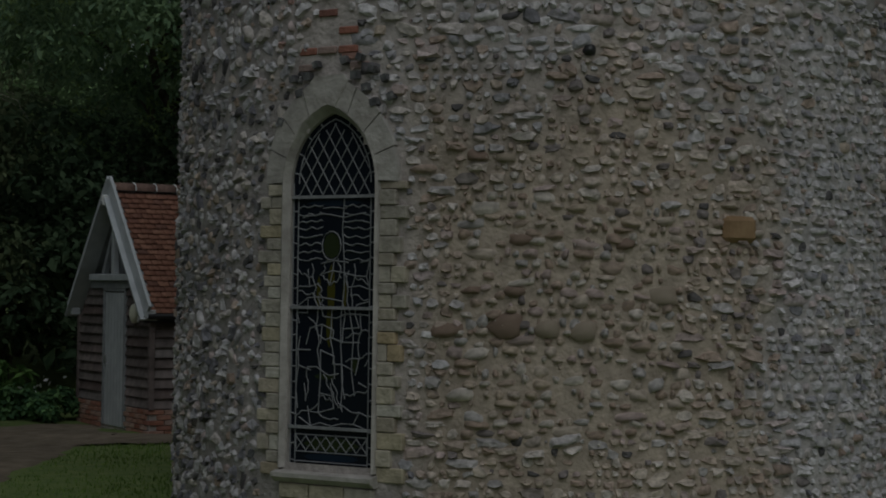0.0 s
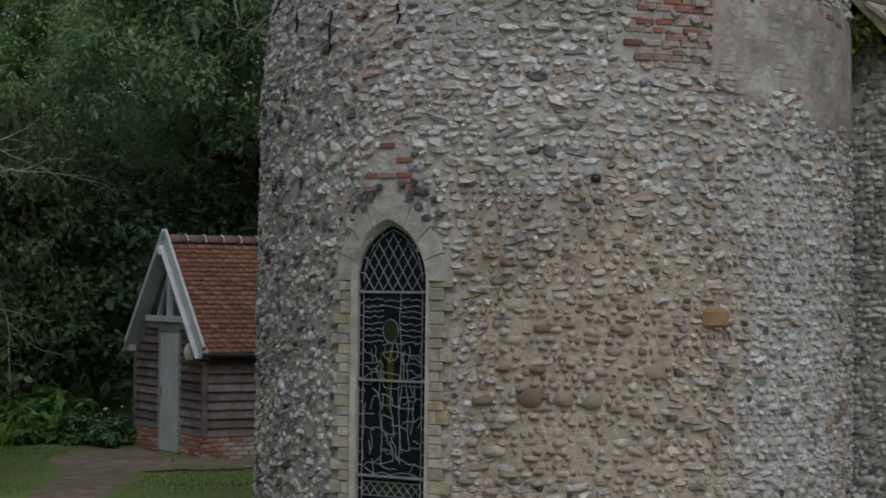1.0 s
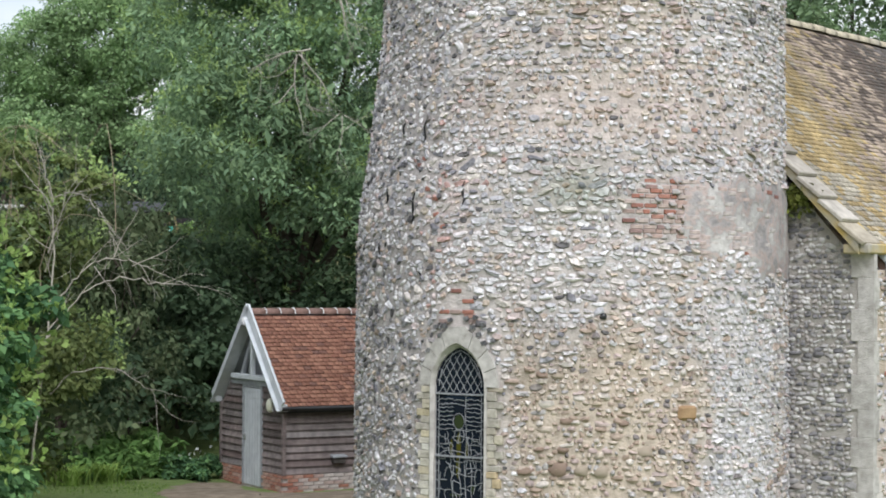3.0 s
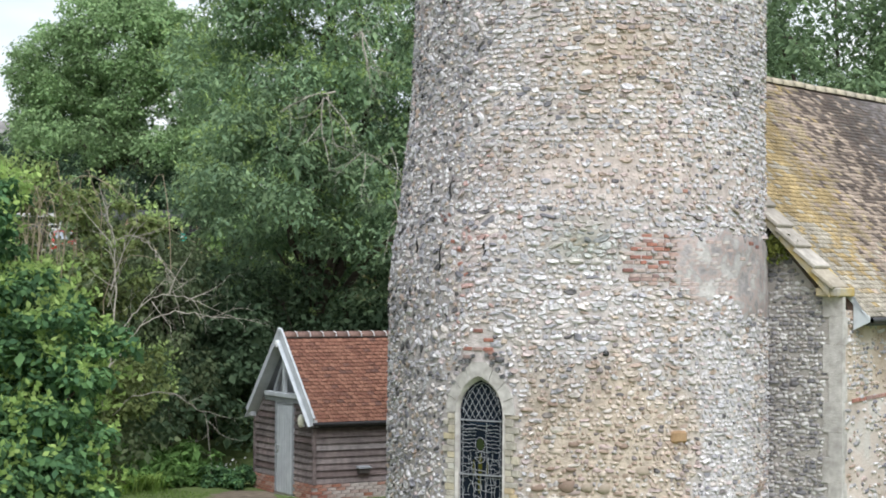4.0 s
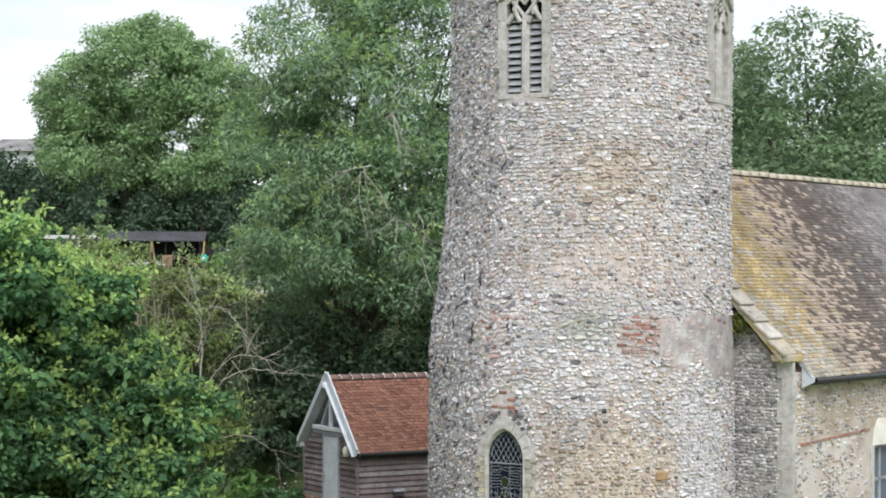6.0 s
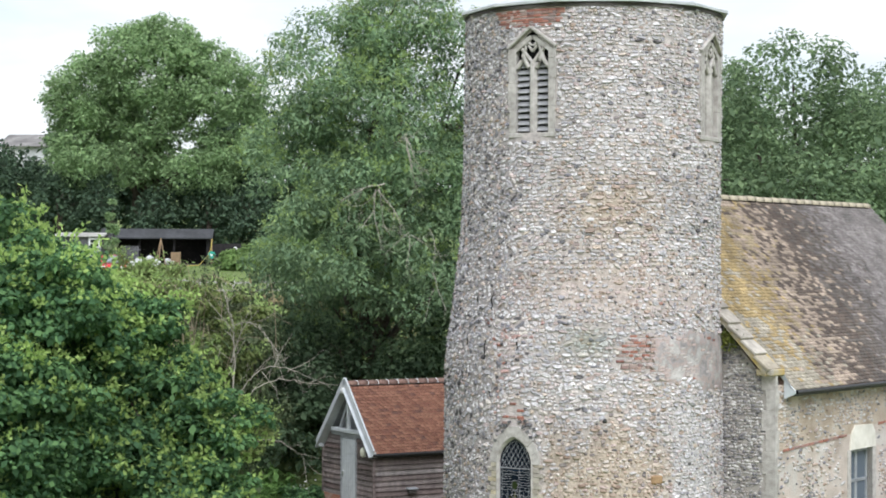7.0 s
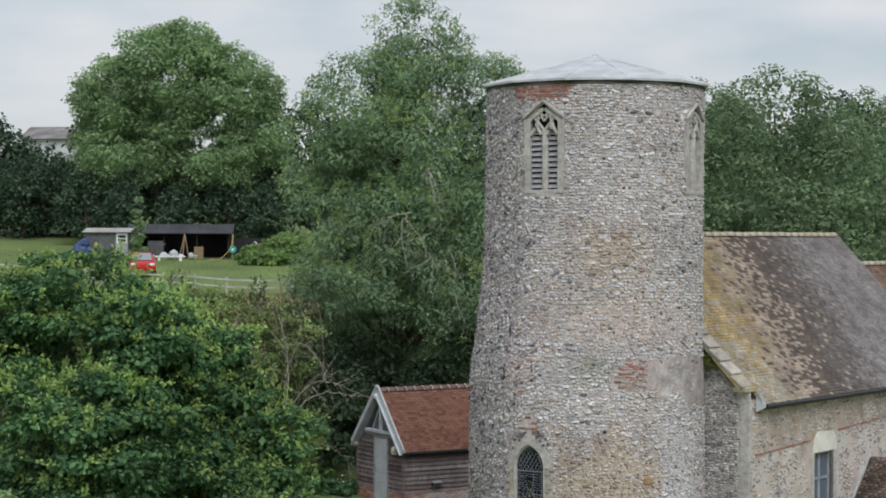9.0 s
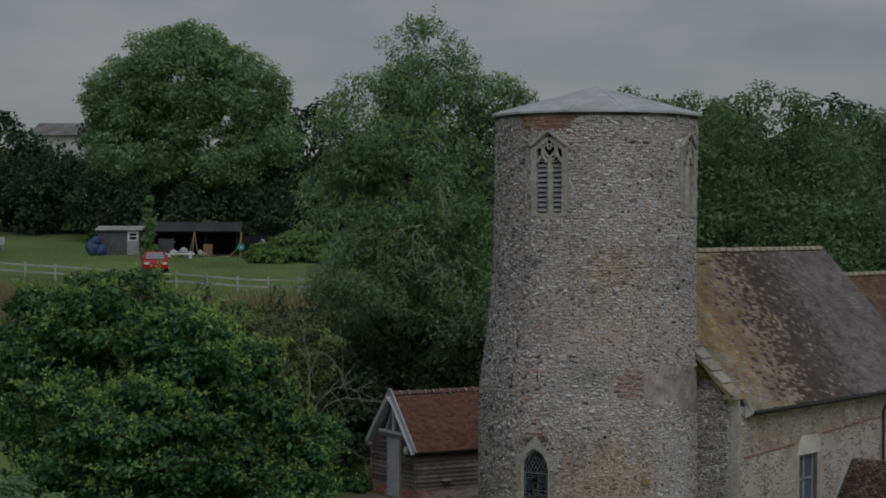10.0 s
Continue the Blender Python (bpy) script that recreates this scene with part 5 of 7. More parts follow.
# ---- weatherboarded shed ----
shed = thing("garden_shed", pose(-5.11, 10.23, 0, 0, 0, 30.0), "small weatherboarded shed with orange clay tile roof", "shed")
SL, SW, SE, SR = 5.0, 3.1, 1.66, 3.54             # length, width, eaves and ridge heights
SOV, SMID = 0.09, 1.55
core = bmesh.new()
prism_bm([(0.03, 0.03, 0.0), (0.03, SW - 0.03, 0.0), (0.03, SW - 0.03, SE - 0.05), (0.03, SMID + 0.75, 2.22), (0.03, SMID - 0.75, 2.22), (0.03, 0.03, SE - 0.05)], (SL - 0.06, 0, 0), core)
# dark core: the shade between the lapped boards is in its colour
body = part("body", core, M_shade_timber, shed)
rs = random.Random(9)


def board(x0, y0, x1, y1, z, h, out, parent):
    """A lapped board between two plan points; out: its outward direction."""
    o = Vector(out)
    pts = [Vector((x0, y0, z)) + o * 0.0, Vector((x0, y0, z)) + o * 0.055, Vector((x0, y0, z + h + 0.008)) + o * 0.012, Vector((x0, y0, z + h + 0.012))]
    bm = prism_bm(pts, (x1 - x0, y1 - y0, 0))
    return part("board", bm, M_board, parent)


z = 0.36
while z < SE - 0.06:
    board(0.04, 0.03, SL, 0.03, z, 0.145, (0, -1, 0), body)
    board(SL, SW - 0.03, 0.0, SW - 0.03, z, 0.145, (0, 1, 0), body)
    z += 0.145
z = 0.36
while z < 2.10:
    inset = max(0.04, (z + 0.15 - SE) / 1.12)
    if inset < 0.98:
        board(0.03, 0.98, 0.03, inset, z, 0.145, (-1, 0, 0), body)
        board(0.03, SW - inset, 0.03, 1.94, z, 0.145, (-1, 0, 0), body)
    z += 0.145
for y in (0.0, SW):
    part("corner_post", box_bm(-0.03, 0.05, y - 0.045, y + 0.045, 0.34, SE - 0.02, 0.008), M_board, body)
# brick plinth of single bricks
bm = box_bm(-0.107, 0.107, -0.02, 0.04, -0.032, 0.032, 0.005)
pb = bpy.data.meshes.new("brick")
bm.to_mesh(pb)
bm.free()
M_plinth = mat("pinkish_plinth_brick", [(0.0, (0.30, 0.13, 0.09)), (0.4, (0.36, 0.19, 0.14)), (0.7, (0.42, 0.30, 0.25)), (1.0, (0.26, 0.10, 0.07))], source='object', scale=10, bump=0.5)
pb.materials.append(M_plinth)
pb_white = pb.copy()
pb_white.materials.clear()
pb_white.materials.append(mat("lime_splashed_brick", [(0.0, (0.44, 0.37, 0.34)), (0.5, (0.50, 0.455, 0.43)), (1.0, (0.36, 0.25, 0.215))], source='object', scale=14, detail=7, big=2.0, big_amount=0.2, bump=0.5))
plinth = part("plinth", solid([(-0.005, SL, 0.0, SW, -0.15, 0.345)]), M_mortar, shed, "low brick plinth")
for c in range(5):
    zc = 0.0 + c * 0.075 + 0.01
    for k in range(14):
        o = link("brick", pb, plinth)
        o.location = (0.10 + (c % 2) * 0.112 + k * 0.225, -0.006, zc)
        if rs.random() < min(0.9, 0.1 + k * 0.18):
            o.data = pb_white
    for k in range(14):
        y = 0.09 + (c % 2) * 0.112 + k * 0.225
        if 0.93 < y < 2.0 or y > SW - 0.05:
            continue
        o = link("brick", pb, plinth)
        o.location, o.rotation_euler = (-0.012, y, zc), (0, 0, -math.pi / 2)
# door
door = part("door", box_bm(-0.02, 0.03, 1.06, 1.86, 0.02, 2.0, 0.006), M_grey_paint, shed, "pale grey painted plank door, closed")
for k in range(1, 6):
    part("door_groove", box_bm(-0.0215, -0.019, 1.06 + k * 0.133 - 0.004, 1.06 + k * 0.133 + 0.004, 0.05, 1.97), M_grey_dark, door)
part("door_handle", box_bm(-0.06, -0.02, 1.76, 1.79, 0.93, 1.07, 0.006), M_steel, door, "small steel lever handle")
for y0, y1, z0, z1 in ((0.98, 1.05, 0.02, 2.06), (1.87, 1.95, 0.02, 2.06), (0.98, 1.95, 2.01, 2.08)):
    part("door_frame", box_bm(-0.035, 0.04, y0, y1, z0, z1, 0.006), M_grey_dark, shed)
# tie beam, recessed gable panel and framing
part("tie_beam", box_bm(-0.10, 0.06, 0.70, 2.42, 2.17, 2.27, 0.01), M_grey_paint, shed)
part("head_board", box_bm(-0.045, 0.03, 0.62, 2.50, 2.06, 2.17, 0.006), M_grey_dark, shed)
gp = bmesh.new()
prism_bm([(0.30, 0.55, 2.2), (0.30, 2.55, 2.2), (0.30, SMID, SR - 0.12)], (0.03, 0, 0), gp)
part("gable_panel", gp, M_grey_dark, shed)
part("king_post", box_bm(-0.09, 0.0, 1.36, 1.47, 2.27, 3.36, 0.008), M_grey_paint, shed)
part("brace", beam_bm((0.02, 2.05, 2.27), (0.02, 1.50, 3.1), 0.09, 0.07, (1, 0, 0)), M_grey_dark, shed)
# roof
yl, yr = -0.14, SW + 0.14
zl = 1.70
sl = math.hypot(SMID - yl, SR - zl)
bm = bmesh.new()
prism_bm([(-SOV, yl, zl), (-SOV, SMID, SR), (-SOV, yr, zl), (-SOV, yr - 0.04, zl - 0.03), (-SOV, SMID, SR - 0.09), (-SOV, yl + 0.04, zl - 0.03)], (SL + SOV + 0.1, 0, 0), bm)
sroof = part("roof", bm, M_grey_dark, shed, "orange plain clay tiles")
us_, un_ = np.array((0, (SMID - yl) / sl, (SR - zl) / sl)), np.array((0, -(SR - zl) / sl, (SMID - yl) / sl))
W_T, G_T = 0.165, 0.104
rt2 = np.random.default_rng(14)
tile_v, tile_f, _, _ = tile_field((0, 0, 0), (1, 0, 0), us_, un_, W_T, G_T * 1.01, W_T, G_T, np.random.default_rng(1), lift=0.046)
tile_me = [raw("tile", tile_v + np.array(un_)[None] * RNG.normal(0, 0.003) + np.random.default_rng(k).normal(0, 0.0022, tile_v.shape), tile_f, M_tile_shed) for k in range(8)]
count = 0
NEAR_U = 1.62
for c in range(int((sl - 0.02) / G_T)):
    u = -SOV + 0.02 + (c % 2) * W_T / 2
    while u < NEAR_U and count < 300:
        o = link("tile", tile_me[int(RNG.integers(0, 8))], sroof)
        o.location = Vector((u, yl, zl)) + Vector(us_) * (c * G_T)
        count += 1
        u += W_T
v, f, U, V = tile_field((-SOV + 0.02, yl, zl), (1, 0, 0), us_, un_, SL + SOV, sl - 0.02, W_T, G_T, rt2, skip=lambda a, b: a - SOV + 0.02 < NEAR_U + 0.02, lift=0.046)
link("tile_field", raw("tile_field", v, f, M_tile_shed_isl), sroof, "", "stuff")
v, f, U, V = tile_field((SL, yr, zl), (-1, 0, 0), (0, -us_[1], us_[2]), (0, -un_[1], un_[2]), SL + SOV, sl - 0.02, W_T, G_T, rt2)
link("tile_field", raw("tile_field", v, f, M_tile_shed_isl), sroof, "", "stuff")
M_rid = mat("brown_ridge_tile", [(0.0, (0.15, 0.095, 0.08)), (0.5, (0.20, 0.125, 0.10)), (1.0, (0.13, 0.09, 0.08))], source='object', scale=12, bump=0.3)
rid2 = ridge_me.copy()
rid2.materials.clear()
rid2.materials.append(M_rid)
for k in range(16):
    o = link("ridge_tile", rid2, sroof)
    o.location, o.scale = (-SOV + 0.03 + k * 0.325, SMID, SR), (0.72, 0.95, 1.0)
    ring = [((-SOV + 0.03 + k * 0.325, SMID + 0.128 * math.cos(t), SR + 0.098 * math.sin(t)), 0.012) for t in np.linspace(-0.2, math.pi + 0.2, 8)]
    v, f = tubes([ring], 4)
    link("mortar_joint", raw("mortar_joint", v, f, M_white), sroof)
# barge boards with square feet, soffits
for s in (-1, 1):
    e, up = SMID + s * (SMID - yl + 0.04), 0.10
    part("barge_board", beam_bm((-SOV - 0.02, e, zl - 0.06 + up), (-SOV - 0.02, SMID - s * 0.02, SR + 0.02 + up), 0.21, 0.05, (1, 0, 0), bevel=0.008), M_grey_paint, shed, "thick pale grey barge board")
    part("barge_foot", box_bm(-SOV - 0.05, 0.0, min(e, e - s * 0.20), max(e, e - s * 0.20), zl - 0.06, zl + 0.06, 0.008), M_grey_paint, shed)
    part("soffit", beam_bm((-0.08, e - s * 0.06, zl - 0.08), (-0.08, SMID, SR - 0.10), 0.03, 0.26, (1, 0, 0)), M_grey_paint, shed)
part("fascia", box_bm(-0.15, SL, yl + 0.03, yl + 0.06, zl - 0.12, zl - 0.03), M_black, shed)
v, f = tubes([[((x, yl - 0.02, zl - 0.03), 0.045) for x in np.linspace(-0.12, SL, 8)]], 8)
link("gutter", raw("gutter", v, f, M_black, True), shed, "dark gutter")
tagged(link("sensor_box", None), "small white sensor box under the gable peak", "sensor")
sens = bpy.data.objects["sensor_box"]
sens.matrix_world = shed.matrix_world.copy()
part("case", box_bm(-SOV - 0.13, -SOV - 0.05, SMID - 0.055, SMID + 0.055, SR - 0.26, SR - 0.10, 0.015), M_white, sens)
part("lens", box_bm(-SOV - 0.14, -SOV - 0.131, SMID - 0.03, SMID + 0.03, SR - 0.24, SR - 0.19), M_grey_dark, sens)
lampo = thing("bulkhead_lamp", shed.matrix_world.copy(), "cream oval bulkhead lamp beside the door", "lamp")
bm = bmesh.new()
bmesh.ops.create_uvsphere(bm, u_segments=14, v_segments=10, radius=1, matrix=Matrix.LocRotScale((-0.06, 0.52, 1.70), None, (0.075, 0.10, 0.145)))
part("diffuser", bm, mat("cream_diffuser", [(0.3, (0.62, 0.62, 0.50)), (0.7, (0.70, 0.70, 0.58))], rough=0.4, bump=0), lampo, "cream plastic diffuser")
part("backplate", box_bm(-0.05, -0.005, 0.43, 0.61, 1.57, 1.83, 0.02), M_white, lampo)
bx = thing("vent_hood", shed.matrix_world.copy(), "small vent hood with pale top on the boards", "vent")
part("hood", prism_bm([(1.03, -0.005, 0.72), (1.03, -0.16, 0.69), (1.03, -0.16, 0.665), (1.03, -0.005, 0.665)], (0.32, 0, 0)), M_grey_dark, bx, "pale metal hood")
part("case", box_bm(1.06, 1.32, -0.13, -0.01, 0.55, 0.664, 0.008), M_shade_timber, bx)

# ---- trees and shrubs ----
def leaf_mat(name, a, b, c, share=0.35):
    return mat(name, [(0.0, a), (0.45, b), (0.8, c), (1.0, tuple(min(1, v * 1.2) for v in c))], source='island', scale=0.9, big=0.35, big_amount=0.24, rough=0.7, bump=0, spec=0.14, leaf=share)


M_ash = leaf_mat("ash_leaf", (0.145, 0.228, 0.136), (0.188, 0.285, 0.158), (0.250, 0.352, 0.188), 0.38)
M_oak = leaf_mat("oak_leaf", (0.212, 0.318, 0.162), (0.262, 0.380, 0.188), (0.322, 0.442, 0.220), 0.5)
# dark hazel, pale young leaves on top: depth of light put into the colours
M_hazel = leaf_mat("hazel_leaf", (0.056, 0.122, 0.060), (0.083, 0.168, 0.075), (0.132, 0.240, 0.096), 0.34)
M_lit_young = leaf_mat("lit_young_hazel_leaf", (0.255, 0.385, 0.118), (0.325, 0.460, 0.142), (0.400, 0.525, 0.178), 0.5)
M_wood = leaf_mat("woodland_leaf", (0.128, 0.192, 0.108), (0.165, 0.240, 0.130), (0.215, 0.300, 0.155), 0.45)
M_shrub = leaf_mat("dark_shrub_leaf", (0.050, 0.086, 0.048), (0.070, 0.112, 0.062), (0.098, 0.146, 0.080), 0.4)
M_olive = leaf_mat("dull_olive_leaf", (0.082, 0.118, 0.060), (0.108, 0.146, 0.074), (0.146, 0.178, 0.094), 0.42)
M_far = leaf_mat("far_wood_leaf", (0.050, 0.086, 0.056), (0.066, 0.106, 0.066), (0.086, 0.134, 0.078), 0.25)
# olive tufts for ash and hedge, brightened to paint lit tips over dark gaps
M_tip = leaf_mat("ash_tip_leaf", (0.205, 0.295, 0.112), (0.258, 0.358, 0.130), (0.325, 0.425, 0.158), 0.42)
M_hedge = leaf_mat("olive_hedge_leaf", (0.108, 0.145, 0.054), (0.148, 0.188, 0.068), (0.202, 0.240, 0.090), 0.40)
M_bark = mat("grey_brown_bark", [(0.3, (0.055, 0.042, 0.032)), (0.7, (0.12, 0.10, 0.08))], scale=9, detail=7, bump=0.7, bump_scale=18, rough=0.9)
M_deadwood = mat("bleached_dead_wood", [(0.3, (0.27, 0.245, 0.21)), (0.7, (0.42, 0.39, 0.335))], scale=9, bump=0.4, rough=0.85)


def unit(rng, n):
    d = rng.normal(0, 1, (n, 3))
    return d / np.linalg.norm(d, axis=1, keepdims=True)


def crown_leaves(lobes, n, length, width, rng, sub=16, droop=0.2, spread=1.0, flatness=0.62, clump=(0.20, 0.42)):
    """Leaf blades gathered in clumps over the lobes of a crown."""
    C, R = [], []
    for x, y, z, r in lobes:
        k = max(6, int(sub * r / 2.5))
        d = unit(rng, k * 2)
        d = d[d[:, 2] > -0.75][:k]
        rr = r * rng.uniform(*clump, len(d))
        C.append(np.array([(x, y, z)]) + d * (r - rr * 0.75)[:, None] * np.array([[1, 1, 0.92]]))
        R.append(rr)
        C.append(np.array([[x, y, z]]))
        R.append(np.array([r * 0.5]))
    C, R = np.concatenate(C), np.concatenate(R)
    p = R ** 2.0
    idx = rng.choice(len(C), n, p=p / p.sum())
    d = unit(rng, n)
    flat = np.array([[1.2, 1.2, flatness]])
    pos = C[idx] + d * flat * (R[idx] * rng.uniform(0.25, 1.0, n) ** 0.45 * spread * np.exp(rng.normal(0, 0.10, n)))[:, None]
    nrm = d * 0.55 + np.array([[0, 0, 0.65]]) + rng.normal(0, 0.45, (n, 3))
    nrm /= np.linalg.norm(nrm, axis=1, keepdims=True)
    t = np.cross(nrm, unit(rng, n))
    t /= np.linalg.norm(t, axis=1, keepdims=True) + 1e-9
    t[:, 2] -= droop
    b = np.cross(nrm, t)
    s = np.exp(rng.normal(0, 0.28, n))[:, None]
    L, Wd = length * s, width * s
    v = np.stack([pos, pos + t * L * 0.5 + b * Wd * 0.5 + nrm * Wd * 0.18, pos + t * L, pos + t * L * 0.5 - b * Wd * 0.5 + nrm * Wd * 0.18], 1)
    return v.reshape(-1, 3), np.arange(4 * n).reshape(n, 4), C, R


def limb(p, q, r0, r1, rng, n=5, sag=0.12):
    p, q = np.array(p, float), np.array(q, float)
    L = np.linalg.norm(q - p)
    out = []
    for k in range(n + 1):
        t = k / n
        w = rng.normal(0, 0.05 * L, 3) * (0 < k < n)
        out.append((p + (q - p) * t + w + np.array([0, 0, sag * L * math.sin(math.pi * t)]), r0 + (r1 - r0) * t))
    return out


def tree(name, xy, lobes, label, leaf, n, length, width, trunk_r, seed, category="tree", group="", sub=16, droop=0.2, spread=1.0, sink=0.15, fork=0.35, flatness=0.62, clump=(0.20, 0.42), shoots=None):
    rng = np.random.default_rng(seed)
    x, y = xy
    root = thing(name, pose(x, y, float(height(x, y)) - sink), label, category, group)
    v, f, C, R = crown_leaves(lobes, n, length, width, rng, sub, droop, spread, flatness, clump)
    me = raw("crown", v, f, leaf)
    link("crown", me, root)
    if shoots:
        m, q = n // 66, 14                               # leafy shoots of q leaves that stand out of the crown, paler as if lit
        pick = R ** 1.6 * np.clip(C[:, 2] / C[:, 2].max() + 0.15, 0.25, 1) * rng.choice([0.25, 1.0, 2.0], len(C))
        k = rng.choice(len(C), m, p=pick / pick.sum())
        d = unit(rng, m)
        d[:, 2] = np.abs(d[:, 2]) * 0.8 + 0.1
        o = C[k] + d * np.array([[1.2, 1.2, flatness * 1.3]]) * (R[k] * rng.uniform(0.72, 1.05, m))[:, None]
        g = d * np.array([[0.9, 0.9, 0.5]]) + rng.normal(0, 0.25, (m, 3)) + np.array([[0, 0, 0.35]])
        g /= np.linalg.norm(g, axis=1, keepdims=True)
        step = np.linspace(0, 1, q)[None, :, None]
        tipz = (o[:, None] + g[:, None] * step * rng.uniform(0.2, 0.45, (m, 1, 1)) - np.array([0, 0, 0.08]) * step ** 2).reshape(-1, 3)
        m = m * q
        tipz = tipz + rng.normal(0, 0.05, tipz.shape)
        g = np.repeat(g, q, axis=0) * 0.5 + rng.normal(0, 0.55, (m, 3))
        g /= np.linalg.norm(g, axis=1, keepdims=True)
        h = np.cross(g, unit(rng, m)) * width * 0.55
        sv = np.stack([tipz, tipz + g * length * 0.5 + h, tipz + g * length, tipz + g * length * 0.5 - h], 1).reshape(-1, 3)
        link("young_leaves", raw("young_leaves", sv, np.arange(4 * m).reshape(m, 4), shoots), root, "paler yellow-green young leaves standing in for lit crown tops")
    top = max(l[2] for l in lobes)
    paths = [limb((0, 0, 0), (0.15, 0.1, top * 0.8), trunk_r, trunk_r * 0.25, rng, 7, 0.0)]
    for lx, ly, lz, r in lobes:
        z0 = max(0.2, lz * fork * rng.uniform(0.7, 1.3))
        paths.append(limb((0, 0, z0), (lx, ly, lz), trunk_r * 0.5, trunk_r * 0.14, rng))
    far = rng.choice(len(C), min(len(C), 26), replace=False)
    for k in far:
        near = min(lobes, key=lambda l: (l[0] - C[k][0]) ** 2 + (l[1] - C[k][1]) ** 2 + (l[2] - C[k][2]) ** 2)
        paths.append(limb(near[:3], C[k], trunk_r * 0.13, trunk_r * 0.03, rng, 3))
    v, f = tubes(paths, 7)
    link("trunk", raw("trunk", v, f, M_bark, True), root, "grey-brown trunk and limbs")
    return root


ASH = [(2.5, -0.8, 11.0, 1.3), (1.0, 0, 15.3, 1.9), (-1.2, -0.5, 12.8, 2.4), (2.9, -0.3, 12.8, 2.3), (0.9, 0, 13.4, 2.0), (0.4, -1.2, 10.4, 3.0), (-2.0, -0.6, 9.8, 2.1), (3.4, -0.6, 9.2, 2.4), (0.1, -1.6, 8.4, 2.4), (-0.7, -2.4, 6.9, 2.6), (2.2, -2.2, 6.2, 2.6), (-2.0, -0.5, 6.4, 1.9), (-1.6, 0.3, 3.8, 1.9), (0.4, 0.2, 4.0, 2.2), (3.6, 0.4, 4.2, 2.2)]
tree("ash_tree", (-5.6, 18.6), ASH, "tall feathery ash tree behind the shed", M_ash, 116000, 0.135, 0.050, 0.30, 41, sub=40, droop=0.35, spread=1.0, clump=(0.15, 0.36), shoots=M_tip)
OAK = [(0.8, -2.4, 10.6, 3.0), (0.5, -1, 14.4, 4.8), (-3.9, -1, 12.4, 4.1), (5.0, -1, 12.8, 4.4), (-4.9, 0, 8.6, 3.3), (7.2, -0.5, 9.0, 3.4), (-3.0, -2.5, 7.6, 4.0), (3.6, -2.5, 7.4, 4.0), (1.4, -1.5, 16.6, 2.8), (-2.6, -1.4, 15.6, 3.0), (4.2, -1, 15.2, 2.8), (-4.4, -0.5, 11.8, 2.9)]
tree("oak_tree", (-26.3, 105), OAK, "broad rounded oak tree behind the barn", M_oak, 88000, 0.24, 0.15, 0.55, 42, sub=34, clump=(0.16, 0.36))

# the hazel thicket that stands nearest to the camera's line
tree("hazel_bush", (-12.4, -4.4), [(0.0, 0, 7.1, 1.55), (-0.9, 0.2, 7.2, 1.3), (1.3, 0.1, 6.6, 1.4), (1.6, -0.6, 6.4, 1.2), (-1.9, 0.2, 6.7, 1.5), (-1.7, 0.2, 5.0, 1.9), (1.5, -0.1, 5.0, 1.7), (0.2, -1.2, 3.9, 2.1), (-1.8, 0.2, 2.6, 1.9), (1.7, 0.4, 2.9, 1.7), (0.6, -1.6, 1.8, 1.6)], "bright green hazel bush with fresh leaves", M_hazel, 84000, 0.12, 0.076, 0.10, 51, "bush", "hazel thicket", sub=52, spread=1.0, fork=0.1, flatness=0.5, clump=(0.17, 0.34), shoots=M_lit_young)
tree("hazel_bush", (-10.0, 0.4), [(-1.2, 0.1, 5.9, 1.2), (-0.2, -0.2, 5.0, 1.2), (0.9, -0.6, 4.3, 1.0), (-0.8, -0.3, 3.4, 1.5), (0.8, -0.4, 3.3, 1.35), (0.0, -0.8, 2.0, 1.6)], "bright green hazel bush with fresh leaves", M_hazel, 40000, 0.12, 0.076, 0.08, 52, "bush", "hazel thicket", sub=52, spread=1.0, fork=0.1, flatness=0.5, clump=(0.17, 0.34), shoots=M_lit_young)
tree("hazel_bush", (-8.75, -3.6), [(-0.35, 0.4, 5.75, 0.9), (-1.3, 0.4, 5.75, 1.15), (-2.2, 0.3, 5.5, 1.2), (-0.7, 0.3, 4.2, 1.2), (0.0, 0, 3.2, 1.25), (0.95, -0.2, 3.1, 0.95), (1.45, 0.2, 3.9, 0.6), (0.5, 0.1, 4.2, 0.9), (-0.8, -0.4, 3.0, 1.3), (0.3, -0.6, 1.7, 1.5), (-0.6, 0, 1.2, 1.3)], "bright green hazel bush with fresh leaves", M_hazel, 42000, 0.12, 0.076, 0.08, 53, "bush", "hazel thicket", sub=52, spread=1.0, fork=0.1, flatness=0.5, clump=(0.19, 0.36), shoots=M_lit_young)
tree("elder_bush", (-13.9, -9.6), [(0, 0, 2.7, 1.2), (1.0, 0.2, 2.2, 1.1), (-1.2, 0, 2.3, 1.2), (0.3, -0.4, 1.2, 1.5)], "dark green elder bush beside the hazels", M_oak, 20000, 0.15, 0.075, 0.07, 54, "bush", sub=22, fork=0.1)

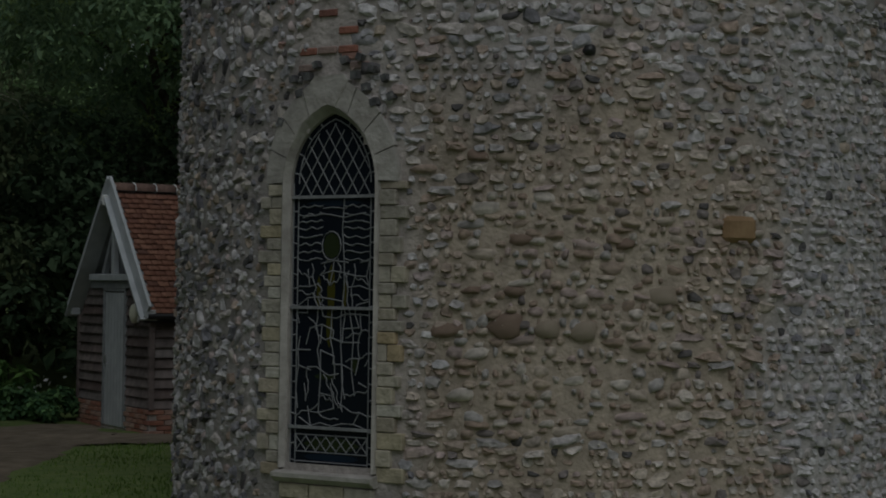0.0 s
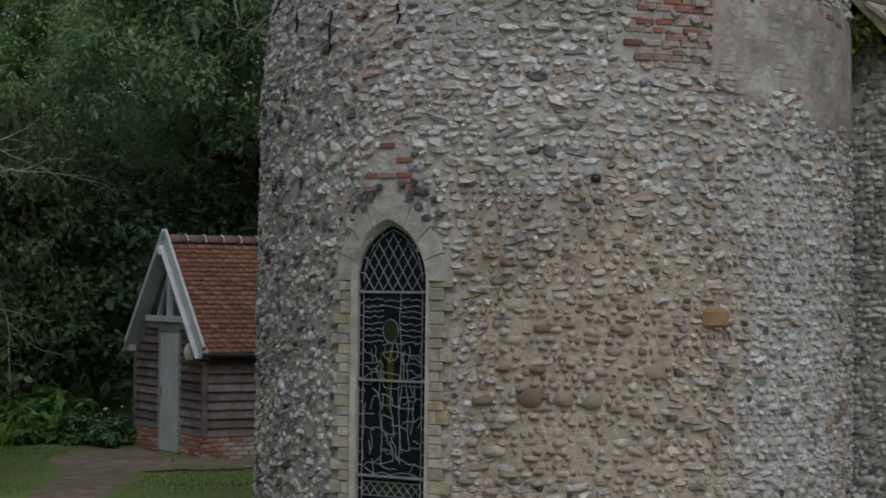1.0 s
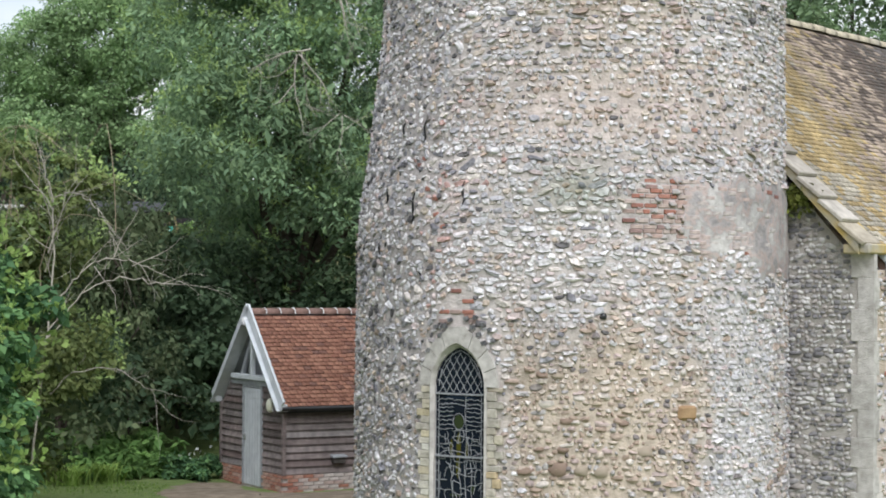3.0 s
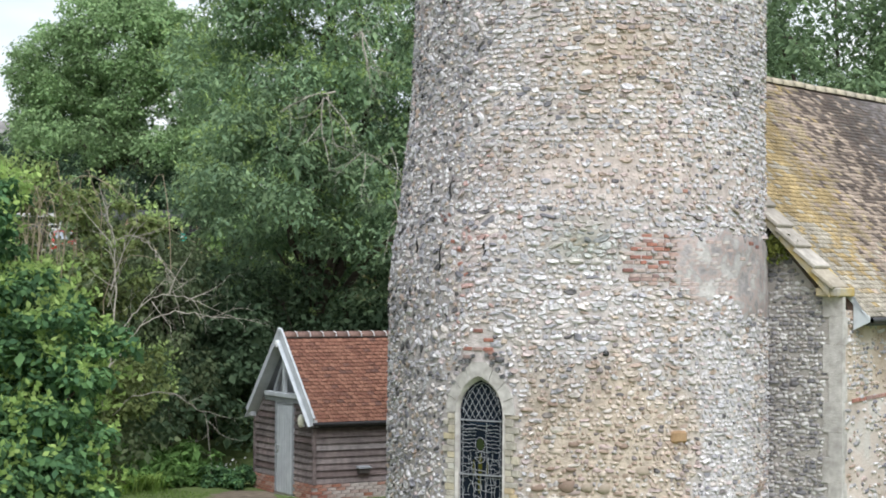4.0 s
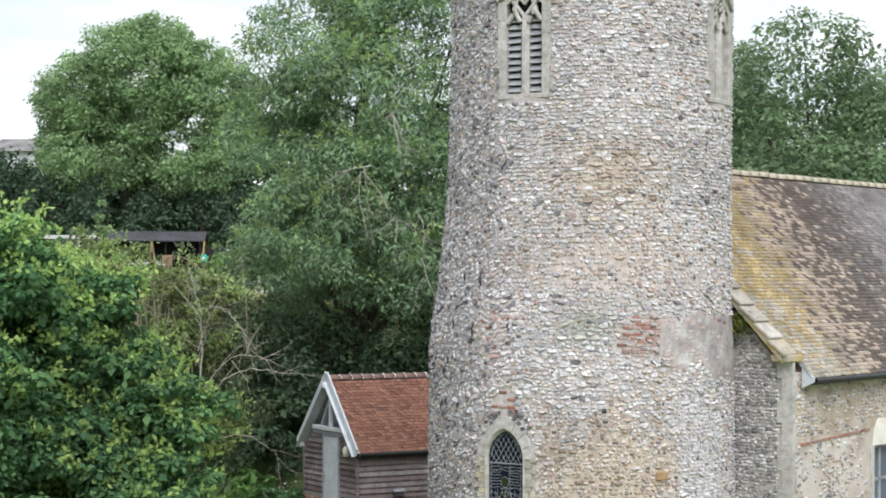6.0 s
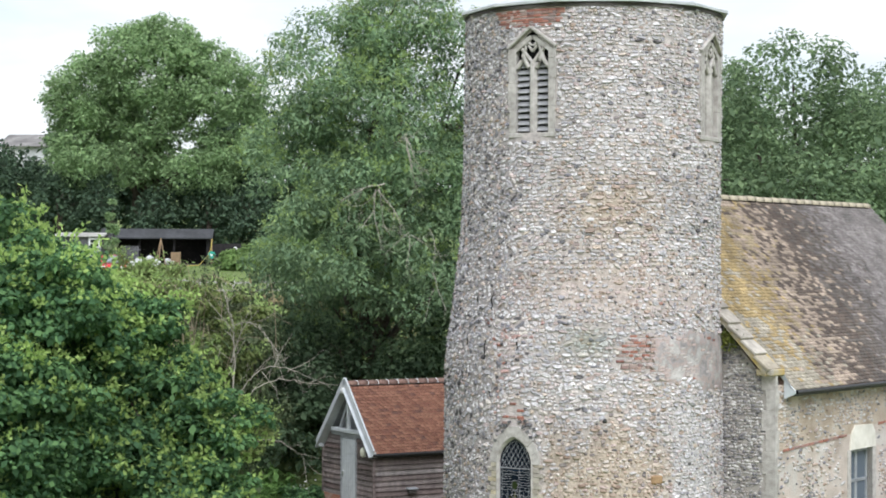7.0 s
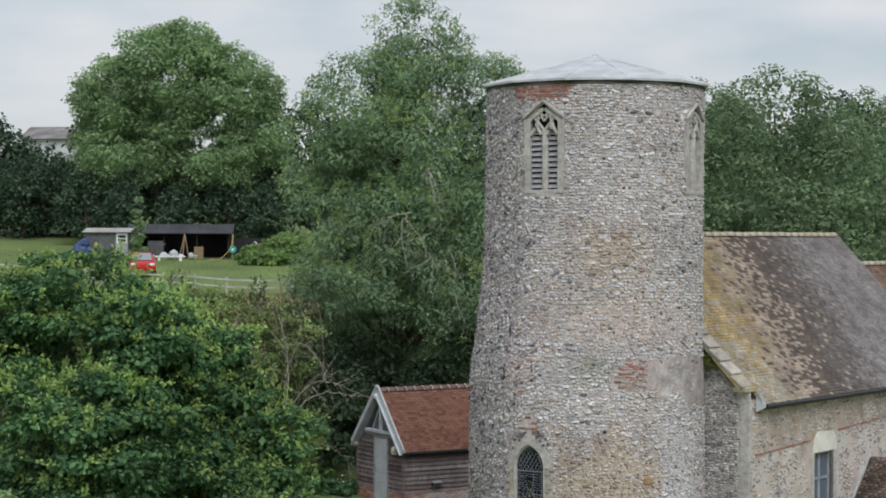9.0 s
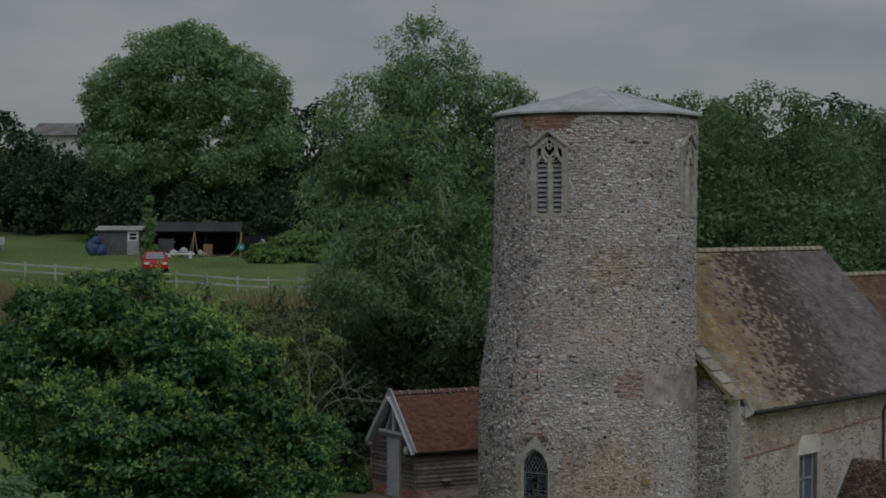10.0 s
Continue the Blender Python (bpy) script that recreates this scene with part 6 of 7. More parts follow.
# scrub along the foot of the bank
SCRUB = [(0, 0, 4.2, 1.5), (-1.1, 0.1, 2.9, 1.7), (1.1, -0.1, 2.9, 1.6), (0.1, -0.5, 1.6, 1.9)]
first = tree("shrub", (-8.6, 15.6), SCRUB, "dark green shrub below the wooded bank", M_shrub, 5600, 0.17, 0.10, 0.08, 61, "shrub", "bank scrub", sub=22, fork=0.1)
rt3 = np.random.default_rng(77)
for x, y, s in ((-12.2, 17.6, 0.9), (-6.4, 17.0, 0.95), (-3.0, 18.6, 1.0), (-8.4, 19.0, 0.9), (-1.0, 21, 1.2), (-20.5, 22, 1.0), (-7.5, 24, 1.0), (-17.5, 27, 0.85), (2.5, 23, 1.2), (-10.5, 29, 0.65), (-4, 27, 1.4), (-9.6, 6.2, 0.85)):
    copy_thing(first, pose(x, y, float(height(x, y)) - 0.15, 0, 0, float(rt3.uniform(0, 360))) @ Matrix.Scale(s, 4))
HAW = [(0, 0, 4.4, 1.3), (-1.1, 0.1, 4.0, 1.3), (1.1, -0.1, 4.0, 1.3), (0.1, -0.5, 2.7, 1.8), (-1.2, 0, 2.0, 1.6), (1.2, 0, 2.0, 1.6)]
ol = tree("hawthorn_bush", (-12.6, 19.0), HAW, "dull olive hawthorn bush with bare twigs", M_olive, 8000, 0.135, 0.075, 0.07, 62, "bush", "hawthorns", sub=22, fork=0.1)
for x, y, s in ((-12.6, 4.6, 1.25), (-10.3, 4.5, 1.12), (-15.6, 24.5, 1.0), (-10.6, 16.2, 0.95), (-13.6, 15.4, 1.05), (-9.4, 20.5, 1.1), (-13.0, 23.5, 0.9), (-17.4, 20.0, 1.1), (-12.0, 33.0, 0.42), (-17.0, 34.0, 0.42), (-14.5, 30.0, 0.5)):
    copy_thing(ol, pose(x, y, float(height(x, y)) - 0.15, 0, 0, float(rt3.uniform(0, 360))) @ Matrix.Scale(s, 4))

for x, y, s, h in ((-10.3, 14.0, 0.78, 1.35), (-12.4, 9.5, 0.82, 1.40), (-8.9, 14.2, 0.85, 1.16)):
    copy_thing(ol, pose(x, y, float(height(x, y)) - 0.15, 0, 0, float(rt3.uniform(0, 360))) @ Matrix.Diagonal((s, s, h, 1)))

HEDGE = [(-1.7, 0, 6.25, 0.75), (-0.7, 0.1, 6.15, 0.8), (0.3, 0, 5.9, 0.75), (1.2, 0, 5.4, 0.75), (-1.4, 0.1, 5.0, 1.0), (-0.2, 0, 4.7, 1.05), (0.9, 0, 4.3, 1.0), (-0.9, -0.2, 3.3, 1.3), (0.8, -0.1, 2.9, 1.2), (-0.1, 0, 1.6, 1.3)]
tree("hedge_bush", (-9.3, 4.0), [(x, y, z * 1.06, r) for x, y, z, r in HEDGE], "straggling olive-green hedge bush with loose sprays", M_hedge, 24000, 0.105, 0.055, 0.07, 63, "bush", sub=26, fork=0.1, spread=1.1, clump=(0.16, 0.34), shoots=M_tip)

# woodland round the church and on the hill
WOOD = [(1.8, -0.5, 10.4, 1.8), (-1.7, -0.3, 10.2, 1.9), (0, 0, 11.4, 2.2), (-2.4, 0, 8.2, 2.9), (2.4, -0.3, 8.4, 2.8), (0.2, -1.6, 6.4, 3.2), (-2.8, 0, 4.9, 2.5), (2.8, 0, 4.6, 2.5), (0, -0.8, 2.8, 2.6)]
wood = tree("woodland_tree", (9.2, 24.5), [(x * 1.06, y * 1.06, z * 1.06, r * 1.06) for x, y, z, r in WOOD], "tall broad-leaved tree behind the church", M_wood, 40000, 0.175, 0.098, 0.28, 71, "tree", "trees behind the church", sub=44, spread=0.98, clump=(0.15, 0.36))
for x, y, s in ((14.6, 31, 0.88), (4.5, 33, 0.90), (7.6, 34, 0.88)):
    copy_thing(wood, pose(x, y, float(height(x, y)) - 0.2, 0, 0, float(rt3.uniform(0, 360))) @ Matrix.Scale(s, 4))
hill = tree("hill_tree", (-15.4, 114), WOOD, "dark tree standing in the wood on the hill", M_far, 4500, 0.46, 0.30, 0.3, 72, "tree", "trees on the hill", sub=22)
for x, y, s in ((-43.8, 112, 0.9), (-48.5, 108, 0.95), (-33.0, 124, 1.05), (-40.8, 113, 0.70), (-8, 116, 1.0), (-20.5, 120, 1.1), (-31, 124, 1.05), (11, 84, 1.0), (7, 96, 1.0), (14, 96, 1.04), (17.5, 96, 1.0), (4, 92, 1.0), (18, 88, 1.0), (0, 108, 1.05), (27, 92, 1.05), (-11, 98, 0.75), (-38.5, 106, 0.6), (-33.5, 111, 0.65), (-22, 114, 0.7), (-27, 116, 0.7), (-21.0, 101, 0.5), (-25.0, 100.5, 0.46), (-29.0, 100, 0.5), (-32.5, 101, 0.52), (-17.5, 99.5, 0.5), (-37.6, 108.5, 0.55), (-36.4, 112, 0.60), (-38.6, 113, 0.66), (-41.8, 109.0, 0.55), (-46.0, 104, 0.6)):
    copy_thing(hill, pose(x, y, float(height(x, y)) - 0.3, 0, 0, float(rt3.uniform(0, 360))) @ Matrix.Scale(s, 4))

# bare dead branches
def bare(p, d, length, r, rng, depth, out):
    q = np.array(p, float)
    path = [(q.copy(), r)]
    d = np.array(d, float) / np.linalg.norm(d)
    n = 6
    for k in range(n):
        d = d + rng.normal(0, 0.16, 3)
        d /= np.linalg.norm(d)
        q = q + d * length / n
        path.append((q.copy(), r * (1 - 0.75 * (k + 1) / n)))
        if depth and k >= 1 and rng.random() < 0.62:
            side = d + rng.normal(0, 0.65, 3)
            bare(q, side, length * rng.uniform(0.35, 0.62), r * (1 - 0.75 * (k + 1) / n) * 0.75, rng, depth - 1, out)
    out.append(path)


def dead(name, xy, z, stems, label, seed, depth=2):
    rng = np.random.default_rng(seed)
    root = thing(name, pose(xy[0], xy[1], z), label, "dead branch")
    for k, (p, d, L, r) in enumerate(stems):
        out = []
        bare(p, d, L, r, rng, depth, out)
        v, f = tubes(out, 5)
        link("branch", raw("branch", v, f, M_deadwood, True), root)
    return root


dead("dead_elder", (-9.3, 3.0), 0.0, [((1.05, 0, 4.6), (0.1, -0.1, 1), 1.5, 0.016), ((1.0, 0, 4.3), (0.5, -0.1, 0.8), 1.2, 0.014), ((1.1, 0, 5.3), (-0.5, -0.1, 0.8), 1.0, 0.012), ((2.1, 0, 4.55), (0.2, -0.1, 1), 1.0, 0.012), ((1.8, -0.1, 4.4), (0.5, -0.1, -0.6), 0.9, 0.009), ((2.4, -0.1, 4.4), (0.6, -0.1, 0.35), 0.9, 0.010), ((-0.5, 0.3, 0), (-0.05, -0.1, 1), 5.2, 0.020), ((0.2, 0.2, 0), (0.02, -0.1, 1), 4.8, 0.018)], "leafless pale elder with forked bare branches", 94, 3)
elder = bpy.data.objects["dead_elder"]
for way, r in (([(0.7, 0, 0), (0.9, 0, 2.2), (1.14, 0, 4.2), (1.13, 0, 4.87), (1.09, 0, 5.58), (0.96, 0, 5.96), (0.9, 0, 6.2)], 0.022),
               ([(1.12, 0, 5.5), (1.4, -0.05, 5.58), (1.72, -0.08, 5.44), (1.95, -0.1, 5.15), (2.06, -0.1, 4.93), (2.16, -0.1, 4.6)], 0.013),
               ([(1.0, 0, 3.6), (1.4, -0.05, 4.1), (1.77, -0.1, 4.5), (2.38, -0.1, 4.51), (2.76, -0.15, 4.33)], 0.014),
               ([(0.95, 0, 3.1), (1.64, -0.1, 4.02), (2.2, -0.1, 4.22), (2.94, -0.15, 4.12), (3.2, -0.2, 4.15)], 0.013),
               ([(0.95, 0, 2.2), (1.5, -0.1, 2.75), (2.2, -0.15, 2.8), (2.75, -0.2, 2.45), (2.9, -0.2, 2.2)], 0.012)):
    rb_ = np.random.default_rng(int(r * 1e5))
    pts = np.array(way, float)
    t0, t1 = np.arange(len(pts)), np.linspace(0, len(pts) - 1, 5 * len(pts))
    fine = np.stack([np.interp(t1, t0, pts[:, q]) for q in range(3)], -1)
    soft = np.stack([np.convolve(np.r_[[fine[0, q]] * 2, fine[:, q], [fine[-1, q]] * 2], np.ones(5) / 5, 'valid') for q in range(3)], -1)
    soft += rb_.normal(0, 0.018, soft.shape)
    twigs = [[(p, r * (1 - 0.65 * k / len(soft))) for k, p in enumerate(soft)]]
    for k in range(6, len(soft), 3):
        way_on = soft[k] - soft[k - 2]
        bare(soft[k], way_on / (np.linalg.norm(way_on) + 1e-6) + rb_.normal(0, 0.6, 3), rb_.uniform(0.35, 0.95), r * 0.45, rb_, 1, twigs)
    v, f = tubes(twigs, 5)
    link("branch", raw("branch", v, f, M_deadwood, True), elder)
M_cane = mat("dry_tan_stem", [(0.3, (0.25, 0.205, 0.14)), (0.7, (0.36, 0.30, 0.215))], scale=9, bump=0.3, rough=0.9)
bramble = thing("dry_bramble", pose(-10.2, 3.4, 0), "tangle of dry tan bramble stems over the hedge", "bramble")
rc = np.random.default_rng(33)
for k in range(60):
    a = np.array([rc.normal(0, 1.0), rc.normal(0, 0.4), rc.uniform(3.8, 5.0)])
    reach = np.array([rc.normal(0.4, 0.8), rc.normal(-0.2, 0.4), 0])
    rise = rc.uniform(1.2, 2.2)
    cane = [(a + reach * t ** 2 + np.array([0, 0, rise * math.sin(2.3 * t)]) + rc.normal(0, 0.02, 3), 0.009 * (1 - 0.6 * t)) for t in np.linspace(0, 1, 9)]
    v, f = tubes([cane], 4)
    link("stem", raw("stem", v, f, M_cane, True), bramble)
dead("dead_bough", (-5.2, 13.7), 8.6, [((0.25, 0.8, 0.75), (-0.8, -0.5, -0.15), 1.5, 0.024), ((0.0, 0.1, 0.55), (0.05, -0.1, -1), 1.9, 0.020), ((0.05, 0.1, 0.55), (0.45, -0.1, -0.9), 1.6, 0.018), ((0.0, 0.1, 0.5), (-0.5, -0.1, -0.7), 1.2, 0.014), ((0.1, 0.1, 0.6), (0.2, -0.1, -1), 1.5, 0.014), ((0.9, 0.2, 2.1), (-0.1, -0.15, -1), 1.7, 0.018), ((0.9, 0.2, 2.1), (0.35, -0.1, -0.9), 1.4, 0.015), ((0.9, 0.2, 2.0), (0.1, -0.1, -1), 1.2, 0.012), ((1.0, 1.2, 2.6), (-0.1, -0.8, -0.4), 1.2, 0.018), ((1.6, 0.6, -0.6), (0.3, -0.2, -1), 1.6, 0.013), ((0.95, 0.0, -0.75), (-0.7, -0.2, -0.6), 1.0, 0.012), ((1.0, 0.0, -0.8), (0.15, -0.2, -1), 1.1, 0.013), ((1.05, 0.0, -0.8), (0.8, -0.2, -0.6), 0.9, 0.010), ((1.7, -0.4, -1.9), (0.2, -0.1, -1), 1.3, 0.014), ((1.75, -0.4, -2.4), (-0.5, -0.1, -0.9), 0.9, 0.010)], "bleached hanging dead bough in the ash crown", 92, 3)

# low plants by the lawn's edge
M_nettle = leaf_mat("nettle_leaf", (0.110, 0.205, 0.066), (0.150, 0.275, 0.084), (0.215, 0.360, 0.112), 0.45)
M_strap = leaf_mat("strap_leaf", (0.21, 0.32, 0.08), (0.28, 0.41, 0.10), (0.36, 0.48, 0.14), 0.45)
LOW = [(0, 0, 0.34, 0.38), (0.45, 0.1, 0.26, 0.32), (-0.4, 0, 0.28, 0.34), (0.1, -0.3, 0.18, 0.3)]
low = tree("nettle_clump", (-9.6, 11.8), LOW, "leafy green nettles along the lawn edge", M_nettle, 2000, 0.13, 0.055, 0.012, 81, "plants", "lawn edge plants", sub=14, sink=0.02)
for x, y, s in ((-10.7, 12.0, 1.3), (-8.9, 12.8, 1.15), (-8.0, 13.2, 0.8), (-11.9, 11.6, 1.4), (-9.6, 13.2, 1.7), (-12.9, 11.8, 1.3), (-11.0, 13.4, 2.0), (-10.2, 12.6, 1.2), (-8.6, 13.8, 1.6)):
    copy_thing(low, pose(x, y, float(height(x, y)) - 0.02, 0, 0, float(rt3.uniform(0, 360))) @ Matrix.Scale(s, 4))
strap = thing("strap_leaved_plant", pose(-9.5, 11.2, 0), "clump of arching yellow-green strap leaves", "plant", "lawn edge lilies")
rl = np.random.default_rng(19)
sv, sf = [], []
for k in range(110):
    a, L = rl.uniform(0, 6.28), rl.uniform(0.45, 0.85)
    o = np.array([rl.normal(0, 0.16), rl.normal(0, 0.14), 0.0])
    out, side = np.array([math.cos(a), math.sin(a), 0]), np.array([-math.sin(a), math.cos(a), 0])
    b0 = len(sv)
    for q in range(6):
        t = q / 5
        c = o + out * L * 0.62 * t ** 1.6 + np.array([0, 0, L * (1.05 * t - 0.55 * t ** 2.6)])
        w = 0.017 * (1 - t ** 2) + 0.002
        sv += [c - side * w, c + side * w]
    sf += [(b0 + 2 * q, b0 + 2 * q + 1, b0 + 2 * q + 3, b0 + 2 * q + 2) for q in range(5)]
link("leaves", raw("leaves", sv, sf, M_strap), strap)
for x, y, s_, r_ in ((-10.1, 11.5, 1.4, 70), (-8.9, 11.7, 1.0, 160), (-10.8, 11.4, 1.3, 250)):
    copy_thing(strap, pose(x, y, 0, 0, 0, r_) @ Matrix.Scale(s_, 4))
flower = tree("white_flowering_plant", (-7.15, 12.75), LOW, "low green bush with small white flowers", M_hazel, 2200, 0.10, 0.05, 0.012, 82, "plant", sub=14, sink=0.02)
v, f = moss((0, 0, 0.5), (0.2, 0.18, 0.1), 14, np.random.default_rng(6))
link("blossom", raw("blossom", v, f, M_white), flower, "small white blossoms")


def blades(name, n, box, hgt, material, label, seed, lean=0.35):
    rng = np.random.default_rng(seed)
    x, y = rng.uniform(box[0], box[1], n), rng.uniform(box[2], box[3], n)
    mid = np.interp(y, [-6, 1, 5, 8, 10.4, 12.2], [-6.6, -6.1, -6.15, -6.4, -6.6, -6.7])
    wid = np.interp(y, [-6, 1, 5, 8, 10.4, 12.2], [0.5, 0.45, 0.55, 0.80, 0.95, 0.7])
    apron = np.interp(x, [-6.9, -5.6, -4.2, -2.4, 0], [11.0, 9.3, 9.5, 10.4, 11.8])
    free = (np.abs(x - mid) > wid) & ((np.abs(y - apron) > 1.05) | (x < -7.4))     # none on the trodden earth
    x, y = x[free], y[free]
    n = len(x)
    z = height(x, y) + bumps(x, y) - 0.01
    p = np.stack([x, y, z], -1)
    h = hgt * np.exp(rng.normal(0, 0.3, n))
    a = rng.uniform(0, 6.28, n)
    side = np.stack([np.cos(a), np.sin(a), 0 * a], -1) * (0.010 + 0.012 * h[:, None])
    bend = np.stack([np.cos(a + 1.4), np.sin(a + 1.4), 0 * a], -1) * (h * lean * rng.uniform(0, 1, n))[:, None]
    up = np.array([[0, 0, 1.0]]) * h[:, None]
    v = np.stack([p - side, p + side, p + up * 0.6 + bend * 0.4 + side * 0.6, p + up + bend], 1).reshape(-1, 3)
    tagged(link(name, raw(name, v, np.arange(4 * n).reshape(n, 4), material)), label, "grass", kind="stuff")


M_blade = leaf_mat("grass_blade", (0.125, 0.210, 0.050), (0.160, 0.255, 0.062), (0.205, 0.295, 0.080), 0.3)
M_straw = leaf_mat("dry_straw_blade", (0.20, 0.165, 0.085), (0.26, 0.215, 0.115), (0.32, 0.27, 0.16), 0.3)
blades("lawn_grass", 26000, (-13, -2.5, 2, 12), 0.036, M_blade, "short green lawn grass", 1)
blades("dry_grass", 26000, (-50, -4, 34, 56), 0.55, M_straw, "tall straw-coloured grass on the bank", 2)
blades("field_grass", 9000, (-45, -8, 58, 92), 0.16, M_blade, "rough green grass of the field", 3)

# ---- the field on the hill: fence, barn, hut, car, house ----
def gz(x, y):
    return float(height(x, y) + bumps(x, y))


M_fence = mat("weathered_pale_fence", [(0.3, (0.33, 0.325, 0.31)), (0.7, (0.43, 0.42, 0.40))], scale=6, bump=0.3)
fence = thing("field_fence", pose(0, 0, 0), "pale post-and-rail fence across the field", "fence")
FA, FB = (-40.0, 65.5), (-11.0, 62.8)
nf = 15
pts = [(FA[0] + (FB[0] - FA[0]) * k / nf, FA[1] + (FB[1] - FA[1]) * k / nf) for k in range(nf + 1)]
for k, (x, y) in enumerate(pts):
    z = gz(x, y)
    part("post", box_bm(x - 0.06, x + 0.06, y - 0.06, y + 0.06, z - 0.2, z + 1.05, 0.01), M_fence, fence)
    if k:
        x0, y0 = pts[k - 1]
        z0 = gz(x0, y0)
        for h in (0.45, 0.88):
            part("rail", beam_bm((x0, y0 - 0.07, z0 + h), (x, y - 0.07, z + h), 0.04, 0.10), M_fence, fence)

BX, BY = -23.6, 93.0
bz = gz(BX, BY)
M_barn = mat("black_tarred_boards", [(0.3, (0.020, 0.019, 0.021)), (0.7, (0.034, 0.031, 0.032))], scale=6, bump=0.3, rough=0.95, spec=0.1)
M_felt = mat("grey_felt_roof", [(0.3, (0.035, 0.037, 0.042)), (0.7, (0.06, 0.062, 0.068))], scale=4, bump=0.3, rough=0.8)
barn = thing("open_barn", pose(BX, BY, bz, 0, 0, 4), "low open-fronted black barn with a grey roof", "barn")
part("back_wall", solid([(-3.9, 3.6, 2.6, 2.75, 0, 2.0)]), M_barn, barn)
part("side_wall", solid([(-3.9, -3.75, 0, 2.6, 0, 2.1)]), M_barn, barn)
part("side_wall", solid([(3.45, 3.6, 0, 2.6, 0, 2.1)]), M_barn, barn)
part("floor", solid([(-3.9, 3.6, -0.2, 2.7, -0.1, 0.05)]), M_shade_timber, barn)
for x in (-3.8, -1.4, 1.1, 3.5):
    part("post", box_bm(x - 0.07, x + 0.07, -0.05, 0.09, 0, 2.0), M_barn, barn)
part("roof", prism_bm([(-4.2, -0.5, 1.95), (-4.2, 1.2, 2.62), (-4.2, 3.1, 2.0), (-4.2, 3.1, 1.92), (-4.2, 1.2, 2.52), (-4.2, -0.5, 1.87)], (8.1, 0, 0)), M_felt, barn, "shallow grey felt roof")
part("side_fence", solid([(3.7, 6.6, 1.0, 1.08, 0, 1.55)]), M_barn, barn, "black boarded fence")

hut = thing("grey_hut", pose(-28.6, 90.5, gz(-28.6, 90.5), 0, 0, 4), "grey timber hut with a pale roof and stable door", "hut")
M_hut = mat("grey_hut_boards", [(0.3, (0.08, 0.08, 0.088)), (0.7, (0.13, 0.13, 0.14))], scale=5, bump=0.3)
part("wall", solid([(-1.9, 1.3, 0, 2.4, -0.1, 1.95)]), M_hut, hut)
part("roof", prism_bm([(-2.1, -0.25, 1.98), (-2.1, 2.6, 2.25), (-2.1, 2.6, 2.17), (-2.1, -0.25, 1.90)], (3.6, 0, 0)), M_fence, hut, "grey sheet roof")
dr = part("door", solid([(0.35, 1.25, -0.04, 0.0, 0.0, 1.88)]), mat("light_grey_door", [(0.3, (0.32, 0.33, 0.35)), (0.7, (0.40, 0.41, 0.43))], scale=5), hut, "light grey stable door")
for x0, x1, z0, z1 in ((0.42, 1.18, 1.70, 1.80), (0.42, 1.18, 1.10, 1.20), (0.42, 0.52, 1.2, 1.7), (1.08, 1.18, 1.2, 1.7), (0.52, 1.08, 1.42, 1.48)):
    part("window_frame", box_bm(x0, x1, -0.07, -0.045, z0, z1), M_white, dr)
part("pane", box_bm(0.52, 1.08, -0.055, -0.045, 1.2, 1.7), M_glass, dr)

# red car
car = thing("red_car", pose(-23.5, 73.2, gz(-23.5, 73.2), 0, 0, 11) @ Matrix.Scale(1.04, 4), "small red hatchback car parked on the grass", "car")
M_red = mat("red_car_paint", [(0.3, (0.42, 0.018, 0.022)), (0.7, (0.50, 0.025, 0.03))], scale=3, big_amount=0.05, rough=0.25, bump=0, spec=0.6)
bd = bmesh.new()
prism_bm([(-0.80, -1.9, 0.30), (-0.80, -1.95, 0.62), (-0.80, -1.75, 0.82), (-0.80, -0.95, 0.93), (-0.80, 1.55, 0.95), (-0.80, 1.85, 0.75), (-0.80, 1.85, 0.30)], (1.60, 0, 0), bd)
bmesh.ops.bevel(bd, geom=bd.edges[:], offset=0.07, segments=2, affect='EDGES')
part("body", bd, M_red, car)
cb = bmesh.new()
cv = [cb.verts.new(c) for c in ((-0.74, -1.0, 0.90), (0.74, -1.0, 0.90), (0.74, 1.6, 0.92), (-0.74, 1.6, 0.92), (-0.58, -0.35, 1.42), (0.58, -0.35, 1.42), (0.60, 1.15, 1.42), (-0.60, 1.15, 1.42))]
for q in BOX_F:
    cb.faces.new([cv[i] for i in q])
bmesh.ops.bevel(cb, geom=cb.edges[:], offset=0.05, segments=2, affect='EDGES')
part("cabin", cb, M_red, car)
M_screen = glass_mat("car_glass", (0.24, 0.265, 0.29), 0.06)
ws = bmesh.new()
prism_bm([(-0.60, -0.98, 0.95), (0.60, -0.98, 0.95), (0.50, -0.43, 1.37), (-0.50, -0.43, 1.37)], (0, -0.02, 0.015), ws)
part("windscreen", ws, M_screen, car)
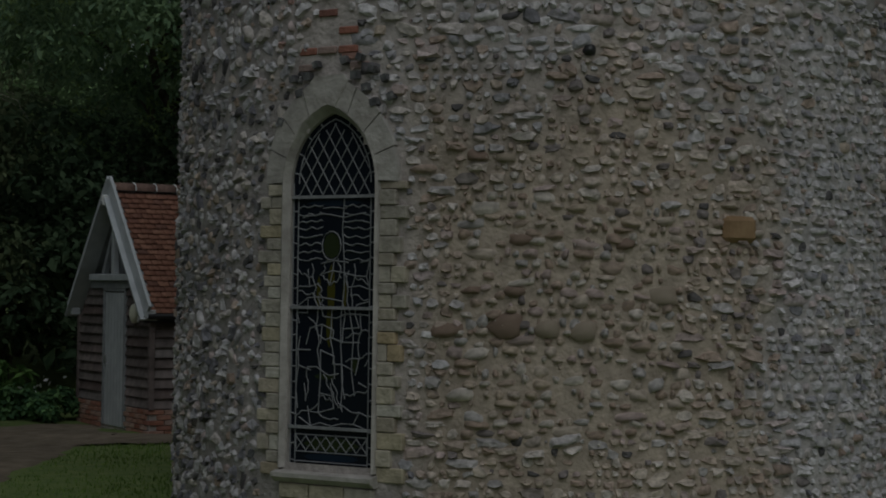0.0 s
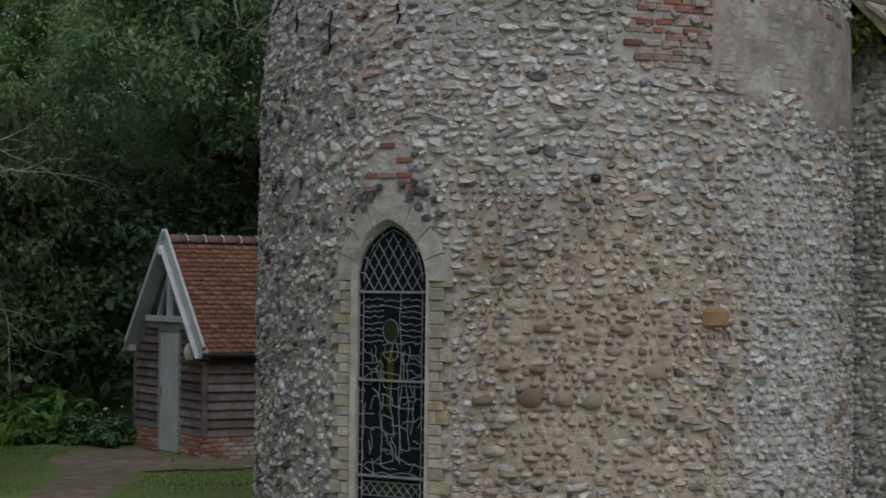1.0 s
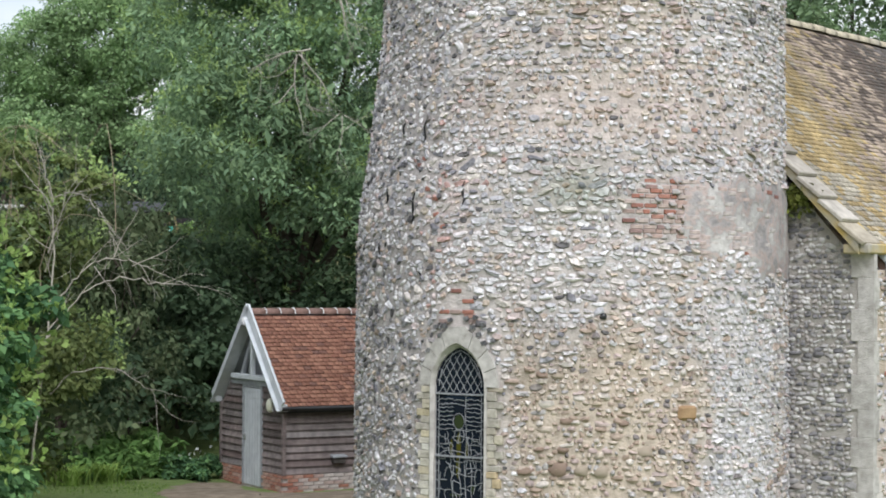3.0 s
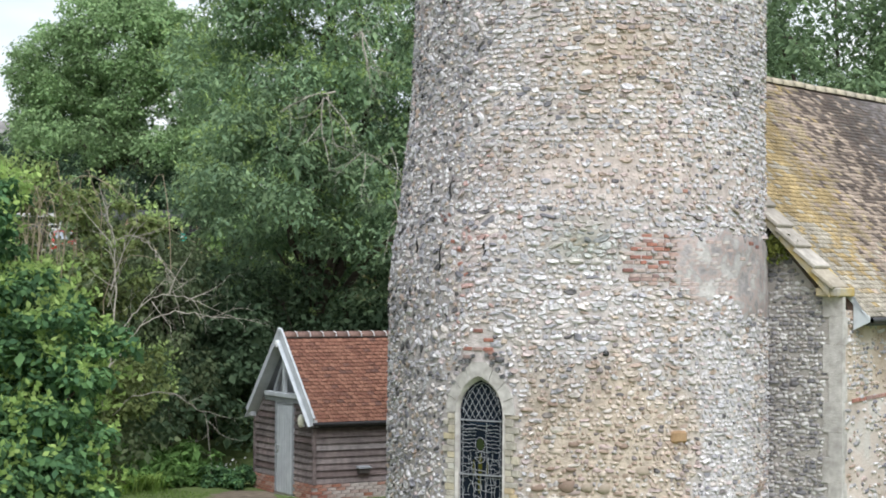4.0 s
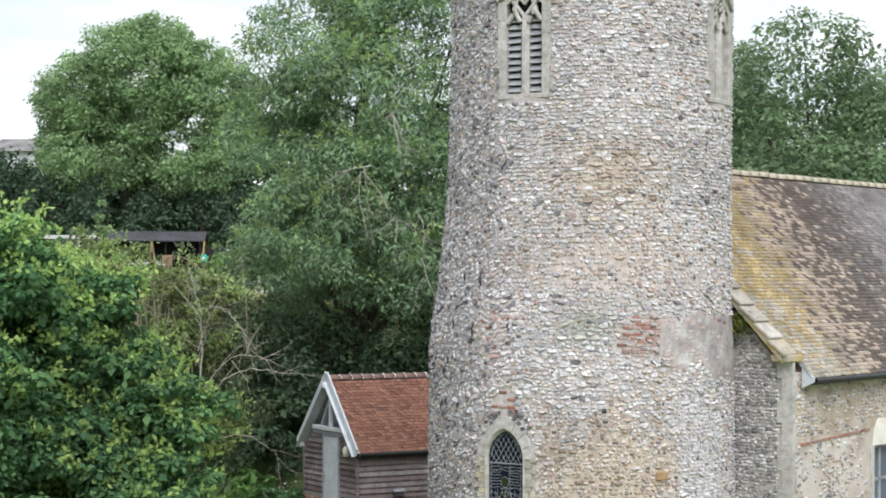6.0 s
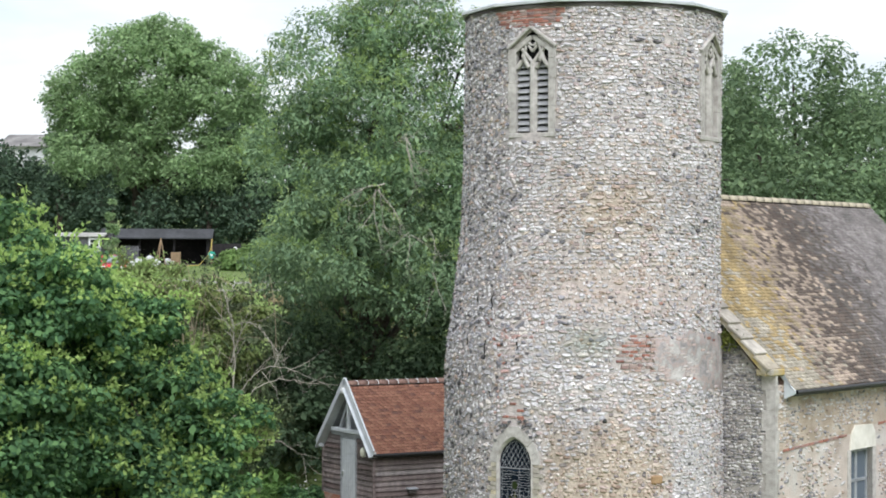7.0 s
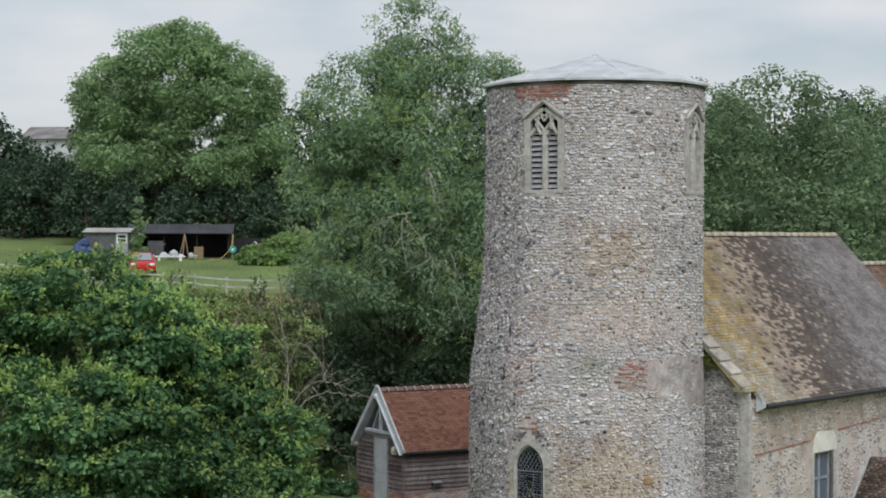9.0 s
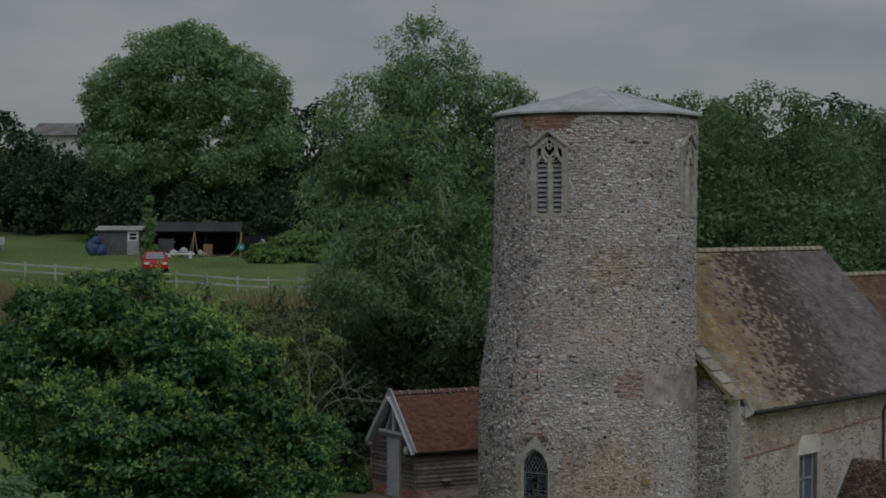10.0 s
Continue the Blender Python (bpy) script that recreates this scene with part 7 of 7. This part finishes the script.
for s in (-1, 1):
    part("headlight", box_bm(min(s * 0.42, s * 0.72), max(s * 0.42, s * 0.72), -1.97, -1.88, 0.62, 0.76, 0.02), M_white, car)
    part("side_window", prism_bm([(s * 0.735, -0.75, 0.98), (s * 0.735, 1.3, 0.98), (s * 0.635, 1.0, 1.34), (s * 0.635, -0.35, 1.34)], (s * 0.012, 0, 0.003)), M_screen, car)
    part("wing_mirror", box_bm(min(s * 0.80, s * 0.98), max(s * 0.80, s * 0.98), -0.75, -0.62, 0.95, 1.07, 0.02), M_red, car)
    for y in (-1.25, 1.2):
        wb = bmesh.new()
        bmesh.ops.create_cone(wb, cap_ends=True, segments=18, radius1=0.29, radius2=0.29, depth=0.18, matrix=Matrix.Translation((s * 0.74, y, 0.29)) @ Matrix.Rotation(math.pi / 2, 4, 'Y'))
        wh = part("wheel", wb, M_black, car)
        hb = bmesh.new()
        bmesh.ops.create_cone(hb, cap_ends=True, segments=14, radius1=0.17, radius2=0.14, depth=0.04, matrix=Matrix.Translation((s * 0.84, y, 0.29)) @ Matrix.Rotation(s * math.pi / 2, 4, 'Y'))
        part("rim", hb, M_steel, wh)

# things standing in and before the barn
def yard(x, y):
    return pose(x, y, gz(x, y))


M_timber = mat("raw_timber", [(0.3, (0.22, 0.15, 0.09)), (0.7, (0.31, 0.22, 0.14))], scale=6)
st = thing("step_ladder", yard(-23.1, 90.6), "wooden step ladder standing open", "ladder")
for dx, dy in ((-0.42, 0), (0.34, 0), (-0.1, -0.35)):
    part("leg", beam_bm((dx, dy, 0), (0.0, 0.1, 1.95), 0.07, 0.06), M_timber if dx < 0.4 else M_grey_dark, st)
crate = thing("wooden_crate", yard(-22.1, 91.0), "upright slatted wooden crate", "crate")
part("box", solid([(-0.32, 0.32, 0, 0.5, 0, 0.95)]), M_timber, crate)
for k in range(5):
    part("slat", box_bm(-0.34, 0.34, -0.03, -0.005, 0.05 + k * 0.19, 0.19 + k * 0.19), M_timber, crate)
hose = thing("hose_reel", yard(-19.7, 90.8), "green hose reel with a yellow hose", "hose")
bm = bmesh.new()
bmesh.ops.create_cone(bm, cap_ends=True, segments=20, radius1=0.27, radius2=0.27, depth=0.14, matrix=Matrix.Translation((0.2, 0, 0.85)) @ Matrix.Rotation(math.pi / 2, 4, 'X'))
part("reel", bm, mat("turquoise_plastic", [(0.3, (0.03, 0.30, 0.24)), (0.7, (0.05, 0.38, 0.30))], rough=0.4, bump=0), hose)
bm = bmesh.new()
bmesh.ops.create_cone(bm, cap_ends=True, segments=16, radius1=0.09, radius2=0.09, depth=0.17, matrix=Matrix.Translation((0.2, 0, 0.85)) @ Matrix.Rotation(math.pi / 2, 4, 'X'))
part("hub", bm, M_white, hose)
v, f = tubes([[((0.25, -0.05, 2.0), 0.035), ((0.15, -0.05, 1.3), 0.035), ((-0.1, -0.1, 0.7), 0.035), ((-0.7, -0.2, 0.12), 0.035), ((-1.6, -0.3, 0.06), 0.035)]], 6)
link("hose", raw("hose", v, f, mat("yellow_hose", [(0.3, (0.50, 0.38, 0.10)), (0.7, (0.60, 0.46, 0.14))], bump=0), True), hose, "yellow hose")
part("stand", box_bm(0.15, 0.25, 0.02, 0.1, 0, 2.0), M_timber, hose)


def lathe(prof, n=14):
    v = [(r * math.cos(2 * math.pi * i / n), r * math.sin(2 * math.pi * i / n), z) for r, z in prof for i in range(n)]
    f = [(k * n + i, k * n + (i + 1) % n, (k + 1) * n + (i + 1) % n, (k + 1) * n + i) for k in range(len(prof) - 1) for i in range(n)]
    return v, f


pv, pf = lathe([(0.001, 0.02), (0.17, 0.0), (0.22, 0.38), (0.25, 0.40), (0.24, 0.43), (0.20, 0.42), (0.17, 0.30), (0.001, 0.29)])
pot_me = raw("plant_pot", pv, pf, M_white, True)
for k, (x, y, s) in enumerate(((-24.3, 89.6, 1.0), (-23.7, 89.4, 1.1), (-25.4, 89.8, 0.9), (-22.2, 89.8, 0.8), (-27.1, 88.9, 1.0))):
    o = tagged(link("plant_pot", pot_me), "white plant pot on the yard", "pot", "yard pots")
    o.matrix_world = yard(x, y) @ Matrix.Scale(s, 4)
slab = tagged(link("stone_bench", None), "low white bench slab before the barn", "bench")
slab.matrix_world = yard(-23.8, 88.6)
part("seat", box_bm(-1.2, 1.0, -0.2, 0.2, 0.26, 0.36, 0.02), M_white, slab)
for x in (-0.9, 0.7):
    part("leg", box_bm(x - 0.1, x + 0.1, -0.15, 0.15, -0.1, 0.26), M_white, slab)
bin_ = thing("tarpaulin_bundle", yard(-30.6, 90.0), "lumpy blue tarpaulin bundle beside the hut", "tarpaulin")
M_blue = mat("blue_tarpaulin", [(0.3, (0.035, 0.06, 0.16)), (0.7, (0.07, 0.11, 0.24))], scale=4, rough=0.5, bump=0.3, bump_scale=6)
rb = np.random.default_rng(17)
for cx, cz, rx, rz in ((-0.2, 0.6, 0.55, 0.65), (0.45, 0.42, 0.4, 0.45), (0.1, 1.15, 0.32, 0.35)):
    bm = bmesh.new()
    bmesh.ops.create_icosphere(bm, subdivisions=3, radius=1)
    ph = rb.uniform(0, 6, 6)
    for w in bm.verts:
        k = 1 + 0.12 * math.sin(5 * w.co.x + ph[0]) * math.sin(4 * w.co.z + ph[1]) + 0.08 * math.sin(9 * w.co.y + 7 * w.co.z + ph[2])
        w.co = Vector((cx + w.co.x * rx * k, w.co.y * 0.4 * k, max(0, cz + w.co.z * rz * k)))
    part("sheet_fold", bm, M_blue, bin_)
for k in range(2):
    ch = thing("garden_chair", yard(-38.6 - k * 0.95, 93.0), "pale garden chair on the field edge", "chair", "field chairs")
    part("seat", box_bm(-0.3, 0.3, -0.3, 0.25, 0.40, 0.46, 0.01), M_fence, ch)
    part("backrest", box_bm(-0.3, 0.3, 0.22, 0.27, 0.46, 1.0, 0.01), M_fence, ch)
    for x in (-0.27, 0.27):
        for y in (-0.27, 0.22):
            part("leg", box_bm(x - 0.03, x + 0.03, y - 0.03, y + 0.03, -0.05, 0.40), M_fence, ch)
bike = thing("plant_arch", yard(-17.9, 91.4), "white tubular plant arch against the fence", "arch")
v, f = tubes([[((-0.5, 0, 0), 0.04), ((-0.35, 0, 1.2), 0.04), ((0.0, 0, 1.5), 0.04), ((0.35, 0, 1.2), 0.04), ((0.5, 0, 0), 0.04)]], 6)
link("arch", raw("arch", v, f, M_white, True), bike)
v, f = tubes([[((-0.7, 0, 0.6), 0.04), ((0.6, 0, 0.75), 0.04)], [((0.0, 0, 0.2), 0.03), ((0.1, 0, 1.5), 0.03)]], 6)
link("brace", raw("brace", v, f, M_white, True), bike)
panel = thing("leaning_panel", yard(-25.4, 91.6), "dark slatted panel leaning inside the barn", "panel")
for k in range(7):
    part("slat", box_bm(-0.6 + k * 0.17, -0.46 + k * 0.17, -0.02, 0.02, 0.0, 1.35), M_hut, panel)
for z in (0.25, 1.05):
    part("rail", box_bm(-0.62, 0.72, 0.025, 0.06, z, z + 0.09), M_hut, panel)
pole = thing("yellow_pole", yard(-26.6, 91.2), "upright yellow plastic pole by the barn", "pole")
v, f = tubes([[((0, 0, 0), 0.05), ((0.02, 0, 0.8), 0.05), ((0.0, 0, 1.5), 0.045)]], 8)
link("shaft", raw("shaft", v, f, mat("yellow_plastic", [(0.3, (0.50, 0.36, 0.05)), (0.7, (0.60, 0.45, 0.08))], rough=0.45, bump=0), True), pole)
sack_mat = mat("grey_white_sack", [(0.3, (0.42, 0.43, 0.46)), (0.7, (0.60, 0.60, 0.62))], scale=5, bump=0.4, bump_scale=8)
for k, (x, y, s_) in enumerate(((-24.7, 91.0, 1.0), (-24.0, 91.3, 1.25), (-23.3, 90.0, 0.8), (-22.7, 91.5, 0.9))):
    bm = bmesh.new()
    bmesh.ops.create_icosphere(bm, subdivisions=2, radius=1)
    for w in bm.verts:
        q = 1 + 0.14 * math.sin(4 * w.co.x + k) * math.sin(5 * w.co.z + 2 * k)
        w.co = Vector((w.co.x * 0.36 * q, w.co.y * 0.28 * q, max(0.0, 0.26 + w.co.z * 0.32 * q)))
    me = bpy.data.meshes.new("filled_sack")
    bm.to_mesh(me)
    bm.free()
    me.materials.append(sack_mat)
    o = tagged(link("filled_sack", me), "lumpy pale sack on the barn yard", "sack", "yard sacks")
    o.matrix_world = yard(x, y) @ Matrix.Rotation(k * 1.3, 4, 'Z') @ Matrix.Scale(s_, 4)
# narrow conifer beside the hut
tree("conifer", (-26.3, 88.8), [(0, 0, 0.8, 0.62), (0, 0, 1.8, 0.58), (0, 0, 2.8, 0.48), (0, 0, 3.8, 0.36), (0, 0, 4.7, 0.24)], "narrow dark conifer between hut and barn", M_oak, 4500, 0.2, 0.1, 0.07, 95, "conifer", sub=16)
M_garden = leaf_mat("garden_leaf", (0.17, 0.28, 0.10), (0.23, 0.35, 0.125), (0.30, 0.43, 0.155), 0.5)
g1 = tree("garden_shrub", (-16.6, 84.5), [(0, 0, 0.9, 0.9), (1.0, 0, 0.8, 0.8), (-0.9, 0.2, 0.7, 0.8)], "leafy green shrub beside the barn", M_garden, 3600, 0.22, 0.14, 0.05, 96, "shrub", "garden shrubs", sub=18)
for x, y, s in ((-15.4, 88.4, 1.5), (-17.2, 88.0, 1.0), (-12.6, 88.0, 1.5), (-14.0, 86.0, 0.9), (-10.8, 89, 1.5)):
    copy_thing(g1, pose(x, y, gz(x, y) - 0.1, 0, 0, x * 40) @ Matrix.Scale(s, 4))

# far house on the crest
house = thing("far_house", pose(-44.2, 150, gz(-44.2, 150), 0, 0, -6), "pale rendered house with a grey roof on the crest", "house")
hz = 20.4 - gz(-44.2, 150)
part("wall", solid([(-4.5, 4.0, 0, 7, -1, hz - 1.4)]), mat("pale_grey_render", [(0.3, (0.42, 0.43, 0.44)), (0.7, (0.50, 0.51, 0.52))], scale=2), house)
part("roof", prism_bm([(-4.9, -0.5, hz - 1.5), (-4.9, 3.5, hz), (-4.9, 7.5, hz - 1.5)], (9.3, 0, 0)), mat("grey_house_roof", [(0.3, (0.15, 0.145, 0.14)), (0.7, (0.21, 0.20, 0.195))], scale=3), house, "shallow grey roof")
for x in (2.2,):
    wn_ = part("window", box_bm(x - 0.5, x + 0.5, -0.03, 0.0, hz - 3.2, hz - 2.0), M_grey_dark, house)
    part("pane", box_bm(x - 0.43, x + 0.43, -0.04, -0.03, hz - 3.13, hz - 2.07), M_glass, wn_)
# farm track across the bank
def track():
    t = np.linspace(0, 1, 40)
    px, py = -60 + 45 * t, 55.5 - 3.0 * t + 0.5 * np.sin(t * 9)
    rows = []
    for s in (-1.0, -0.5, 0, 0.5, 1.0):
        q = np.stack([px, py + s * 1.2], -1)
        rows.append(np.c_[q, height(q[:, 0], q[:, 1]) + bumps(q[:, 0], q[:, 1]) + 0.12 - 0.1 * abs(s)])
    v = np.stack(rows, 1).reshape(-1, 3)
    i, j = np.meshgrid(np.arange(39), np.arange(4), indexing='ij')
    f = np.stack([i * 5 + j, (i + 1) * 5 + j, (i + 1) * 5 + j + 1, i * 5 + j + 1], -1).reshape(-1, 4)
    return raw("track", v, f, M_earth, True)


tagged(link("track", track()), "pale farm track along the foot of the field", "track", kind="structure")
